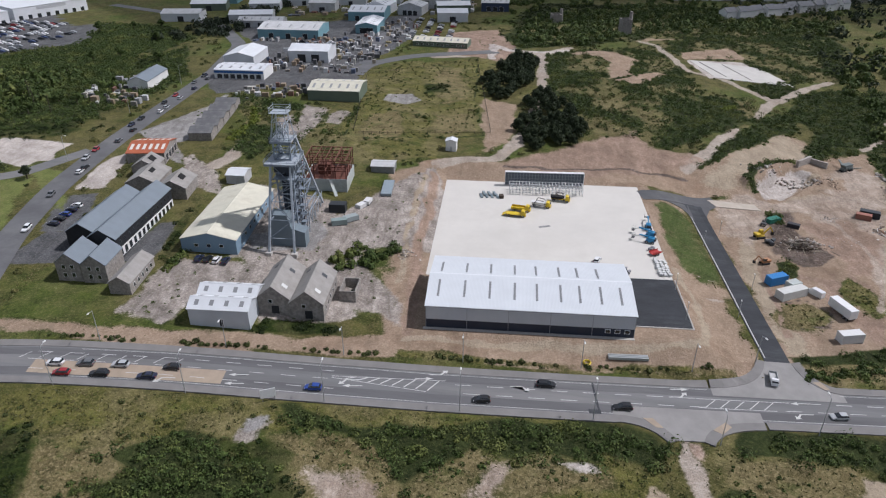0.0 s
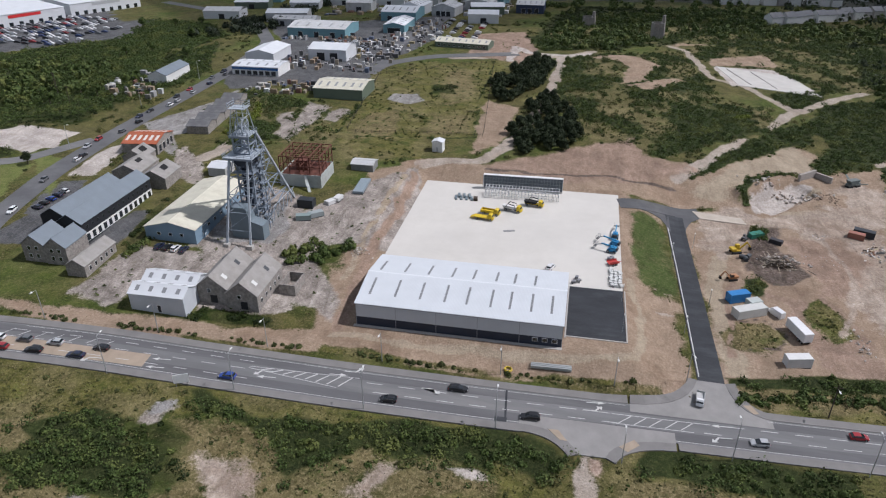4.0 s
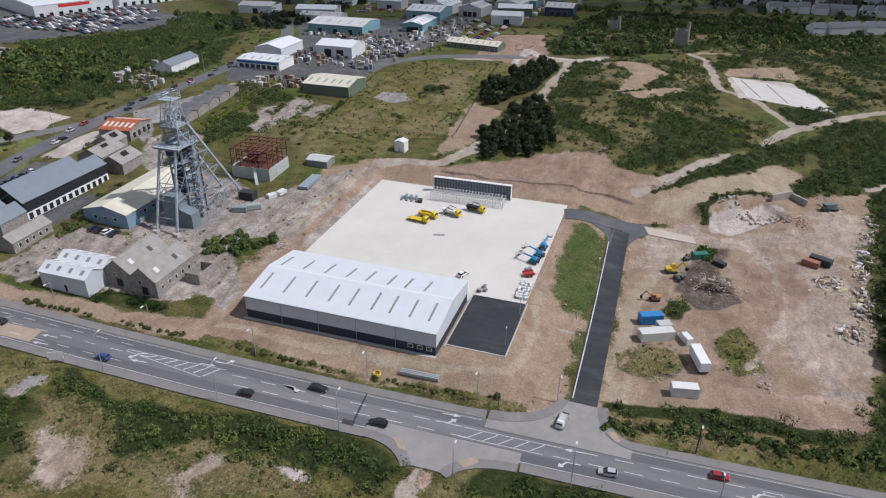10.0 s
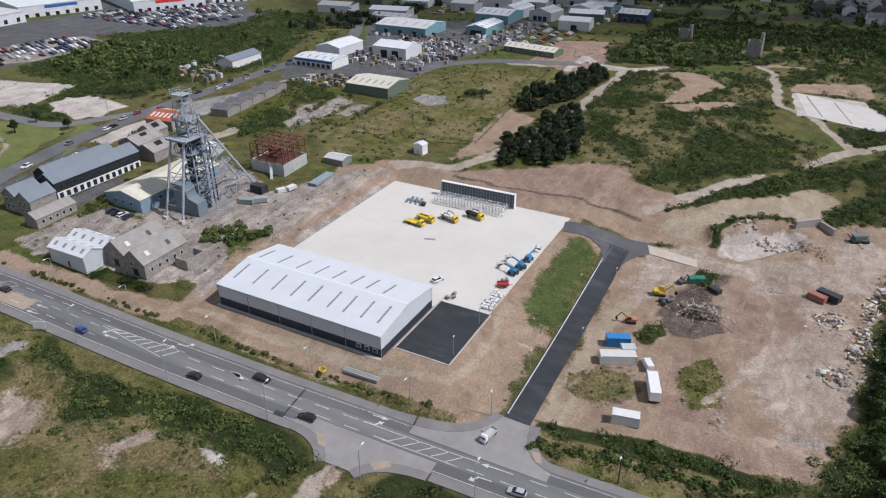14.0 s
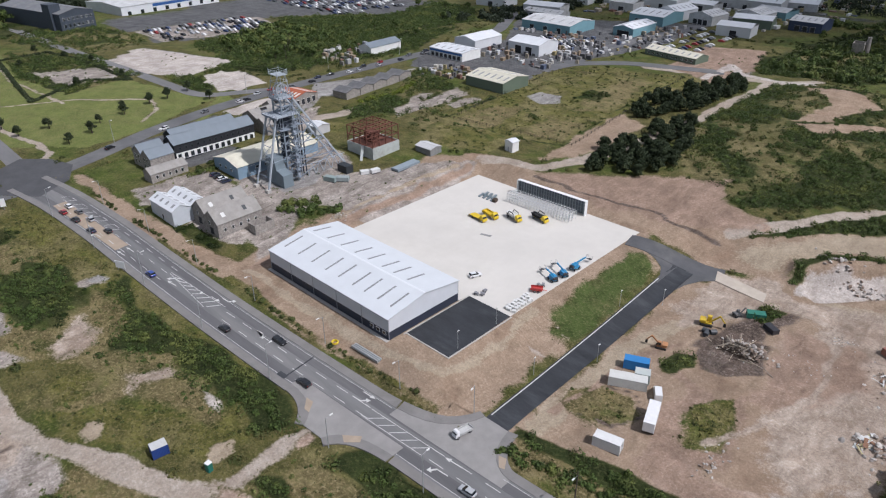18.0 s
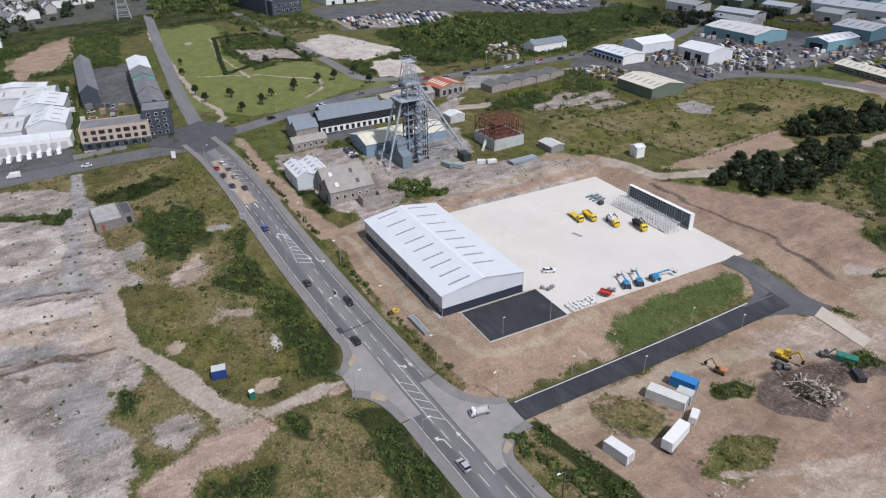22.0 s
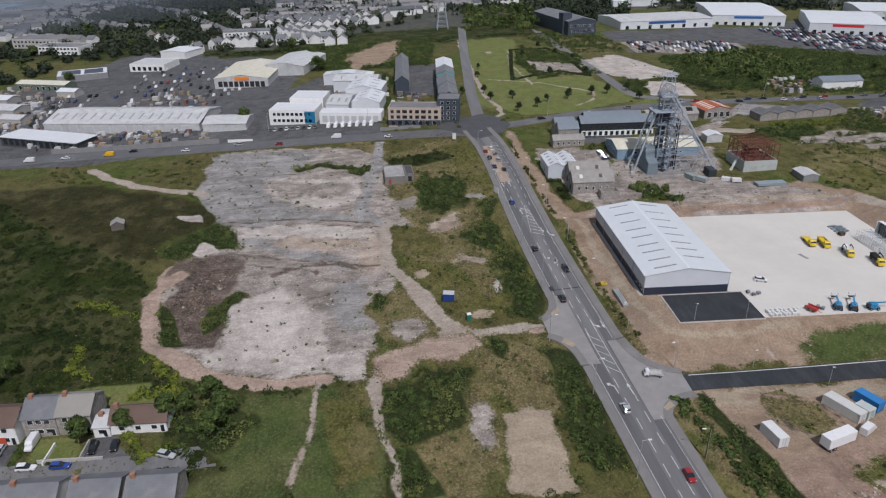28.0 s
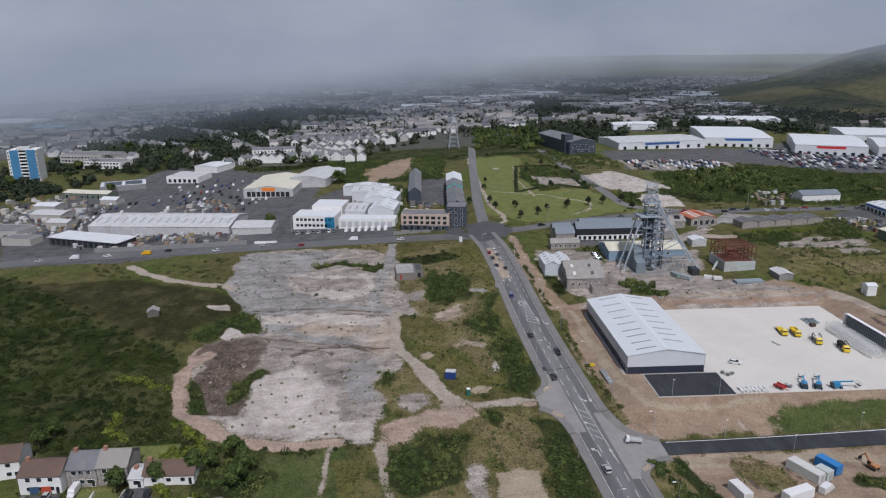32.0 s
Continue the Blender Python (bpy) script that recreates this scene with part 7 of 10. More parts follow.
street(-650, -300, -760, -420, 12, (1, 3, 2), 2)
street(-560, -330, -660, -480, 12, (1, 3, 2), 2)
street(-500, -360, -560, -500, 10, (1, 0), 2)
street(-760, -20, -900, -60, 9, (1, 3), 2)
street(-620, 20, -760, 70, 10, (1, 3), 2)
street(-640, 90, -780, 150, 10, (1, 0), 2)
street(-180, 520, -380, 560, 14, (1, 0), 3)
street(-40, 560, 200, 600, 14, (0, 1), 3)
street(60, 520, 260, 560, 10, (0, 1), 3)


def far_town():
    """The rest of the town, too far off to tell one house from the next: walls and roofs in one mesh each."""
    rng = np.random.default_rng(21)
    walls, roofs, wf, rf = [], [], [], []
    for (x0, x1), (y0, y1), turn in (((-1750, -505), (-760, 60), 0.32), ((-1900, -600), (60, 900), -0.12), ((-640, 420), (450, 900), 0.05)):
        for x in np.arange(x0, x1, 19.0):
            y = y0 + rng.uniform(0, 20)
            while y < y1:
                L, W = rng.choice([9.0, 9.0, 18.0, 27.0]), rng.uniform(7.5, 9)
                y += L + rng.choice([1.0, 1.5, 5.0, 12.0])
                crowd = math.sin(x * 0.011 + math.sin(y * 0.013) * 1.5) + math.sin(y * 0.012 + x * 0.004)
                if crowd + rng.uniform(-0.6, 0.6) < -0.25:
                    continue
                e, r = rng.uniform(4.6, 6), rng.uniform(2.4, 3.2)
                c, s = math.cos(turn + 1.57), math.sin(turn + 1.57)
                mx, my = (x0 + x1) / 2, (y0 + y1) / 2
                px = mx + (x - mx) * s + (y - my) * c + rng.normal(0, 1.2)
                py = my - (x - mx) * c + (y - my) * s + rng.normal(0, 1.2)
                if px > -470 and py < 440 or (px > -560 and -260 < py < -90) or (-520 < px and py < 440):
                    continue
                if far_hill(px, py) > 6:
                    continue
                z = float(height(px, py))
                tr = lambda u, v, w: (px + c * u - s * v, py + s * u + c * v, z + w)
                k = len(walls)
                walls += [tr(u, v, w) for w in (-3, e) for u, v in ((-L / 2, -W / 2), (L / 2, -W / 2), (L / 2, W / 2), (-L / 2, W / 2))] + [tr(-L / 2, 0, e + r), tr(L / 2, 0, e + r)]
                wf += [[k + i for i in q] for q in ((0, 1, 5, 4), (1, 2, 6, 9, 5), (2, 3, 7, 6), (3, 0, 4, 8, 7))]
                k = len(roofs)
                roofs += [tr(-L / 2 - .3, -W / 2 - .3, e - .1), tr(L / 2 + .3, -W / 2 - .3, e - .1), tr(L / 2 + .3, 0, e + r + .1), tr(-L / 2 - .3, 0, e + r + .1), tr(L / 2 + .3, W / 2 + .3, e - .1), tr(-L / 2 - .3, W / 2 + .3, e - .1)]
                rf += [[k, k + 1, k + 2, k + 3], [k + 3, k + 2, k + 4, k + 5]]
    ob = thing("far_houses", label="white and grey houses with slate roofs crowding the far town", category="houses", kind="stuff")
    n = Nodes("far_house_walls")
    geo = n.t.nodes.new("ShaderNodeNewGeometry")
    wall = n.done(n.ramp(geo.outputs["Random Per Island"], 0.36, 0.5, (0.14, 0.132, 0.12), (0.68, 0.67, 0.65)), 0.85)
    n = Nodes("far_house_roofs")
    geo = n.t.nodes.new("ShaderNodeNewGeometry")
    tile = n.done(n.ramp(geo.outputs["Random Per Island"], 0.2, 0.9, (0.085, 0.09, 0.1), (0.25, 0.235, 0.225)), 0.75)
    for nm, vs, fs, mt in (("walls", walls, wf, wall), ("roofs", roofs, rf, tile)):
        me = bpy.data.meshes.new(nm)
        me.from_pydata(vs, [], fs)
        me.materials.append(mt)
        o = new(nm, me)
        o.parent = ob


far_town()


def cloud_and_haze_bank():
    """Low cloud lying on the land beyond the town: a few veils, one behind the other, that thicken upwards; their faint
    even glow paints distance haze.
    """
    n = Nodes("cloud_and_haze")
    n.t.nodes.remove(n.bsdf)
    out = n.t.nodes["Material Output"]
    xyz = n.t.nodes.new("ShaderNodeSeparateXYZ")
    n.t.links.new(n.co.outputs["Object"], xyz.inputs[0])
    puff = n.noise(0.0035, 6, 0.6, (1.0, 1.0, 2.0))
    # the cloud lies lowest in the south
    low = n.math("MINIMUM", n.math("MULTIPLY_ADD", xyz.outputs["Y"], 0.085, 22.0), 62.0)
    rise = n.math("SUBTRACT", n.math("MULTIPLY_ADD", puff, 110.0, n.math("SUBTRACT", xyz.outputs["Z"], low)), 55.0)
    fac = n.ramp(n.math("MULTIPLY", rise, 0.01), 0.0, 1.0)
    # the opacity floor lays an even bluish glow over the town as haze
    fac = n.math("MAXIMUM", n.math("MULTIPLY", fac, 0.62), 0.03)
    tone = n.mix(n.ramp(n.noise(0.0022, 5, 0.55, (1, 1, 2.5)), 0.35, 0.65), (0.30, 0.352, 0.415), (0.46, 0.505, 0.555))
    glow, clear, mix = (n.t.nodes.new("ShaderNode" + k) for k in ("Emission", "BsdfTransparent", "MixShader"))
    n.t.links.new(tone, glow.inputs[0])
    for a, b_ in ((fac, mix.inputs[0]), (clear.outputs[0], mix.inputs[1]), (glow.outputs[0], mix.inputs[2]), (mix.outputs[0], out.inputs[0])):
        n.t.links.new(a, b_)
    ob = thing("backdrop", label="low grey cloud and painted blue haze hiding the far country", category="cloud", kind="structure")
    # the two nearest veils are added for haze, in front of the cloud
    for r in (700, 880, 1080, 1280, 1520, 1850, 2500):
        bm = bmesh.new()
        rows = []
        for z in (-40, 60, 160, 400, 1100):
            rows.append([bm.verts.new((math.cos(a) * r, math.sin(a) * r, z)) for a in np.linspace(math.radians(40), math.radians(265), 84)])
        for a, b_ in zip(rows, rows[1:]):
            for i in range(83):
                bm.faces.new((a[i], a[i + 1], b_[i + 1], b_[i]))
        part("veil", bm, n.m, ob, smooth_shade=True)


cloud_and_haze_bank()

b = building("park_end_block", "dark charcoal block with a small tower beyond the park", "office block", -440, 46, 70, 24, 10.5, 2.5, "X", CHARCOAL, SLATE, 12)
windows(b, "E", 70, 24, 7, 1.6, 2.0, 4.0)
windows(b, "E", 70, 24, 7, 1.6, 6.0, 8.0)
part("tower", box(20, 28, -13.5, -6, 0, 16), CHARCOAL, b)
b = building("white_flats", "long white three-storey block of flats", "flats", -492, -224, 11, 40, 6.4, 1.6, "Y", WHITE, SLATE, 6)
for fl in (1.0, 3.6):
    windows(b, "E", 11, 40, 12, 1.3, fl, fl + 1.4)
b = building("white_store", "white flat-roofed store beside the car park", "store", -376, -270, 24, 26, 5.0, 0, "Y", WHITE, PALE_SHEET, -10)
windows(b, "E", 24, 26, 6, 2.4, 0.4, 3.2)
b = building("green_store", "low store with a pale green roof", "store", -324, -325, 12, 36, 4.0, 1.2, "Y", GREEN_WALL, CREAM_ROOF, -14)
windows(b, "E", 12, 36, 8, 2.0, 0.4, 2.8)
b = building("office_block", "grey flat-roofed office block among trees", "office block", -500, -402, 24, 44, 8.0, 0, "Y", GREY_RENDER, FLAT_ROOF, -12)
windows(b, "E", 24, 44, 12, 2.0, 1.2, 2.8)
windows(b, "E", 24, 44, 12, 2.0, 4.6, 6.2)
b = building("office_block", "white two-storey office block among trees", "office block", -462, -370, 20, 40, 6.5, 0, "Y", WHITE, FLAT_ROOF, -12)
windows(b, "E", 20, 40, 12, 2.0, 1.0, 2.6)
windows(b, "E", 20, 40, 12, 2.0, 4.0, 5.6)
building("far_store", "pale store beside the far field", "store", -850, -650, 60, 70, 8, 2, "Y", WHITE, WHITE_SHEET, -20)
building("far_store", "blue-clad sheds beside the far field", "store", -770, -565, 40, 50, 7, 2, "Y", TEAL_WALL, TEAL_WALL, -20)


def stacks(name, label, pts, n, seed, size=(0.8, 3.2)):
    """Stacked goods, pallets, skips and plant that crowd the trade yards."""
    rng = np.random.default_rng(seed)
    P = np.array(pts, float)
    x, y = rng.uniform(P[:, 0].min(), P[:, 0].max(), n * 8), rng.uniform(P[:, 1].min(), P[:, 1].max(), n * 8)
    k = np.flatnonzero(inside(x, y, pts))[:n]
    turn = rng.uniform(-0.2, 0.2)
    bm = bmesh.new()
    for px, py in zip(x[k], y[k]):
        a, b_, h = rng.uniform(*size), rng.uniform(size[0], size[1] * 0.7), rng.uniform(0.7, 2.6)
        px, py = round(px / 3.4) * 3.4 + rng.normal(0, 0.3), round(py / 4.2) * 4.2 + rng.normal(0, 0.4)
        add_box(bm, -a / 2, a / 2, -b_ / 2, b_ / 2, -0.3, h, at(px, py, math.degrees(turn) + rng.choice([0, 90])))
    tagged(part(name, bm, STACK), label, "stacked goods", kind="stuff")


def many_colours(name, shades, rough):
    n = Nodes(name)
    geo = n.t.nodes.new("ShaderNodeNewGeometry")
    r = n.t.nodes.new("ShaderNodeValToRGB")
    r.color_ramp.interpolation = "CONSTANT"
    e = r.color_ramp.elements
    e[0].position, e[0].color = 0, (*shades[0], 1)
    e[1].position, e[1].color = 1 / len(shades), (*shades[1], 1)
    for k, c in enumerate(shades[2:], 2):
        e.new(k / len(shades)).color = (*c, 1)
    n.t.links.new(geo.outputs["Random Per Island"], r.inputs[0])
    return n.done(r.outputs[0], rough)


STACK = many_colours("stacked_goods", ((0.42, 0.40, 0.36), (0.25, 0.19, 0.13), (0.55, 0.55, 0.54), (0.07, 0.07, 0.075), (0.3, 0.3, 0.3), (0.09, 0.11, 0.16), (0.30, 0.26, 0.2), (0.5, 0.5, 0.5), (0.12, 0.12, 0.12), (0.16, 0.15, 0.14), (0.2, 0.19, 0.17), (0.17, 0.09, 0.07), (0.30, 0.25, 0.13), (0.1, 0.1, 0.105)), 0.6)
stacks("yard_goods", "stacked timber, blocks and pallets in a builders' yard", [(-176, 175), (-122, 180), (-118, 225), (-140, 250), (-176, 235)], 170, 1)
stacks("yard_goods", "pallets, plant and goods on the trading estate", [(-204, 253), (-146, 274), (-142, 313), (-115, 331), (-106, 279), (-116, 230), (-160, 240)], 150, 2)
stacks("yard_goods", "blue skips and plant beside the green shed", [(-172, 130), (-140, 136), (-140, 156), (-168, 150)], 46, 3)
stacks("yard_goods", "parked vehicles and scrap in a roadside yard", [(-240, 125), (-232, 160), (-206, 122), (-210, 106)], 50, 4)
stacks("yard_goods", "builders' materials stacked in the western yard", [(-247, -350), (-320, -352), (-300, -300), (-238, -284), (-200, -300), (-196, -325)], 120, 5)
stacks("yard_goods", "pallets, machines and trailers beside the long hall", [(-205, -276), (-184, -276), (-184, -186), (-198, -186)], 70, 16, (1.0, 4.0))
stacks("yard_goods", "parked vans, skips and plant in the western yards", [(-330, -385), (-240, -370), (-196, -312), (-236, -287), (-318, -326)], 170, 17, (1.2, 5.0))
stacks("yard_goods", "goods and cages behind the stores", [(-290, -240), (-252, -260), (-248, -200), (-284, -204)], 50, 18, (1.0, 4.0))
stacks("yard_goods", "timber and blocks stacked before the long hall", [(-206, -276), (-206, -200), (-196, -198), (-196, -276)], 60, 6)
stacks("yard_goods", "goods and bins behind the van workshop", [(-300, -140), (-232, -134), (-236, -100), (-300, -98)], 60, 7)
stacks("yard_goods", "plant and stores on the northern estate", [(-210, 330), (-50, 350), (-40, 520), (-260, 520)], 300, 8, (1.5, 6))
stacks("yard_goods", "cars and bins behind the flats", [(-205, -82), (-245, -78), (-245, -96), (-205, -96)], 26, 9, (1.6, 4))
for k in range(26):
    rr = random.Random(100 + k)
    cx, cy = -270 + 44 * (k % 7) + rr.uniform(-8, 8), 322 + 42 * (k // 7) + rr.uniform(-8, 8)
    if k in (2, 3, 10, 16) or cx > -62:
        continue
    wl = (WHITE_SHEET, PALE_SHEET, TEAL_WALL, GREEN_WALL)[k % 4]
    o = thing("trading_unit", at(cx, cy, rr.uniform(-8, 12)), ("white", "grey", "teal", "green")[k % 4] + " sheet-clad unit on the far estate", "industrial unit", "far estate units")
    L, W, e = rr.uniform(18, 30), rr.uniform(14, 20), rr.uniform(4.5, 6.5)
    part("wall", box(-L / 2, L / 2, -W / 2, W / 2, -3, e), wl, o)
    part("roof", prism([(-W / 2 - .3, e), (0, e + 1.8), (W / 2 + .3, e), (W / 2 + .3, e + .15), (0, e + 1.98), (-W / 2 - .3, e + .15)], -L / 2 - .3, L / 2 + .3), (WHITE_SHEET, PALE_SHEET)[k % 3 == 0], o)
    part("door", box(-2, 2, -W / 2 - .06, -W / 2, 0, 3.6), DARK_CLAD, o)
for cx, cy, L, W, e, rf, lb in ((-262, -322, 14, 22, 4.0, PALE_SHEET, "low grey store in the western yard"), (-284, -334, 12, 16, 4.5, WHITE_SHEET, "white-roofed store in the western yard"), (-240, -306, 10, 14, 3.6, PALE_SHEET, "small grey yard store"),
                                (-226, -330, 16, 24, 4.2, FLAT_ROOF, "dark flat-roofed yard building"), (-206, -312, 10, 18, 3.8, FLAT_ROOF, "dark roadside yard building"), (-300, -300, 10, 12, 3.5, WHITE_SHEET, "small white yard store")):
    building("yard_store", lb, "store", cx, cy, L, W, e, 1.2 if rf is not FLAT_ROOF else 0, "Y", GREY_RENDER, rf, -12, group="western yard stores")


# ---- vehicles ----
TYRE = plain("tyre_rubber", (0.018, 0.018, 0.018), 0.9)
RIM = plain("grey_rim", (0.3, 0.3, 0.31), 0.4, 0.6)
CARGLASS = glass("car_glass", (0.012, 0.015, 0.018))
HEADLIGHT = glass("headlight_lens", (0.5, 0.5, 0.5))
TAILLIGHT = plain("tail_lens", (0.25, 0.01, 0.01), 0.3)


def shell(sections):
    """A skin over cross-sections (x, half width low, half width high, z low, z high)."""
    bm = bmesh.new()
    rings = []
    for x, wl, wh, z0, z1 in sections:
        m = z0 + (z1 - z0) * 0.55
        rings.append([bm.verts.new(v) for v in ((x, -wl * .94, z0), (x, wl * .94, z0), (x, wl, m), (x, wh * .96, z1 - .02), (x, wh * .8, z1), (x, -wh * .8, z1), (x, -wh * .96, z1 - .02), (x, -wl, m))])
    for a, b in zip(rings, rings[1:]):
        for i in range(8):
            j = (i + 1) % 8
            bm.faces.new((a[i], a[j], b[j], b[i]))
    bm.faces.new(rings[0]), bm.faces.new(rings[-1][::-1])
    bmesh.ops.recalc_face_normals(bm, faces=bm.faces[:])
    return bm


def wheel(ob, x, y, r=0.32, w=0.2, rimmed=True):
    t = part("wheel", tube((x, y - w / 2, r), (x, y + w / 2, r), r, None, 14), TYRE, ob)
    if not rimmed:
        return
    s = 1 if y > 0 else -1
    part("rim", tube((x, y + s * w * 0.45, r), (x, y + s * (w * 0.5 + 0.015), r), r * 0.6, None, 10), RIM, t)


def car(m, colour, label, kind="hatch", group="cars on the road"):
    n = "%d_%d_%d" % tuple(int(c * 255) for c in colour)
    if "car_paint_" + n not in MATS:
        nd = Nodes("car_paint_" + n)
        nd.bsdf.inputs["Coat Weight"].default_value = 0.6
        MATS["car_paint_" + n] = nd.done(nd.mix(nd.noise(2, 2), tuple(c * 0.9 for c in colour), colour), 0.35, 0.1)
    paint_m = MATS["car_paint_" + n]
    m = m @ Matrix.Diagonal((0.92, 0.92, 0.92, 1))
    ob = thing("car" if kind != "van" else "van", m, label, "car" if kind != "van" else "van", group)
    if kind == "van":
        part("body", shell([(-2.6, .9, .86, .35, 2.2), (-2.5, .95, .9, .3, 2.3), (0.9, .95, .9, .3, 2.3), (1.6, .95, .84, .3, 1.75), (1.75, .95, .85, .3, 1.15), (2.5, .9, .8, .3, .95), (2.6, .85, .75, .4, .8)]), paint_m, ob)
        part("windscreen", shell([(0.95, .78, .76, 1.35, 2.24), (1.62, .8, .78, 1.2, 1.72)]), CARGLASS, ob)
        r, ax = 0.34, 1.6
    else:
        h = {"hatch": 1.45, "suv": 1.68, "saloon": 1.42, "estate": 1.48}[kind]
        L = {"hatch": 2.05, "suv": 2.3, "saloon": 2.3, "estate": 2.35}[kind]
        part("body", shell([(-L, .78, .7, .4, .8), (-L + .12, .86, .8, .28, .92), (-L + .6, .88, .84, .25, .95), (0.5, .89, .85, .25, .93), (1.1, .88, .84, .25, .9), (L - .35, .86, .76, .27, .76), (L, .74, .62, .36, .62)]), paint_m, ob)
        back = -L + (.18 if kind in ("hatch", "estate", "suv") else .7)
        part("glasshouse", shell([(back, .78, .66, .85, 1.0), (back + .42, .8, .66, .85, h - .06), (0.15, .82, .68, .85, h - .05), (1.05, .8, .7, .82, .93)]), CARGLASS, ob)
        part("roof", shell([(back + .36, .64, .58, h - .1, h - .03), (-.5, .67, .6, h - .1, h), (.12, .66, .58, h - .1, h - .03)]), paint_m, ob)
        for s in (-1, 1):
            part("headlight", box(L - .22, L - .06, s * .62 - .14, s * .62 + .14, .56, .7), HEADLIGHT, ob)
            part("tail_light", box(-L - .01, -L + .14, s * .66 - .1, s * .66 + .1, .66, .86), TAILLIGHT, ob)
        r, ax = 0.31, L * 0.62
    for x in (-ax, ax):
        for y in (-.8, .8):
            wheel(ob, x, y, r, 0.2, m.translation.x > -150)
    return ob


def on_road(line, x, y, back=False, lift=0.17):
    """The pose of a car at a place on a road, along the nearest stretch of its line."""
    best = min(zip(line, line[1:]), key=lambda s: line_gap(np.array([x]), np.array([y]), list(s), False)[0])
    (ax, ay), (bx, by) = best
    return at(x, y, math.degrees(math.atan2(by - ay, bx - ax)) + (180 if back else 0), lift)


BLACK, SILVER, WHITEP, BLUE, RED, GREYP, NAVY = (0.012, 0.012, 0.014), (0.42, 0.43, 0.44), (0.72, 0.72, 0.72), (0.02, 0.06, 0.28), (0.30, 0.015, 0.02), (0.12, 0.125, 0.13), (0.015, 0.02, 0.05)
for s, o, c, lb, k, bk in ((-50, -3.0, BLACK, "black hatchback driving on the main road", "hatch", True), (-36, 3.0, BLACK, "black estate car driving on the main road", "estate", False), (-86, -3.0, BLUE, "blue hatchback driving on the main road", "hatch", True),
                          (-19.9, -2.9, BLACK, "black car passing the junction", "suv", True), (27, -2.6, SILVER, "silver hatchback driving on the main road", "hatch", True), (48, 2.6, RED, "dark red hatchback driving on the main road", "hatch", False),
                          (64, -2.8, BLACK, "black saloon car on the main road", "saloon", True),
                          (-117.8, -0.3, BLACK, "black car queuing at the lights", "hatch", True), (-121.8, -3.6, NAVY, "navy car queuing at the lights", "saloon", True), (-129, -0.4, SILVER, "silver car queuing at the lights", "hatch", True),
                          (-132, -3.6, BLACK, "black car waiting at the lights", "suv", True), (-136.5, -0.5, GREYP, "grey car waiting at the lights", "hatch", True), (-143, -0.8, WHITEP, "white car first at the lights", "hatch", True), (-140, -3.8, RED, "red car waiting at the lights", "hatch", True)):
    x, y = on_main(s, o)
    car(on_road(MAIN, x, y, bk), c, lb, k)
for x, y, c, lb, k, bk in ((-180.5, -24, BLACK, "black car on the northern road", "suv", False), (-184, 0, WHITEP, "white car on the northern road", "estate", True), (-190, 22, GREYP, "dark grey car on the northern road", "hatch", True), (-190.6, 40, WHITEP, "white car heading up the northern road", "hatch", False),
                           (-196, 60, RED, "red car on the northern road", "hatch", True), (-192.8, 82, BLACK, "black car in traffic", "hatch", False), (-196.4, 96, BLACK, "black car in a line of traffic", "saloon", True), (-192.9, 112, SILVER, "silver car in traffic", "hatch", False),
                           (-197, 130, RED, "red car in a line of traffic", "hatch", True), (-193.2, 142, NAVY, "navy car in traffic", "hatch", False), (-197.4, 152, GREYP, "grey car in a line of traffic", "hatch", True), (-197.8, 165, BLACK, "black car nearing the estate", "suv", True)):
    car(on_road(NORTH, x, y, bk, 0.12), c, lb, k, "cars on the northern road")
for x, y, c, lb, k in ((-184, -100, WHITEP, "white car on the western road", "hatch"), (-188, -125, WHITEP, "white van on the western road", "van"), (-184.5, -152, RED, "red car on the western road", "hatch"), (-189, -172, SILVER, "silver car on the western road", "hatch"), (-185, -196, WHITEP, "white car in traffic", "hatch"),
                       (-188, -222, BLACK, "black car in traffic", "hatch"), (-182, -232, (0.72, 0.40, 0.01), "yellow van on the western road", "van"), (-179, -252, WHITEP, "white car near the showroom", "estate"), (-176, -268, WHITEP, "white van near the showroom", "van"), (-175, -285, SILVER, "silver car at the lights", "hatch")):
    lane = -2.0 if x < -185 else 1.8
    xw = float(np.interp(-y, [62, 90, 132, 184, 244, 282, 322], [-169, -172, -173.5, -173.5, -175, -172, -162]))
    car(on_road(WEST, xw + lane, y, False, 0.14), c, lb, k, "cars on the western road")
# queue on the hill road
for k, (f, side) in enumerate(((44, 1), (52, -1), (70, 1), (88, -1), (106, 1), (118, -1), (126, 1), (160, 1), (166, -1))):
    x = float(np.interp(f, [-5, 28, 72, 125, 172], [-186, -192, -194.5, -195, -196]))
    car(on_road(NORTH, x + side * 1.9, f, side < 0, 0.12), (BLACK, SILVER, GREYP, NAVY, WHITEP)[k % 5], ("black", "silver", "grey", "navy", "white")[k % 5] + " car in a queue on the northern road", "hatch", "cars on the northern road")
for i, c in enumerate((NAVY, BLACK, BLUE, NAVY, WHITEP)):
    car(at(-178.4 + i * 0.1, 4.0 + i * 3.0, 170), c, "car parked in a bay by the old works", "hatch", "cars parked by the works")
for i, (c, lb) in enumerate(((NAVY, "navy car parked by the cream shed"), (BLACK, "black car parked by the cream shed"), (WHITEP, "white car parked by the cream shed"), (NAVY, "dark blue car parked by the cream shed"))):
    car(at(-129.4 + i * 2.5, -8.4, 86), c, lb, "hatch", "cars parked by the shed")
car(at(-19.6, 8.6, 68), WHITEP, "white van parked on the concrete yard", "hatch", "cars in the yard").location.z = 0.02
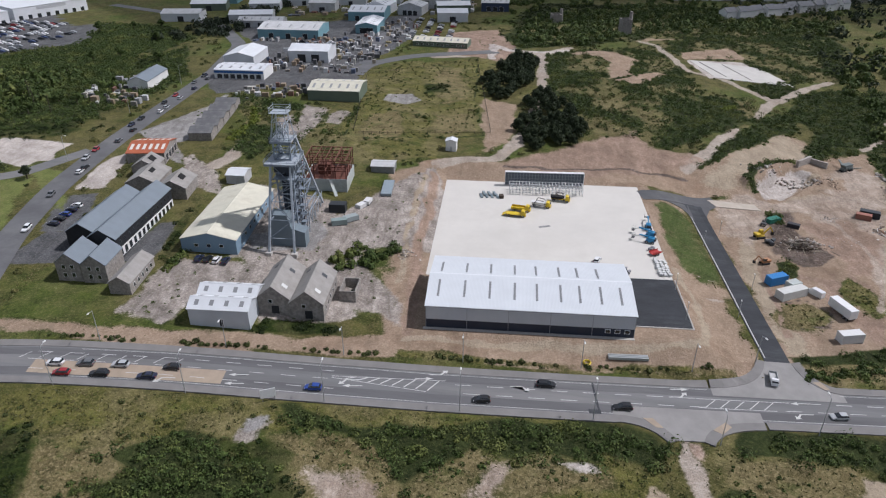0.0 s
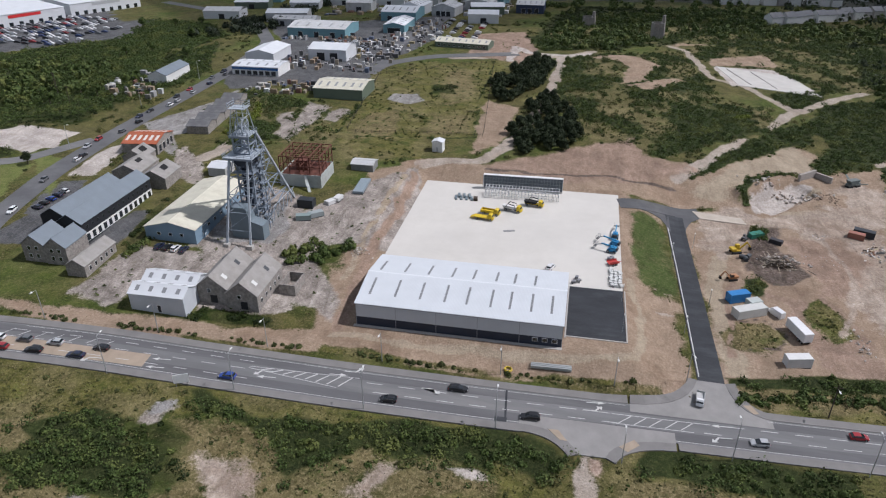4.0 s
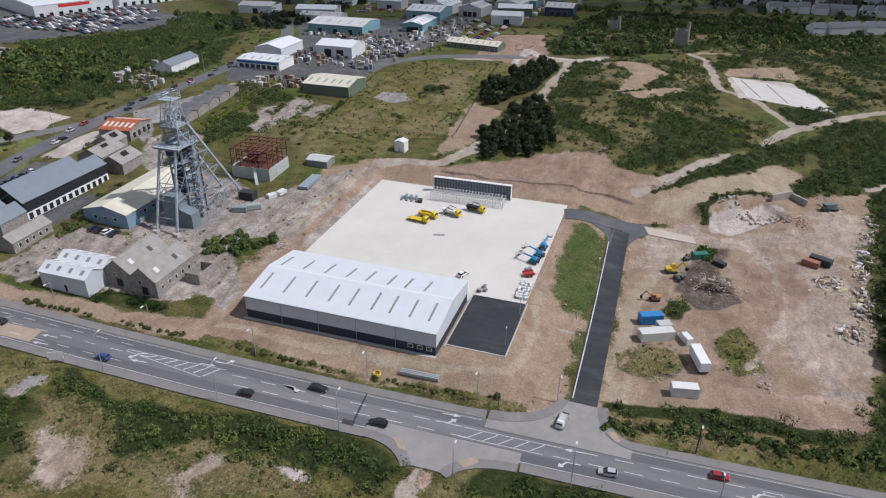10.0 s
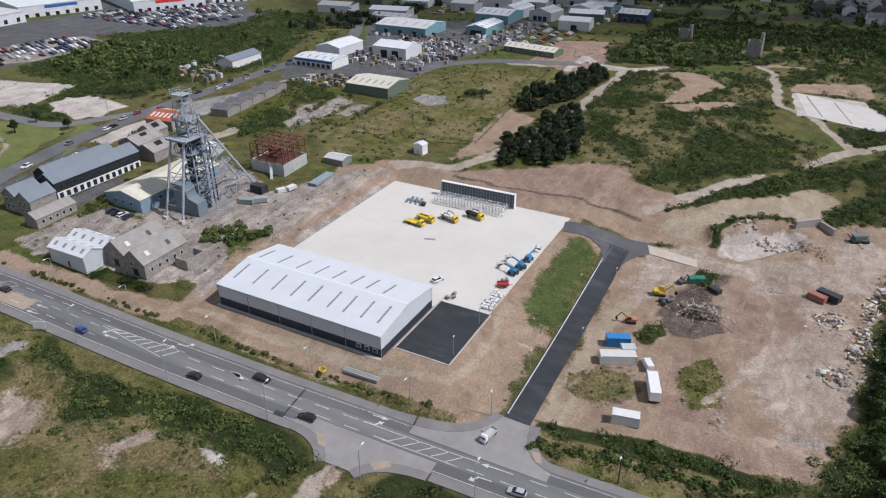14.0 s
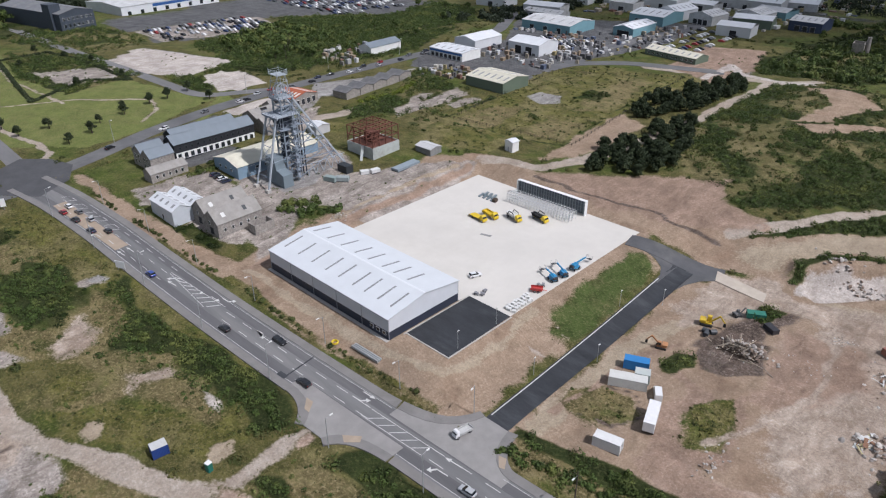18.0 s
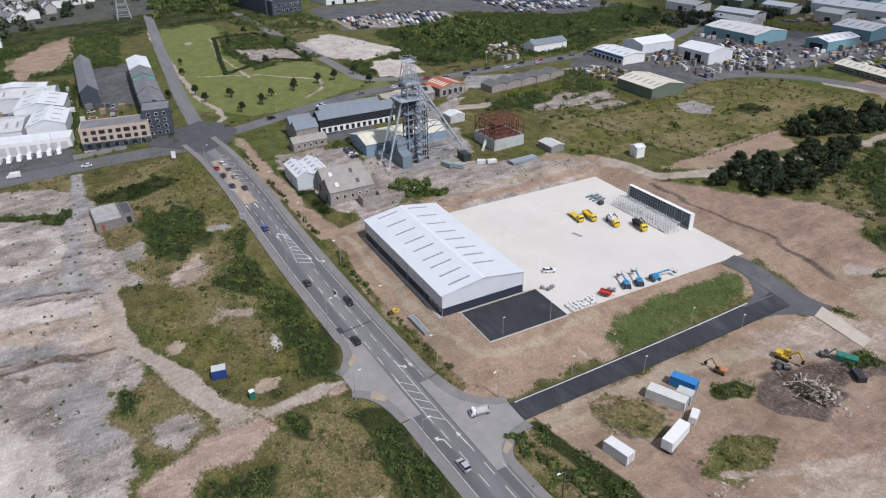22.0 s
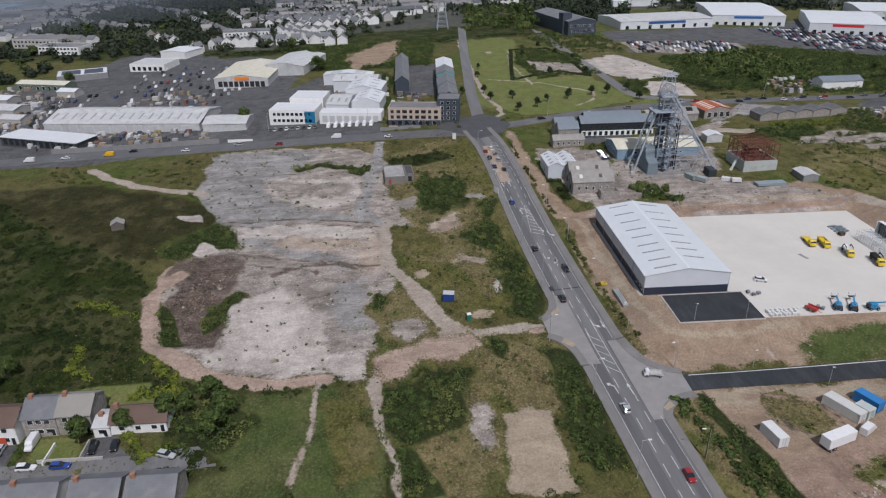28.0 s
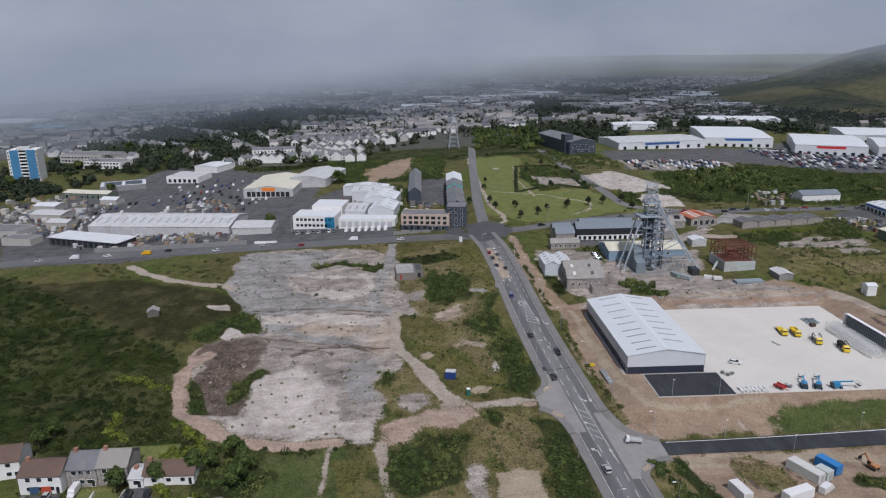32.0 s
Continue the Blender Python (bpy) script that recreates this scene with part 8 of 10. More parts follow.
for i in range(7):
    car(at(-193.5 + 0.3 * i, -130 + i * 3.6, -8), WHITEP, "white box van backed up to the workshop", "van", "vans at the workshop")
for i in range(9):
    car(at(-194.4, -160 + i * 2.9, -6), (GREYP, SILVER, BLACK, WHITEP)[i % 4], "car parked in front of the showroom", "hatch", "cars at the showroom")
for i in range(6):
    car(at(-243 + i * 5, -84 - (i % 2) * 9, 80 + 10 * (i % 3)), (GREYP, SILVER, RED, WHITEP, BLACK, BLUE)[i], "car parked behind the flats", "hatch", "cars behind the flats")


def car_parks():
    """The crowded car parks of the retail park, too far off to tell the cars apart."""
    rng = np.random.default_rng(17)
    verts, faces = [], []
    prof = [(-2.0, .45, .85), (-1.9, .45, .95), (-1.4, .45, 1.45), (.3, .45, 1.45), (1.0, .45, .95), (2.0, .45, .75)]
    def lot(x0, y0, x1, y1, rows, per, fill):
        for r in range(rows):
            for k in range(per):
                if rng.uniform() > fill:
                    continue
                f, g = (r + 0.5) / rows, (k + 0.5) / per
                x, y = x0 + (x1 - x0) * f, y0 + (y1 - y0) * g
                z, a = float(height(x, y)) + 0.1, rng.normal(0.1, 0.05)
                c, s = math.cos(a), math.sin(a)
                b = len(verts)
                for px, lo, hi in prof:
                    for py, pz in ((-.85, lo - .2), (.85, lo - .2), (.8 if hi < 1.2 else .62, hi), (-.8 if hi < 1.2 else -.62, hi)):
                        verts.append((x + c * px - s * py, y + s * px + c * py, z + pz))
                for q in range(len(prof) - 1):
                    for e in range(4):
                        faces.append((b + q * 4 + e, b + q * 4 + (e + 1) % 4, b + q * 4 + 4 + (e + 1) % 4, b + q * 4 + 4 + e))
                faces.append((b, b + 1, b + 2, b + 3))
                faces.append(tuple(b + 4 * (len(prof) - 1) + e for e in (3, 2, 1, 0)))
    lot(-430, 205, -345, 300, 11, 32, 0.62)
    lot(-345, 205, -322, 268, 3, 20, 0.5)
    lot(-368, 76, -324, 150, 5, 24, 0.72)
    lot(-372, -270, -270, -190, 9, 18, 0.5)
    lot(-300, -330, -215, -280, 7, 12, 0.55)
    lot(-175, 225, -140, 250, 4, 9, 0.7)
    lot(-112, 260, -80, 330, 4, 16, 0.6)
    n = Nodes("parked_car_paint")
    geo = n.t.nodes.new("ShaderNodeNewGeometry")
    r = n.t.nodes.new("ShaderNodeValToRGB")
    r.color_ramp.interpolation = "CONSTANT"
    e = r.color_ramp.elements
    e[0].position, e[0].color = 0, (0.012, 0.012, 0.014, 1)
    e[1].position, e[1].color = 0.28, (0.6, 0.6, 0.6, 1)
    for p, c in ((0.45, (0.3, 0.31, 0.32, 1)), (0.66, (0.03, 0.05, 0.12, 1)), (0.76, (0.22, 0.02, 0.02, 1)), (0.8, (0.08, 0.085, 0.09, 1)), (0.92, (0.62, 0.62, 0.62, 1))):
        q = e.new(p)
        q.color = c
    n.t.links.new(geo.outputs["Random Per Island"], r.inputs[0])
    me = bpy.data.meshes.new("parked_cars")
    me.from_pydata(verts, [], faces)
    me.materials.append(n.done(r.outputs[0], 0.35, 0.1, 0.5))
    tagged(new("parked_cars", me), "rows of parked cars of many colours", "cars", kind="stuff")


car_parks()


def lorry(m, label, cab, bed, kind):
    """A two-axle works lorry: cab, chassis, body and wheels."""
    m = m @ Matrix.Diagonal((0.92, 0.92, 0.92, 1))
    ob = thing("lorry", m, label, "lorry", "works lorries")
    yel = mat("lorry_%d_%d" % (cab[0] * 999, cab[2] * 999), cab, 0.45, vary=0.1, scale=1.5)
    part("chassis", box(-3.4, 3.2, -.45, .45, .55, .85), TYRE, ob)
    c = part("cab", shell([(1.7, 1.1, 1.05, .5, 2.45), (2.6, 1.1, 1.02, .5, 2.5), (3.2, 1.08, .95, .5, 1.7), (3.35, 1.05, .9, .5, 1.3)]), yel, ob)
    part("windscreen", shell([(2.62, .98, .95, 1.5, 2.4), (3.24, .98, .92, 1.35, 1.72)]), CARGLASS, c)
    bedm = mat("bed_%d_%d" % (bed[0] * 999, bed[2] * 999), bed, 0.6, vary=0.15, scale=1.5)
    if kind == "tipper":
        part("bed_floor", box(-3.5, 1.5, -1.15, 1.15, .95, 1.1), bedm, ob)
        for q in ((-3.5, 1.5, -1.2, -1.1), (-3.5, 1.5, 1.1, 1.2), (-3.5, -3.4, -1.1, 1.1), (1.4, 1.5, -1.1, 1.1)):
            part("bed_side", box(*q, 1.0, 1.75), bedm, ob)
    elif kind == "beavertail":
        part("bed_floor", box(-3.6, 1.5, -1.2, 1.2, .95, 1.12), bedm, ob)
        part("headboard", box(1.38, 1.5, -1.2, 1.2, 1.1, 2.0), bedm, ob)
        part("ramp", prism([(-3.6, 1.05), (-5.0, .3), (-5.0, .4), (-3.6, 1.15)], -1.1, 1.1, "Y"), bedm, ob)
    else:
        part("hook_frame", box(-3.6, 1.5, -.7, .7, .95, 1.15), bedm, ob)
        for s in (-1.1, 1.1):
            part("loader_arm", bar((-2.9, s, 1.0), (-1.6, s, 3.0), .2), TYRE, ob)
            part("loader_arm", bar((-1.6, s, 3.0), (0.9, s, 2.7), .2), TYRE, ob)
            part("skip_chain", bar((0.9, s, 2.7), (1.2, s, 1.2), .08), TYRE, ob)
        part("skip", prism([(-3.2, 1.2), (0.6, 1.2), (1.2, 2.0), (-3.8, 2.0)], -.95, .95, "Y"), bedm if kind == "skip" else TYRE, ob)
    for x in (-2.5, 2.4):
        for y in (-.95, .95):
            wheel(ob, x, y, .48, .34)


YEL = (0.62, 0.44, 0.02)
lorry(pose(-42.5, 36.2, 0.01, 0, 0, -8), "yellow beavertail lorry parked on the yard", YEL, YEL, "beavertail")
lorry(pose(-41.0, 40.2, 0.01, 0, 0, -10), "yellow tipper lorry parked on the yard", YEL, YEL, "tipper")
lorry(pose(-34.2, 44.0, 0.01, 0, 0, -14), "yellow skip lorry with a white skip", YEL, (0.62, 0.62, 0.6), "skip")
lorry(pose(-27.6, 49.2, 0.01, 0, 0, -10), "yellow skip loader with black arms", YEL, YEL, "hook")
lorry(at(16.2, -35.6, -100, 0.2) @ Matrix.Diagonal((0.72, 0.8, 0.8, 1)), "white dropside lorry waiting at the junction", (0.7, 0.7, 0.7), (0.45, 0.45, 0.44), "tipper")


def boom_lift(m, reach, up):
    ob = thing("boom_lift", m, "blue wheeled boom lift at the yard edge", "boom lift", "blue boom lifts")
    blue = mat("lift_blue", (0.03, 0.22, 0.42), 0.45, vary=0.12, scale=2)
    part("chassis", box(-1.3, 1.3, -.8, .8, .45, 1.0, .06), blue, ob)
    part("turret", box(-1.2, .7, -.75, .75, 1.02, 1.9, .08), blue, ob)
    part("counterweight", box(-1.7, -1.2, -.7, .7, 1.0, 1.7), plain("dark_weight", (0.05, 0.05, 0.055), 0.6), ob)
    part("boom", bar((-0.9, 0, 1.9), (reach, 0, 1.9 + up), .34), blue, ob)
    part("boom_section", bar((reach - 0.3, 0, 1.85 + up), (reach + 1.4, 0, 1.2 + up), .22), plain("pale_steel", (0.5, 0.51, 0.5), 0.5), ob)
    bk = part("basket", box(reach + 1.3, reach + 2.1, -.8, .8, .7 + up, .8 + up), plain("dark_weight", (0.05, 0.05, 0.055), 0.6), ob)
    for s in (-.8, .8):
        part("basket_rail", bar((reach + 1.3, s, 1.8 + up), (reach + 2.1, s, 1.8 + up), .06), RIM, bk)
        for q in (1.3, 2.1):
            part("basket_post", bar((reach + q, s, .8 + up), (reach + q, s, 1.8 + up), .06), RIM, bk)
    for x in (-.95, .95):
        for y in (-.85, .85):
            wheel(ob, x, y, .45, .32)


boom_lift(pose(-2.6, 21.6, 0.01, 0, 0, 160), 3.4, 0.2)
boom_lift(pose(-1.9, 25.6, 0.01, 0, 0, 155), 3.6, 0.4)
boom_lift(pose(-1.6, 31.0, 0.01, 0, 0, 85), 4.6, 0.3)


# ---- things on the yard ----
def panel_wall():
    """The tall hoarding at the back of the yard: white panels on a grid of steel posts and rails."""
    ob = thing("panel_wall", pose(-32.8, 61.9, 0, 0, 0, 1.5), "tall grey steel-framed panel wall with a white top edge", "wall")
    white = mat("white_panel", (0.68, 0.69, 0.69), 0.6, vary=0.08, scale=0.5)
    grey = mat("blue_grey_panel", (0.15, 0.175, 0.20), 0.6, vary=0.15, scale=0.7)
    steel = plain("galvanised_post", (0.30, 0.33, 0.35), 0.45, 0.4)
    L = 27.4
    part("back_panel", box(-L / 2, L / 2, 0.62, 0.8, 0, 5.0), white, ob)
    part("top_capping", box(-L / 2 - .1, L / 2 + .1, -0.5, 0.85, 5.0, 5.16), white, ob)
    part("end_panel", box(L / 2 - .02, L / 2 + .12, -0.9, 0.82, 0, 5.0), white, ob)
    part("end_panel", box(-L / 2 - .12, -L / 2 + .02, -0.9, 0.82, 0, 5.0), white, ob)
    n = 26
    for i in range(n):
        x = -L / 2 + L * (i + .5) / n
        part("infill_panel", box(x - L / n / 2 + .03, x + L / n / 2 - .03, 0.55, 0.62, 0.05, 4.95), grey, ob)
    for i in range(n + 1):
        x = -L / 2 + L * i / n
        part("post", bar((x, 0.35, 0), (x, 0.35, 5.0), .12, .3), steel, ob)
    for z in (1.2, 2.5, 3.8):
        part("rail", box(-L / 2, L / 2, 0.12, 0.2, z - .05, z + .05), steel, ob)


panel_wall()


def rack():
    ob = thing("storage_rack", pose(-32.4, 53.6, 0, 0, 0, 1.0), "long empty white tubular storage rack", "rack")
    m = plain("white_tube", (0.62, 0.63, 0.63), 0.5)
    L, D, n = 25.0, 4.4, 22
    for j in (0, D / 2, D):
        for i in range(n + 1):
            x = -L / 2 + L * i / n
            part("upright", bar((x, j, 0), (x, j, 3.1), .13), m, ob)
        for z in (0.9, 1.9, 3.05):
            part("rail", bar((-L / 2, j, z), (L / 2, j, z), .11), m, ob)
    for i in range(n + 1):
        x = -L / 2 + L * i / n
        for z in (0.9, 3.05):
            part("tie", bar((x, 0, z), (x, D, z), .11), m, ob)


rack()
yr = random.Random(5)
for k in range(7):
    ob = thing("steel_tray_stack", pose(-54.5 + k * 0.9, 51.0 + (k % 2) * 1.6, 0, 0, 0, 12), "stack of grey steel trays on the yard", "steel trays", "steel tray stacks")
    for q in range(2 + k % 2):
        part("tray", box(-.4, .4, -1.6, 1.6, q * .22, q * .22 + .16, .02), plain("tray_steel", (0.22, 0.27, 0.29), 0.4, 0.5), ob)
ob = thing("timber_crate", pose(-47.6, 50.2, 0, 0, 0, 10), "dark brown timber crate on the yard", "crate")
part("crate_body", box(-.7, .7, -.9, .9, 0.02, 1.1, .03), mat("dark_timber", (0.07, 0.05, 0.035), 0.8, vary=0.3), ob)
for k in range(2):
    ob = thing("drain_cover", pose(-34.6 + k * 1.7, 29.2 + k * .5, 0, 0, 0, 20), "grey metal grating laid on the concrete", "grating", "gratings")
    part("grating_frame", box(-.9, .9, -.5, .5, 0.004, 0.07), plain("grating_grey", (0.24, 0.24, 0.24), 0.6), ob)
    for q in range(5):
        part("bar", box(-.8 + q * .38, -.72 + q * .38, -.5, .5, .07, .11), plain("grating_grey", (0.24, 0.24, 0.24), 0.6), ob)
BAG = mat("white_bulk_bag", (0.60, 0.60, 0.58), 0.9, vary=0.12, scale=2, bump=0.6)
for k in range(22):
    x, y = -2.9 + (k % 3) * 1.15 + yr.uniform(-.2, .2), 2.0 + (k // 3) * 1.25 + yr.uniform(-.2, .2)
    ob = thing("bulk_bag", pose(x, y, 0, 0, 0, yr.uniform(0, 90)), "white bulk bag of stone on the yard", "bulk bag", "white bulk bags")
    bm = box(-.42, .42, -.42, .42, 0.005, .75)
    bmesh.ops.subdivide_edges(bm, edges=bm.edges[:], cuts=2, use_grid_fill=True)
    for v in bm.verts:
        v.co += Vector((v.co.x, v.co.y, 0)) * .16 * math.sin(max(v.co.z, 0) / .75 * 3.1) + Vector((yr.uniform(-.03, .03), yr.uniform(-.03, .03), yr.uniform(-.05, .05) if v.co.z > .7 else 0))
    part("bag", bm, BAG, ob)
    part("pallet", box(-.5, .5, -.5, .5, 0.0, .1), mat("pallet_wood", (0.25, 0.18, 0.11), 0.85), ob) if k % 4 == 0 else None
ob = thing("red_trailer", pose(-2.4, 14.2, 0.01, 0, 0, 30), "red plant trailer parked at the yard edge", "trailer")
redm = mat("trailer_red", (0.42, 0.05, 0.045), 0.5, vary=0.15)
part("trailer_bed", box(-1.6, 1.6, -.9, .9, .6, .8), redm, ob)
for s in (-.9, .86):
    part("trailer_side", box(-1.6, 1.6, s, s + .05, .8, 1.3), redm, ob)
for x in (-.5, .5):
    for y in (-1.0, 1.0):
        wheel(ob, x, y, .34, .2)
part("tow_bar", bar((1.6, 0, .65), (2.8, 0, .5), .1), redm, ob)
for k, (x, y) in enumerate(((-13.0, 1.6), (-11.6, 2.6), (-12.2, 4.2), (-2.6, 17.4), (-3.4, 16.6))):
    ob = thing("plant_barrow", pose(x, y, 0, 0, 0, 40 * k), "small grey compressor on two wheels", "compressor", "small plant")
    part("casing", box(-.6, .6, -.4, .4, .3, .9, .08), plain("plant_grey", (0.2, 0.2, 0.21), 0.5), ob)
    wheel(ob, -.2, -.45, .22, .12)
    wheel(ob, -.2, .45, .22, .12)
    part("stand", bar((.5, 0, 0), (.5, 0, .35), .08), TYRE, ob)

# bank side
ob = thing("barrier_stack", at(-16.6, -33.9, 1.5), "stack of galvanised steel barriers beside the verge", "barrier stack")
for q in range(3):
    for z in range(2):
        part("barrier", box(-4.6, 4.6, -.75 + q * .55, -.35 + q * .55, z * .4, z * .4 + .34, .03), plain("galvanised_barrier", (0.42, 0.44, 0.44), 0.45, 0.4), ob)
ob = thing("pipe_coil", at(-26.2, -36.0), "coil of yellow pipe on the verge", "pipe coil")
bm = bmesh.new()
for k in range(3):
    for i in range(16):
        a, b_ = i * math.tau / 16, (i + 1) * math.tau / 16
        r = .8 + .1 * (k % 2)
        add_tube(bm, (r * math.cos(a), r * math.sin(a), .12 + k * .2), (r * math.cos(b_), r * math.sin(b_), .12 + k * .2), .11, None, 6)
part("coil", bm, plain("pipe_yellow", (0.62, 0.46, 0.03), 0.5), ob)
ob = thing("advert_board", at(-94.2, -58.8, 25), "white roadside board on two posts", "sign board")
part("board", box(-1.6, 1.6, -.05, .05, 1.0, 3.2), plain("board_white", (0.7, 0.7, 0.7), 0.5), ob)
for s in (-1.2, 1.2):
    part("post", bar((s, .12, -.4), (s, .12, 3.0), .14), plain("post_grey", (0.2, 0.2, 0.2), 0.6), ob)
ob = thing("advert_board", at(-157, -69.5, 70), "tall white sign on a post at the junction", "sign board")
part("board", box(-.8, .8, -.06, .06, 1.2, 4.0), plain("board_white", (0.7, 0.7, 0.7), 0.5), ob)
part("post", bar((0, .14, -.4), (0, .14, 3.8), .16), plain("post_grey", (0.2, 0.2, 0.2), 0.6), ob)
CORR = {}


def container(name, m, L, W, H, colour, label, door=True):
    """A steel box: corrugated sides, corner posts, a flat roof and doors at one end."""
    ob = thing(name, m, label, "container")
    key = "container_%d_%d" % (colour[0] * 100, colour[2] * 100)
    side = ribbed(key, colour, 0.28, "X", 0.55, vary=0.12, stain=tuple(c * 0.8 for c in colour), depth=0.05)
    part("side", box(-L / 2, L / 2, -W / 2, -W / 2 + .06, .1, H), side, ob)
    part("side", box(-L / 2, L / 2, W / 2 - .06, W / 2, .1, H), side, ob)
    part("end", box(-L / 2, -L / 2 + .06, -W / 2 + .06, W / 2 - .06, .1, H), side, ob)
    part("end_frame", box(L / 2 - .06, L / 2, -W / 2 + .06, W / 2 - .06, .1, H), side, ob)
    part("roof", box(-L / 2 - .02, L / 2 + .02, -W / 2 - .02, W / 2 + .02, H, H + .06), side, ob)
    part("base", box(-L / 2, L / 2, -W / 2, W / 2, -.3, .1), plain("dark_weight", (0.05, 0.05, 0.055), 0.6), ob)
    for x in (-L / 2, L / 2):
        for y in (-W / 2, W / 2):
            part("corner_post", box(x - .07, x + .07, y - .07, y + .07, 0, H + .05), side, ob)
    if door:
        for s in (-1, 1):
            d = part("door", box(L / 2, L / 2 + .05, min(0.03 * s, s * (W / 2 - .1)), max(0.03 * s, s * (W / 2 - .1)), .15, H - .08), side, ob)
            part("lock_rod", bar((L / 2 + .08, s * .35, .2), (L / 2 + .08, s * .35, H - .1), .05), RIM, d)
    return ob


WHITEC = (0.64, 0.64, 0.63)
container("container", at(31.2, 9.5, 24), 5.75, 2.44, 2.6, (0.03, 0.19, 0.46), "bright blue steel container on bare earth")
container("site_cabin", at(33.0, 2.6, 26), 8.6, 2.9, 2.5, (0.56, 0.56, 0.53), "long off-white site cabin with a ribbed roof")
container("site_cabin", at(34.6, 6.2, 26), 3.4, 2.5, 2.7, (0.44, 0.48, 0.46), "small pale green site cabin")
container("container", at(40.3, -17.5, 12), 5.75, 2.44, 2.6, WHITEC, "white steel container near the hedge")
ob = thing("box_trailer", at(43.3, -5.2, 109), "white box trailer parked on bare earth", "trailer")
part("box_body", box(-3.9, 3.9, -1.22, 1.22, 0.9, 3.4, .04), mat("trailer_white", (0.68, 0.68, 0.68), 0.5, vary=0.06), ob)
part("chassis", box(-3.7, 3.7, -.5, .5, .55, .9), TYRE, ob)
for x in (-3.0, -1.9):
    for y in (-1.05, 1.05):
        wheel(ob, x, y, .48, .3)
for s in (-.8, .8):
    part("landing_leg", bar((2.2, s, 0), (2.2, s, .9), .14), RIM, ob)
car(at(39.9, 3.9, 122), WHITEP, "white motor caravan parked behind the trailer", "van", "vans on the demolition ground")
blue_box = container("container", at(-24.6, -82.6, 80), 3.2, 2.4, 2.4, (0.02, 0.05, 0.20), "small dark blue container by the track")
part("roof_sheet", box(-1.62, 1.62, -1.22, 1.22, 2.47, 2.53), PALE_SHEET, blue_box, "pale grey roof")
ob = thing("portable_toilet", at(-13.4, -77.8, 10), "green portable toilet with a white roof", "portable toilet")
part("cabin", box(-.55, .55, -.55, .55, 0, 2.1, .03), plain("toilet_green", (0.02, 0.13, 0.10), 0.5), ob)
part("roof", box(-.6, .6, -.6, .6, 2.1, 2.3, .06), plain("toilet_white", (0.7, 0.7, 0.7), 0.5), ob)
part("door", box(-.4, .4, -.6, -.56, .1, 1.95), plain("toilet_door", (0.03, 0.17, 0.13), 0.5), ob)
HUT_WALL = mat("grey_brick_ruin", (0.20, 0.185, 0.17), 0.9, vary=0.3, bump=0.5)
b = building("old_substation", "low grey concrete hut with a flat stained roof", "hut", -119.5, -97.6, 14.5, 8.4, 3.0, 0, "X", HUT_WALL, mat("stained_flat_roof", (0.34, 0.33, 0.32), 0.9, vary=0.3, scale=0.4, stain=(0.2, 0.195, 0.19)), 4)
opening(b, "E", 14.5, 8.4, -2.2, 1.1, 0, 2.1, plain("red_door", (0.30, 0.05, 0.035), 0.6), HUT_WALL, "door")
b = building("old_substation_store", "dark-roofed brick store joined to the hut", "hut", -119.0, -91.6, 10.5, 3.4, 3.3, 0, "X", HUT_WALL, mat("dark_felt_roof", (0.07, 0.07, 0.075), 0.85, vary=0.2), 4)
opening(b, "E", 10.5, 3.4, 0.0, 1.6, 0, 2.3, DARK_CLAD, HUT_WALL, "door")
building("small_hut", "small grey timber hut in rough grass", "hut", -90.5, -200, 4, 4.4, 2.2, 1.2, "X", mat("old_timber", (0.13, 0.115, 0.10), 0.9), ASBESTOS, 15)
container("steel_ramp", at(-85.8, 44.5, 93), 11.5, 3.4, 0.9, (0.24, 0.29, 0.32), "long grey-blue steel deck by the frame", False)
for k, (x, y, L, W, H, c, lb) in enumerate(((-98.6, 26.5, 5, 3, 2.6, (0.03, 0.035, 0.04), "black steel tank by the headframe"), (-96.4, 18, 4.5, 2.2, 1.6, (0.22, 0.28, 0.27), "grey-green steel skip by the headframe"), (-93.5, 21, 4.5, 2.2, 1.5, (0.30, 0.34, 0.34), "pale grey steel skip by the headframe"),
                                  (-92, 30, 3, 2, 1.3, (0.62, 0.62, 0.61), "white wrapped bales by the works"), (-90.5, 33.5, 3.4, 2, 1.2, (0.62, 0.62, 0.61), "white wrapped bales beside the track"))):
    container("works_skip", at(x, y, 20 * k), L, W, H, c, lb, False)


# ---- demolition ground ----
BARK = mat("bark", (0.07, 0.055, 0.042), 0.95, vary=0.3, scale=3)
er = random.Random(9)
ROCK = [mat("broken_concrete", (0.36, 0.33, 0.30), 0.95, vary=0.3, scale=2, bump=0.8), mat("earthy_rubble", (0.24, 0.18, 0.14), 0.95, vary=0.35, scale=2, bump=0.8), mat("pale_stone", (0.5, 0.46, 0.42), 0.95, vary=0.2, scale=2, bump=0.8)]


def rock_mesh(seed):
    rng = random.Random(seed)
    bm = bmesh.new()
    bmesh.ops.create_icosphere(bm, subdivisions=1, radius=0.5)
    for v in bm.verts:
        v.co *= rng.uniform(0.65, 1.2)
        v.co.z *= 0.7
    me = bpy.data.meshes.new("rock")
    bm.to_mesh(me)
    bm.free()
    return me


ROCKS = []
for k in range(9):
    me = rock_mesh(k)
    me.materials.append(ROCK[k % 3])
    ROCKS.append(me)


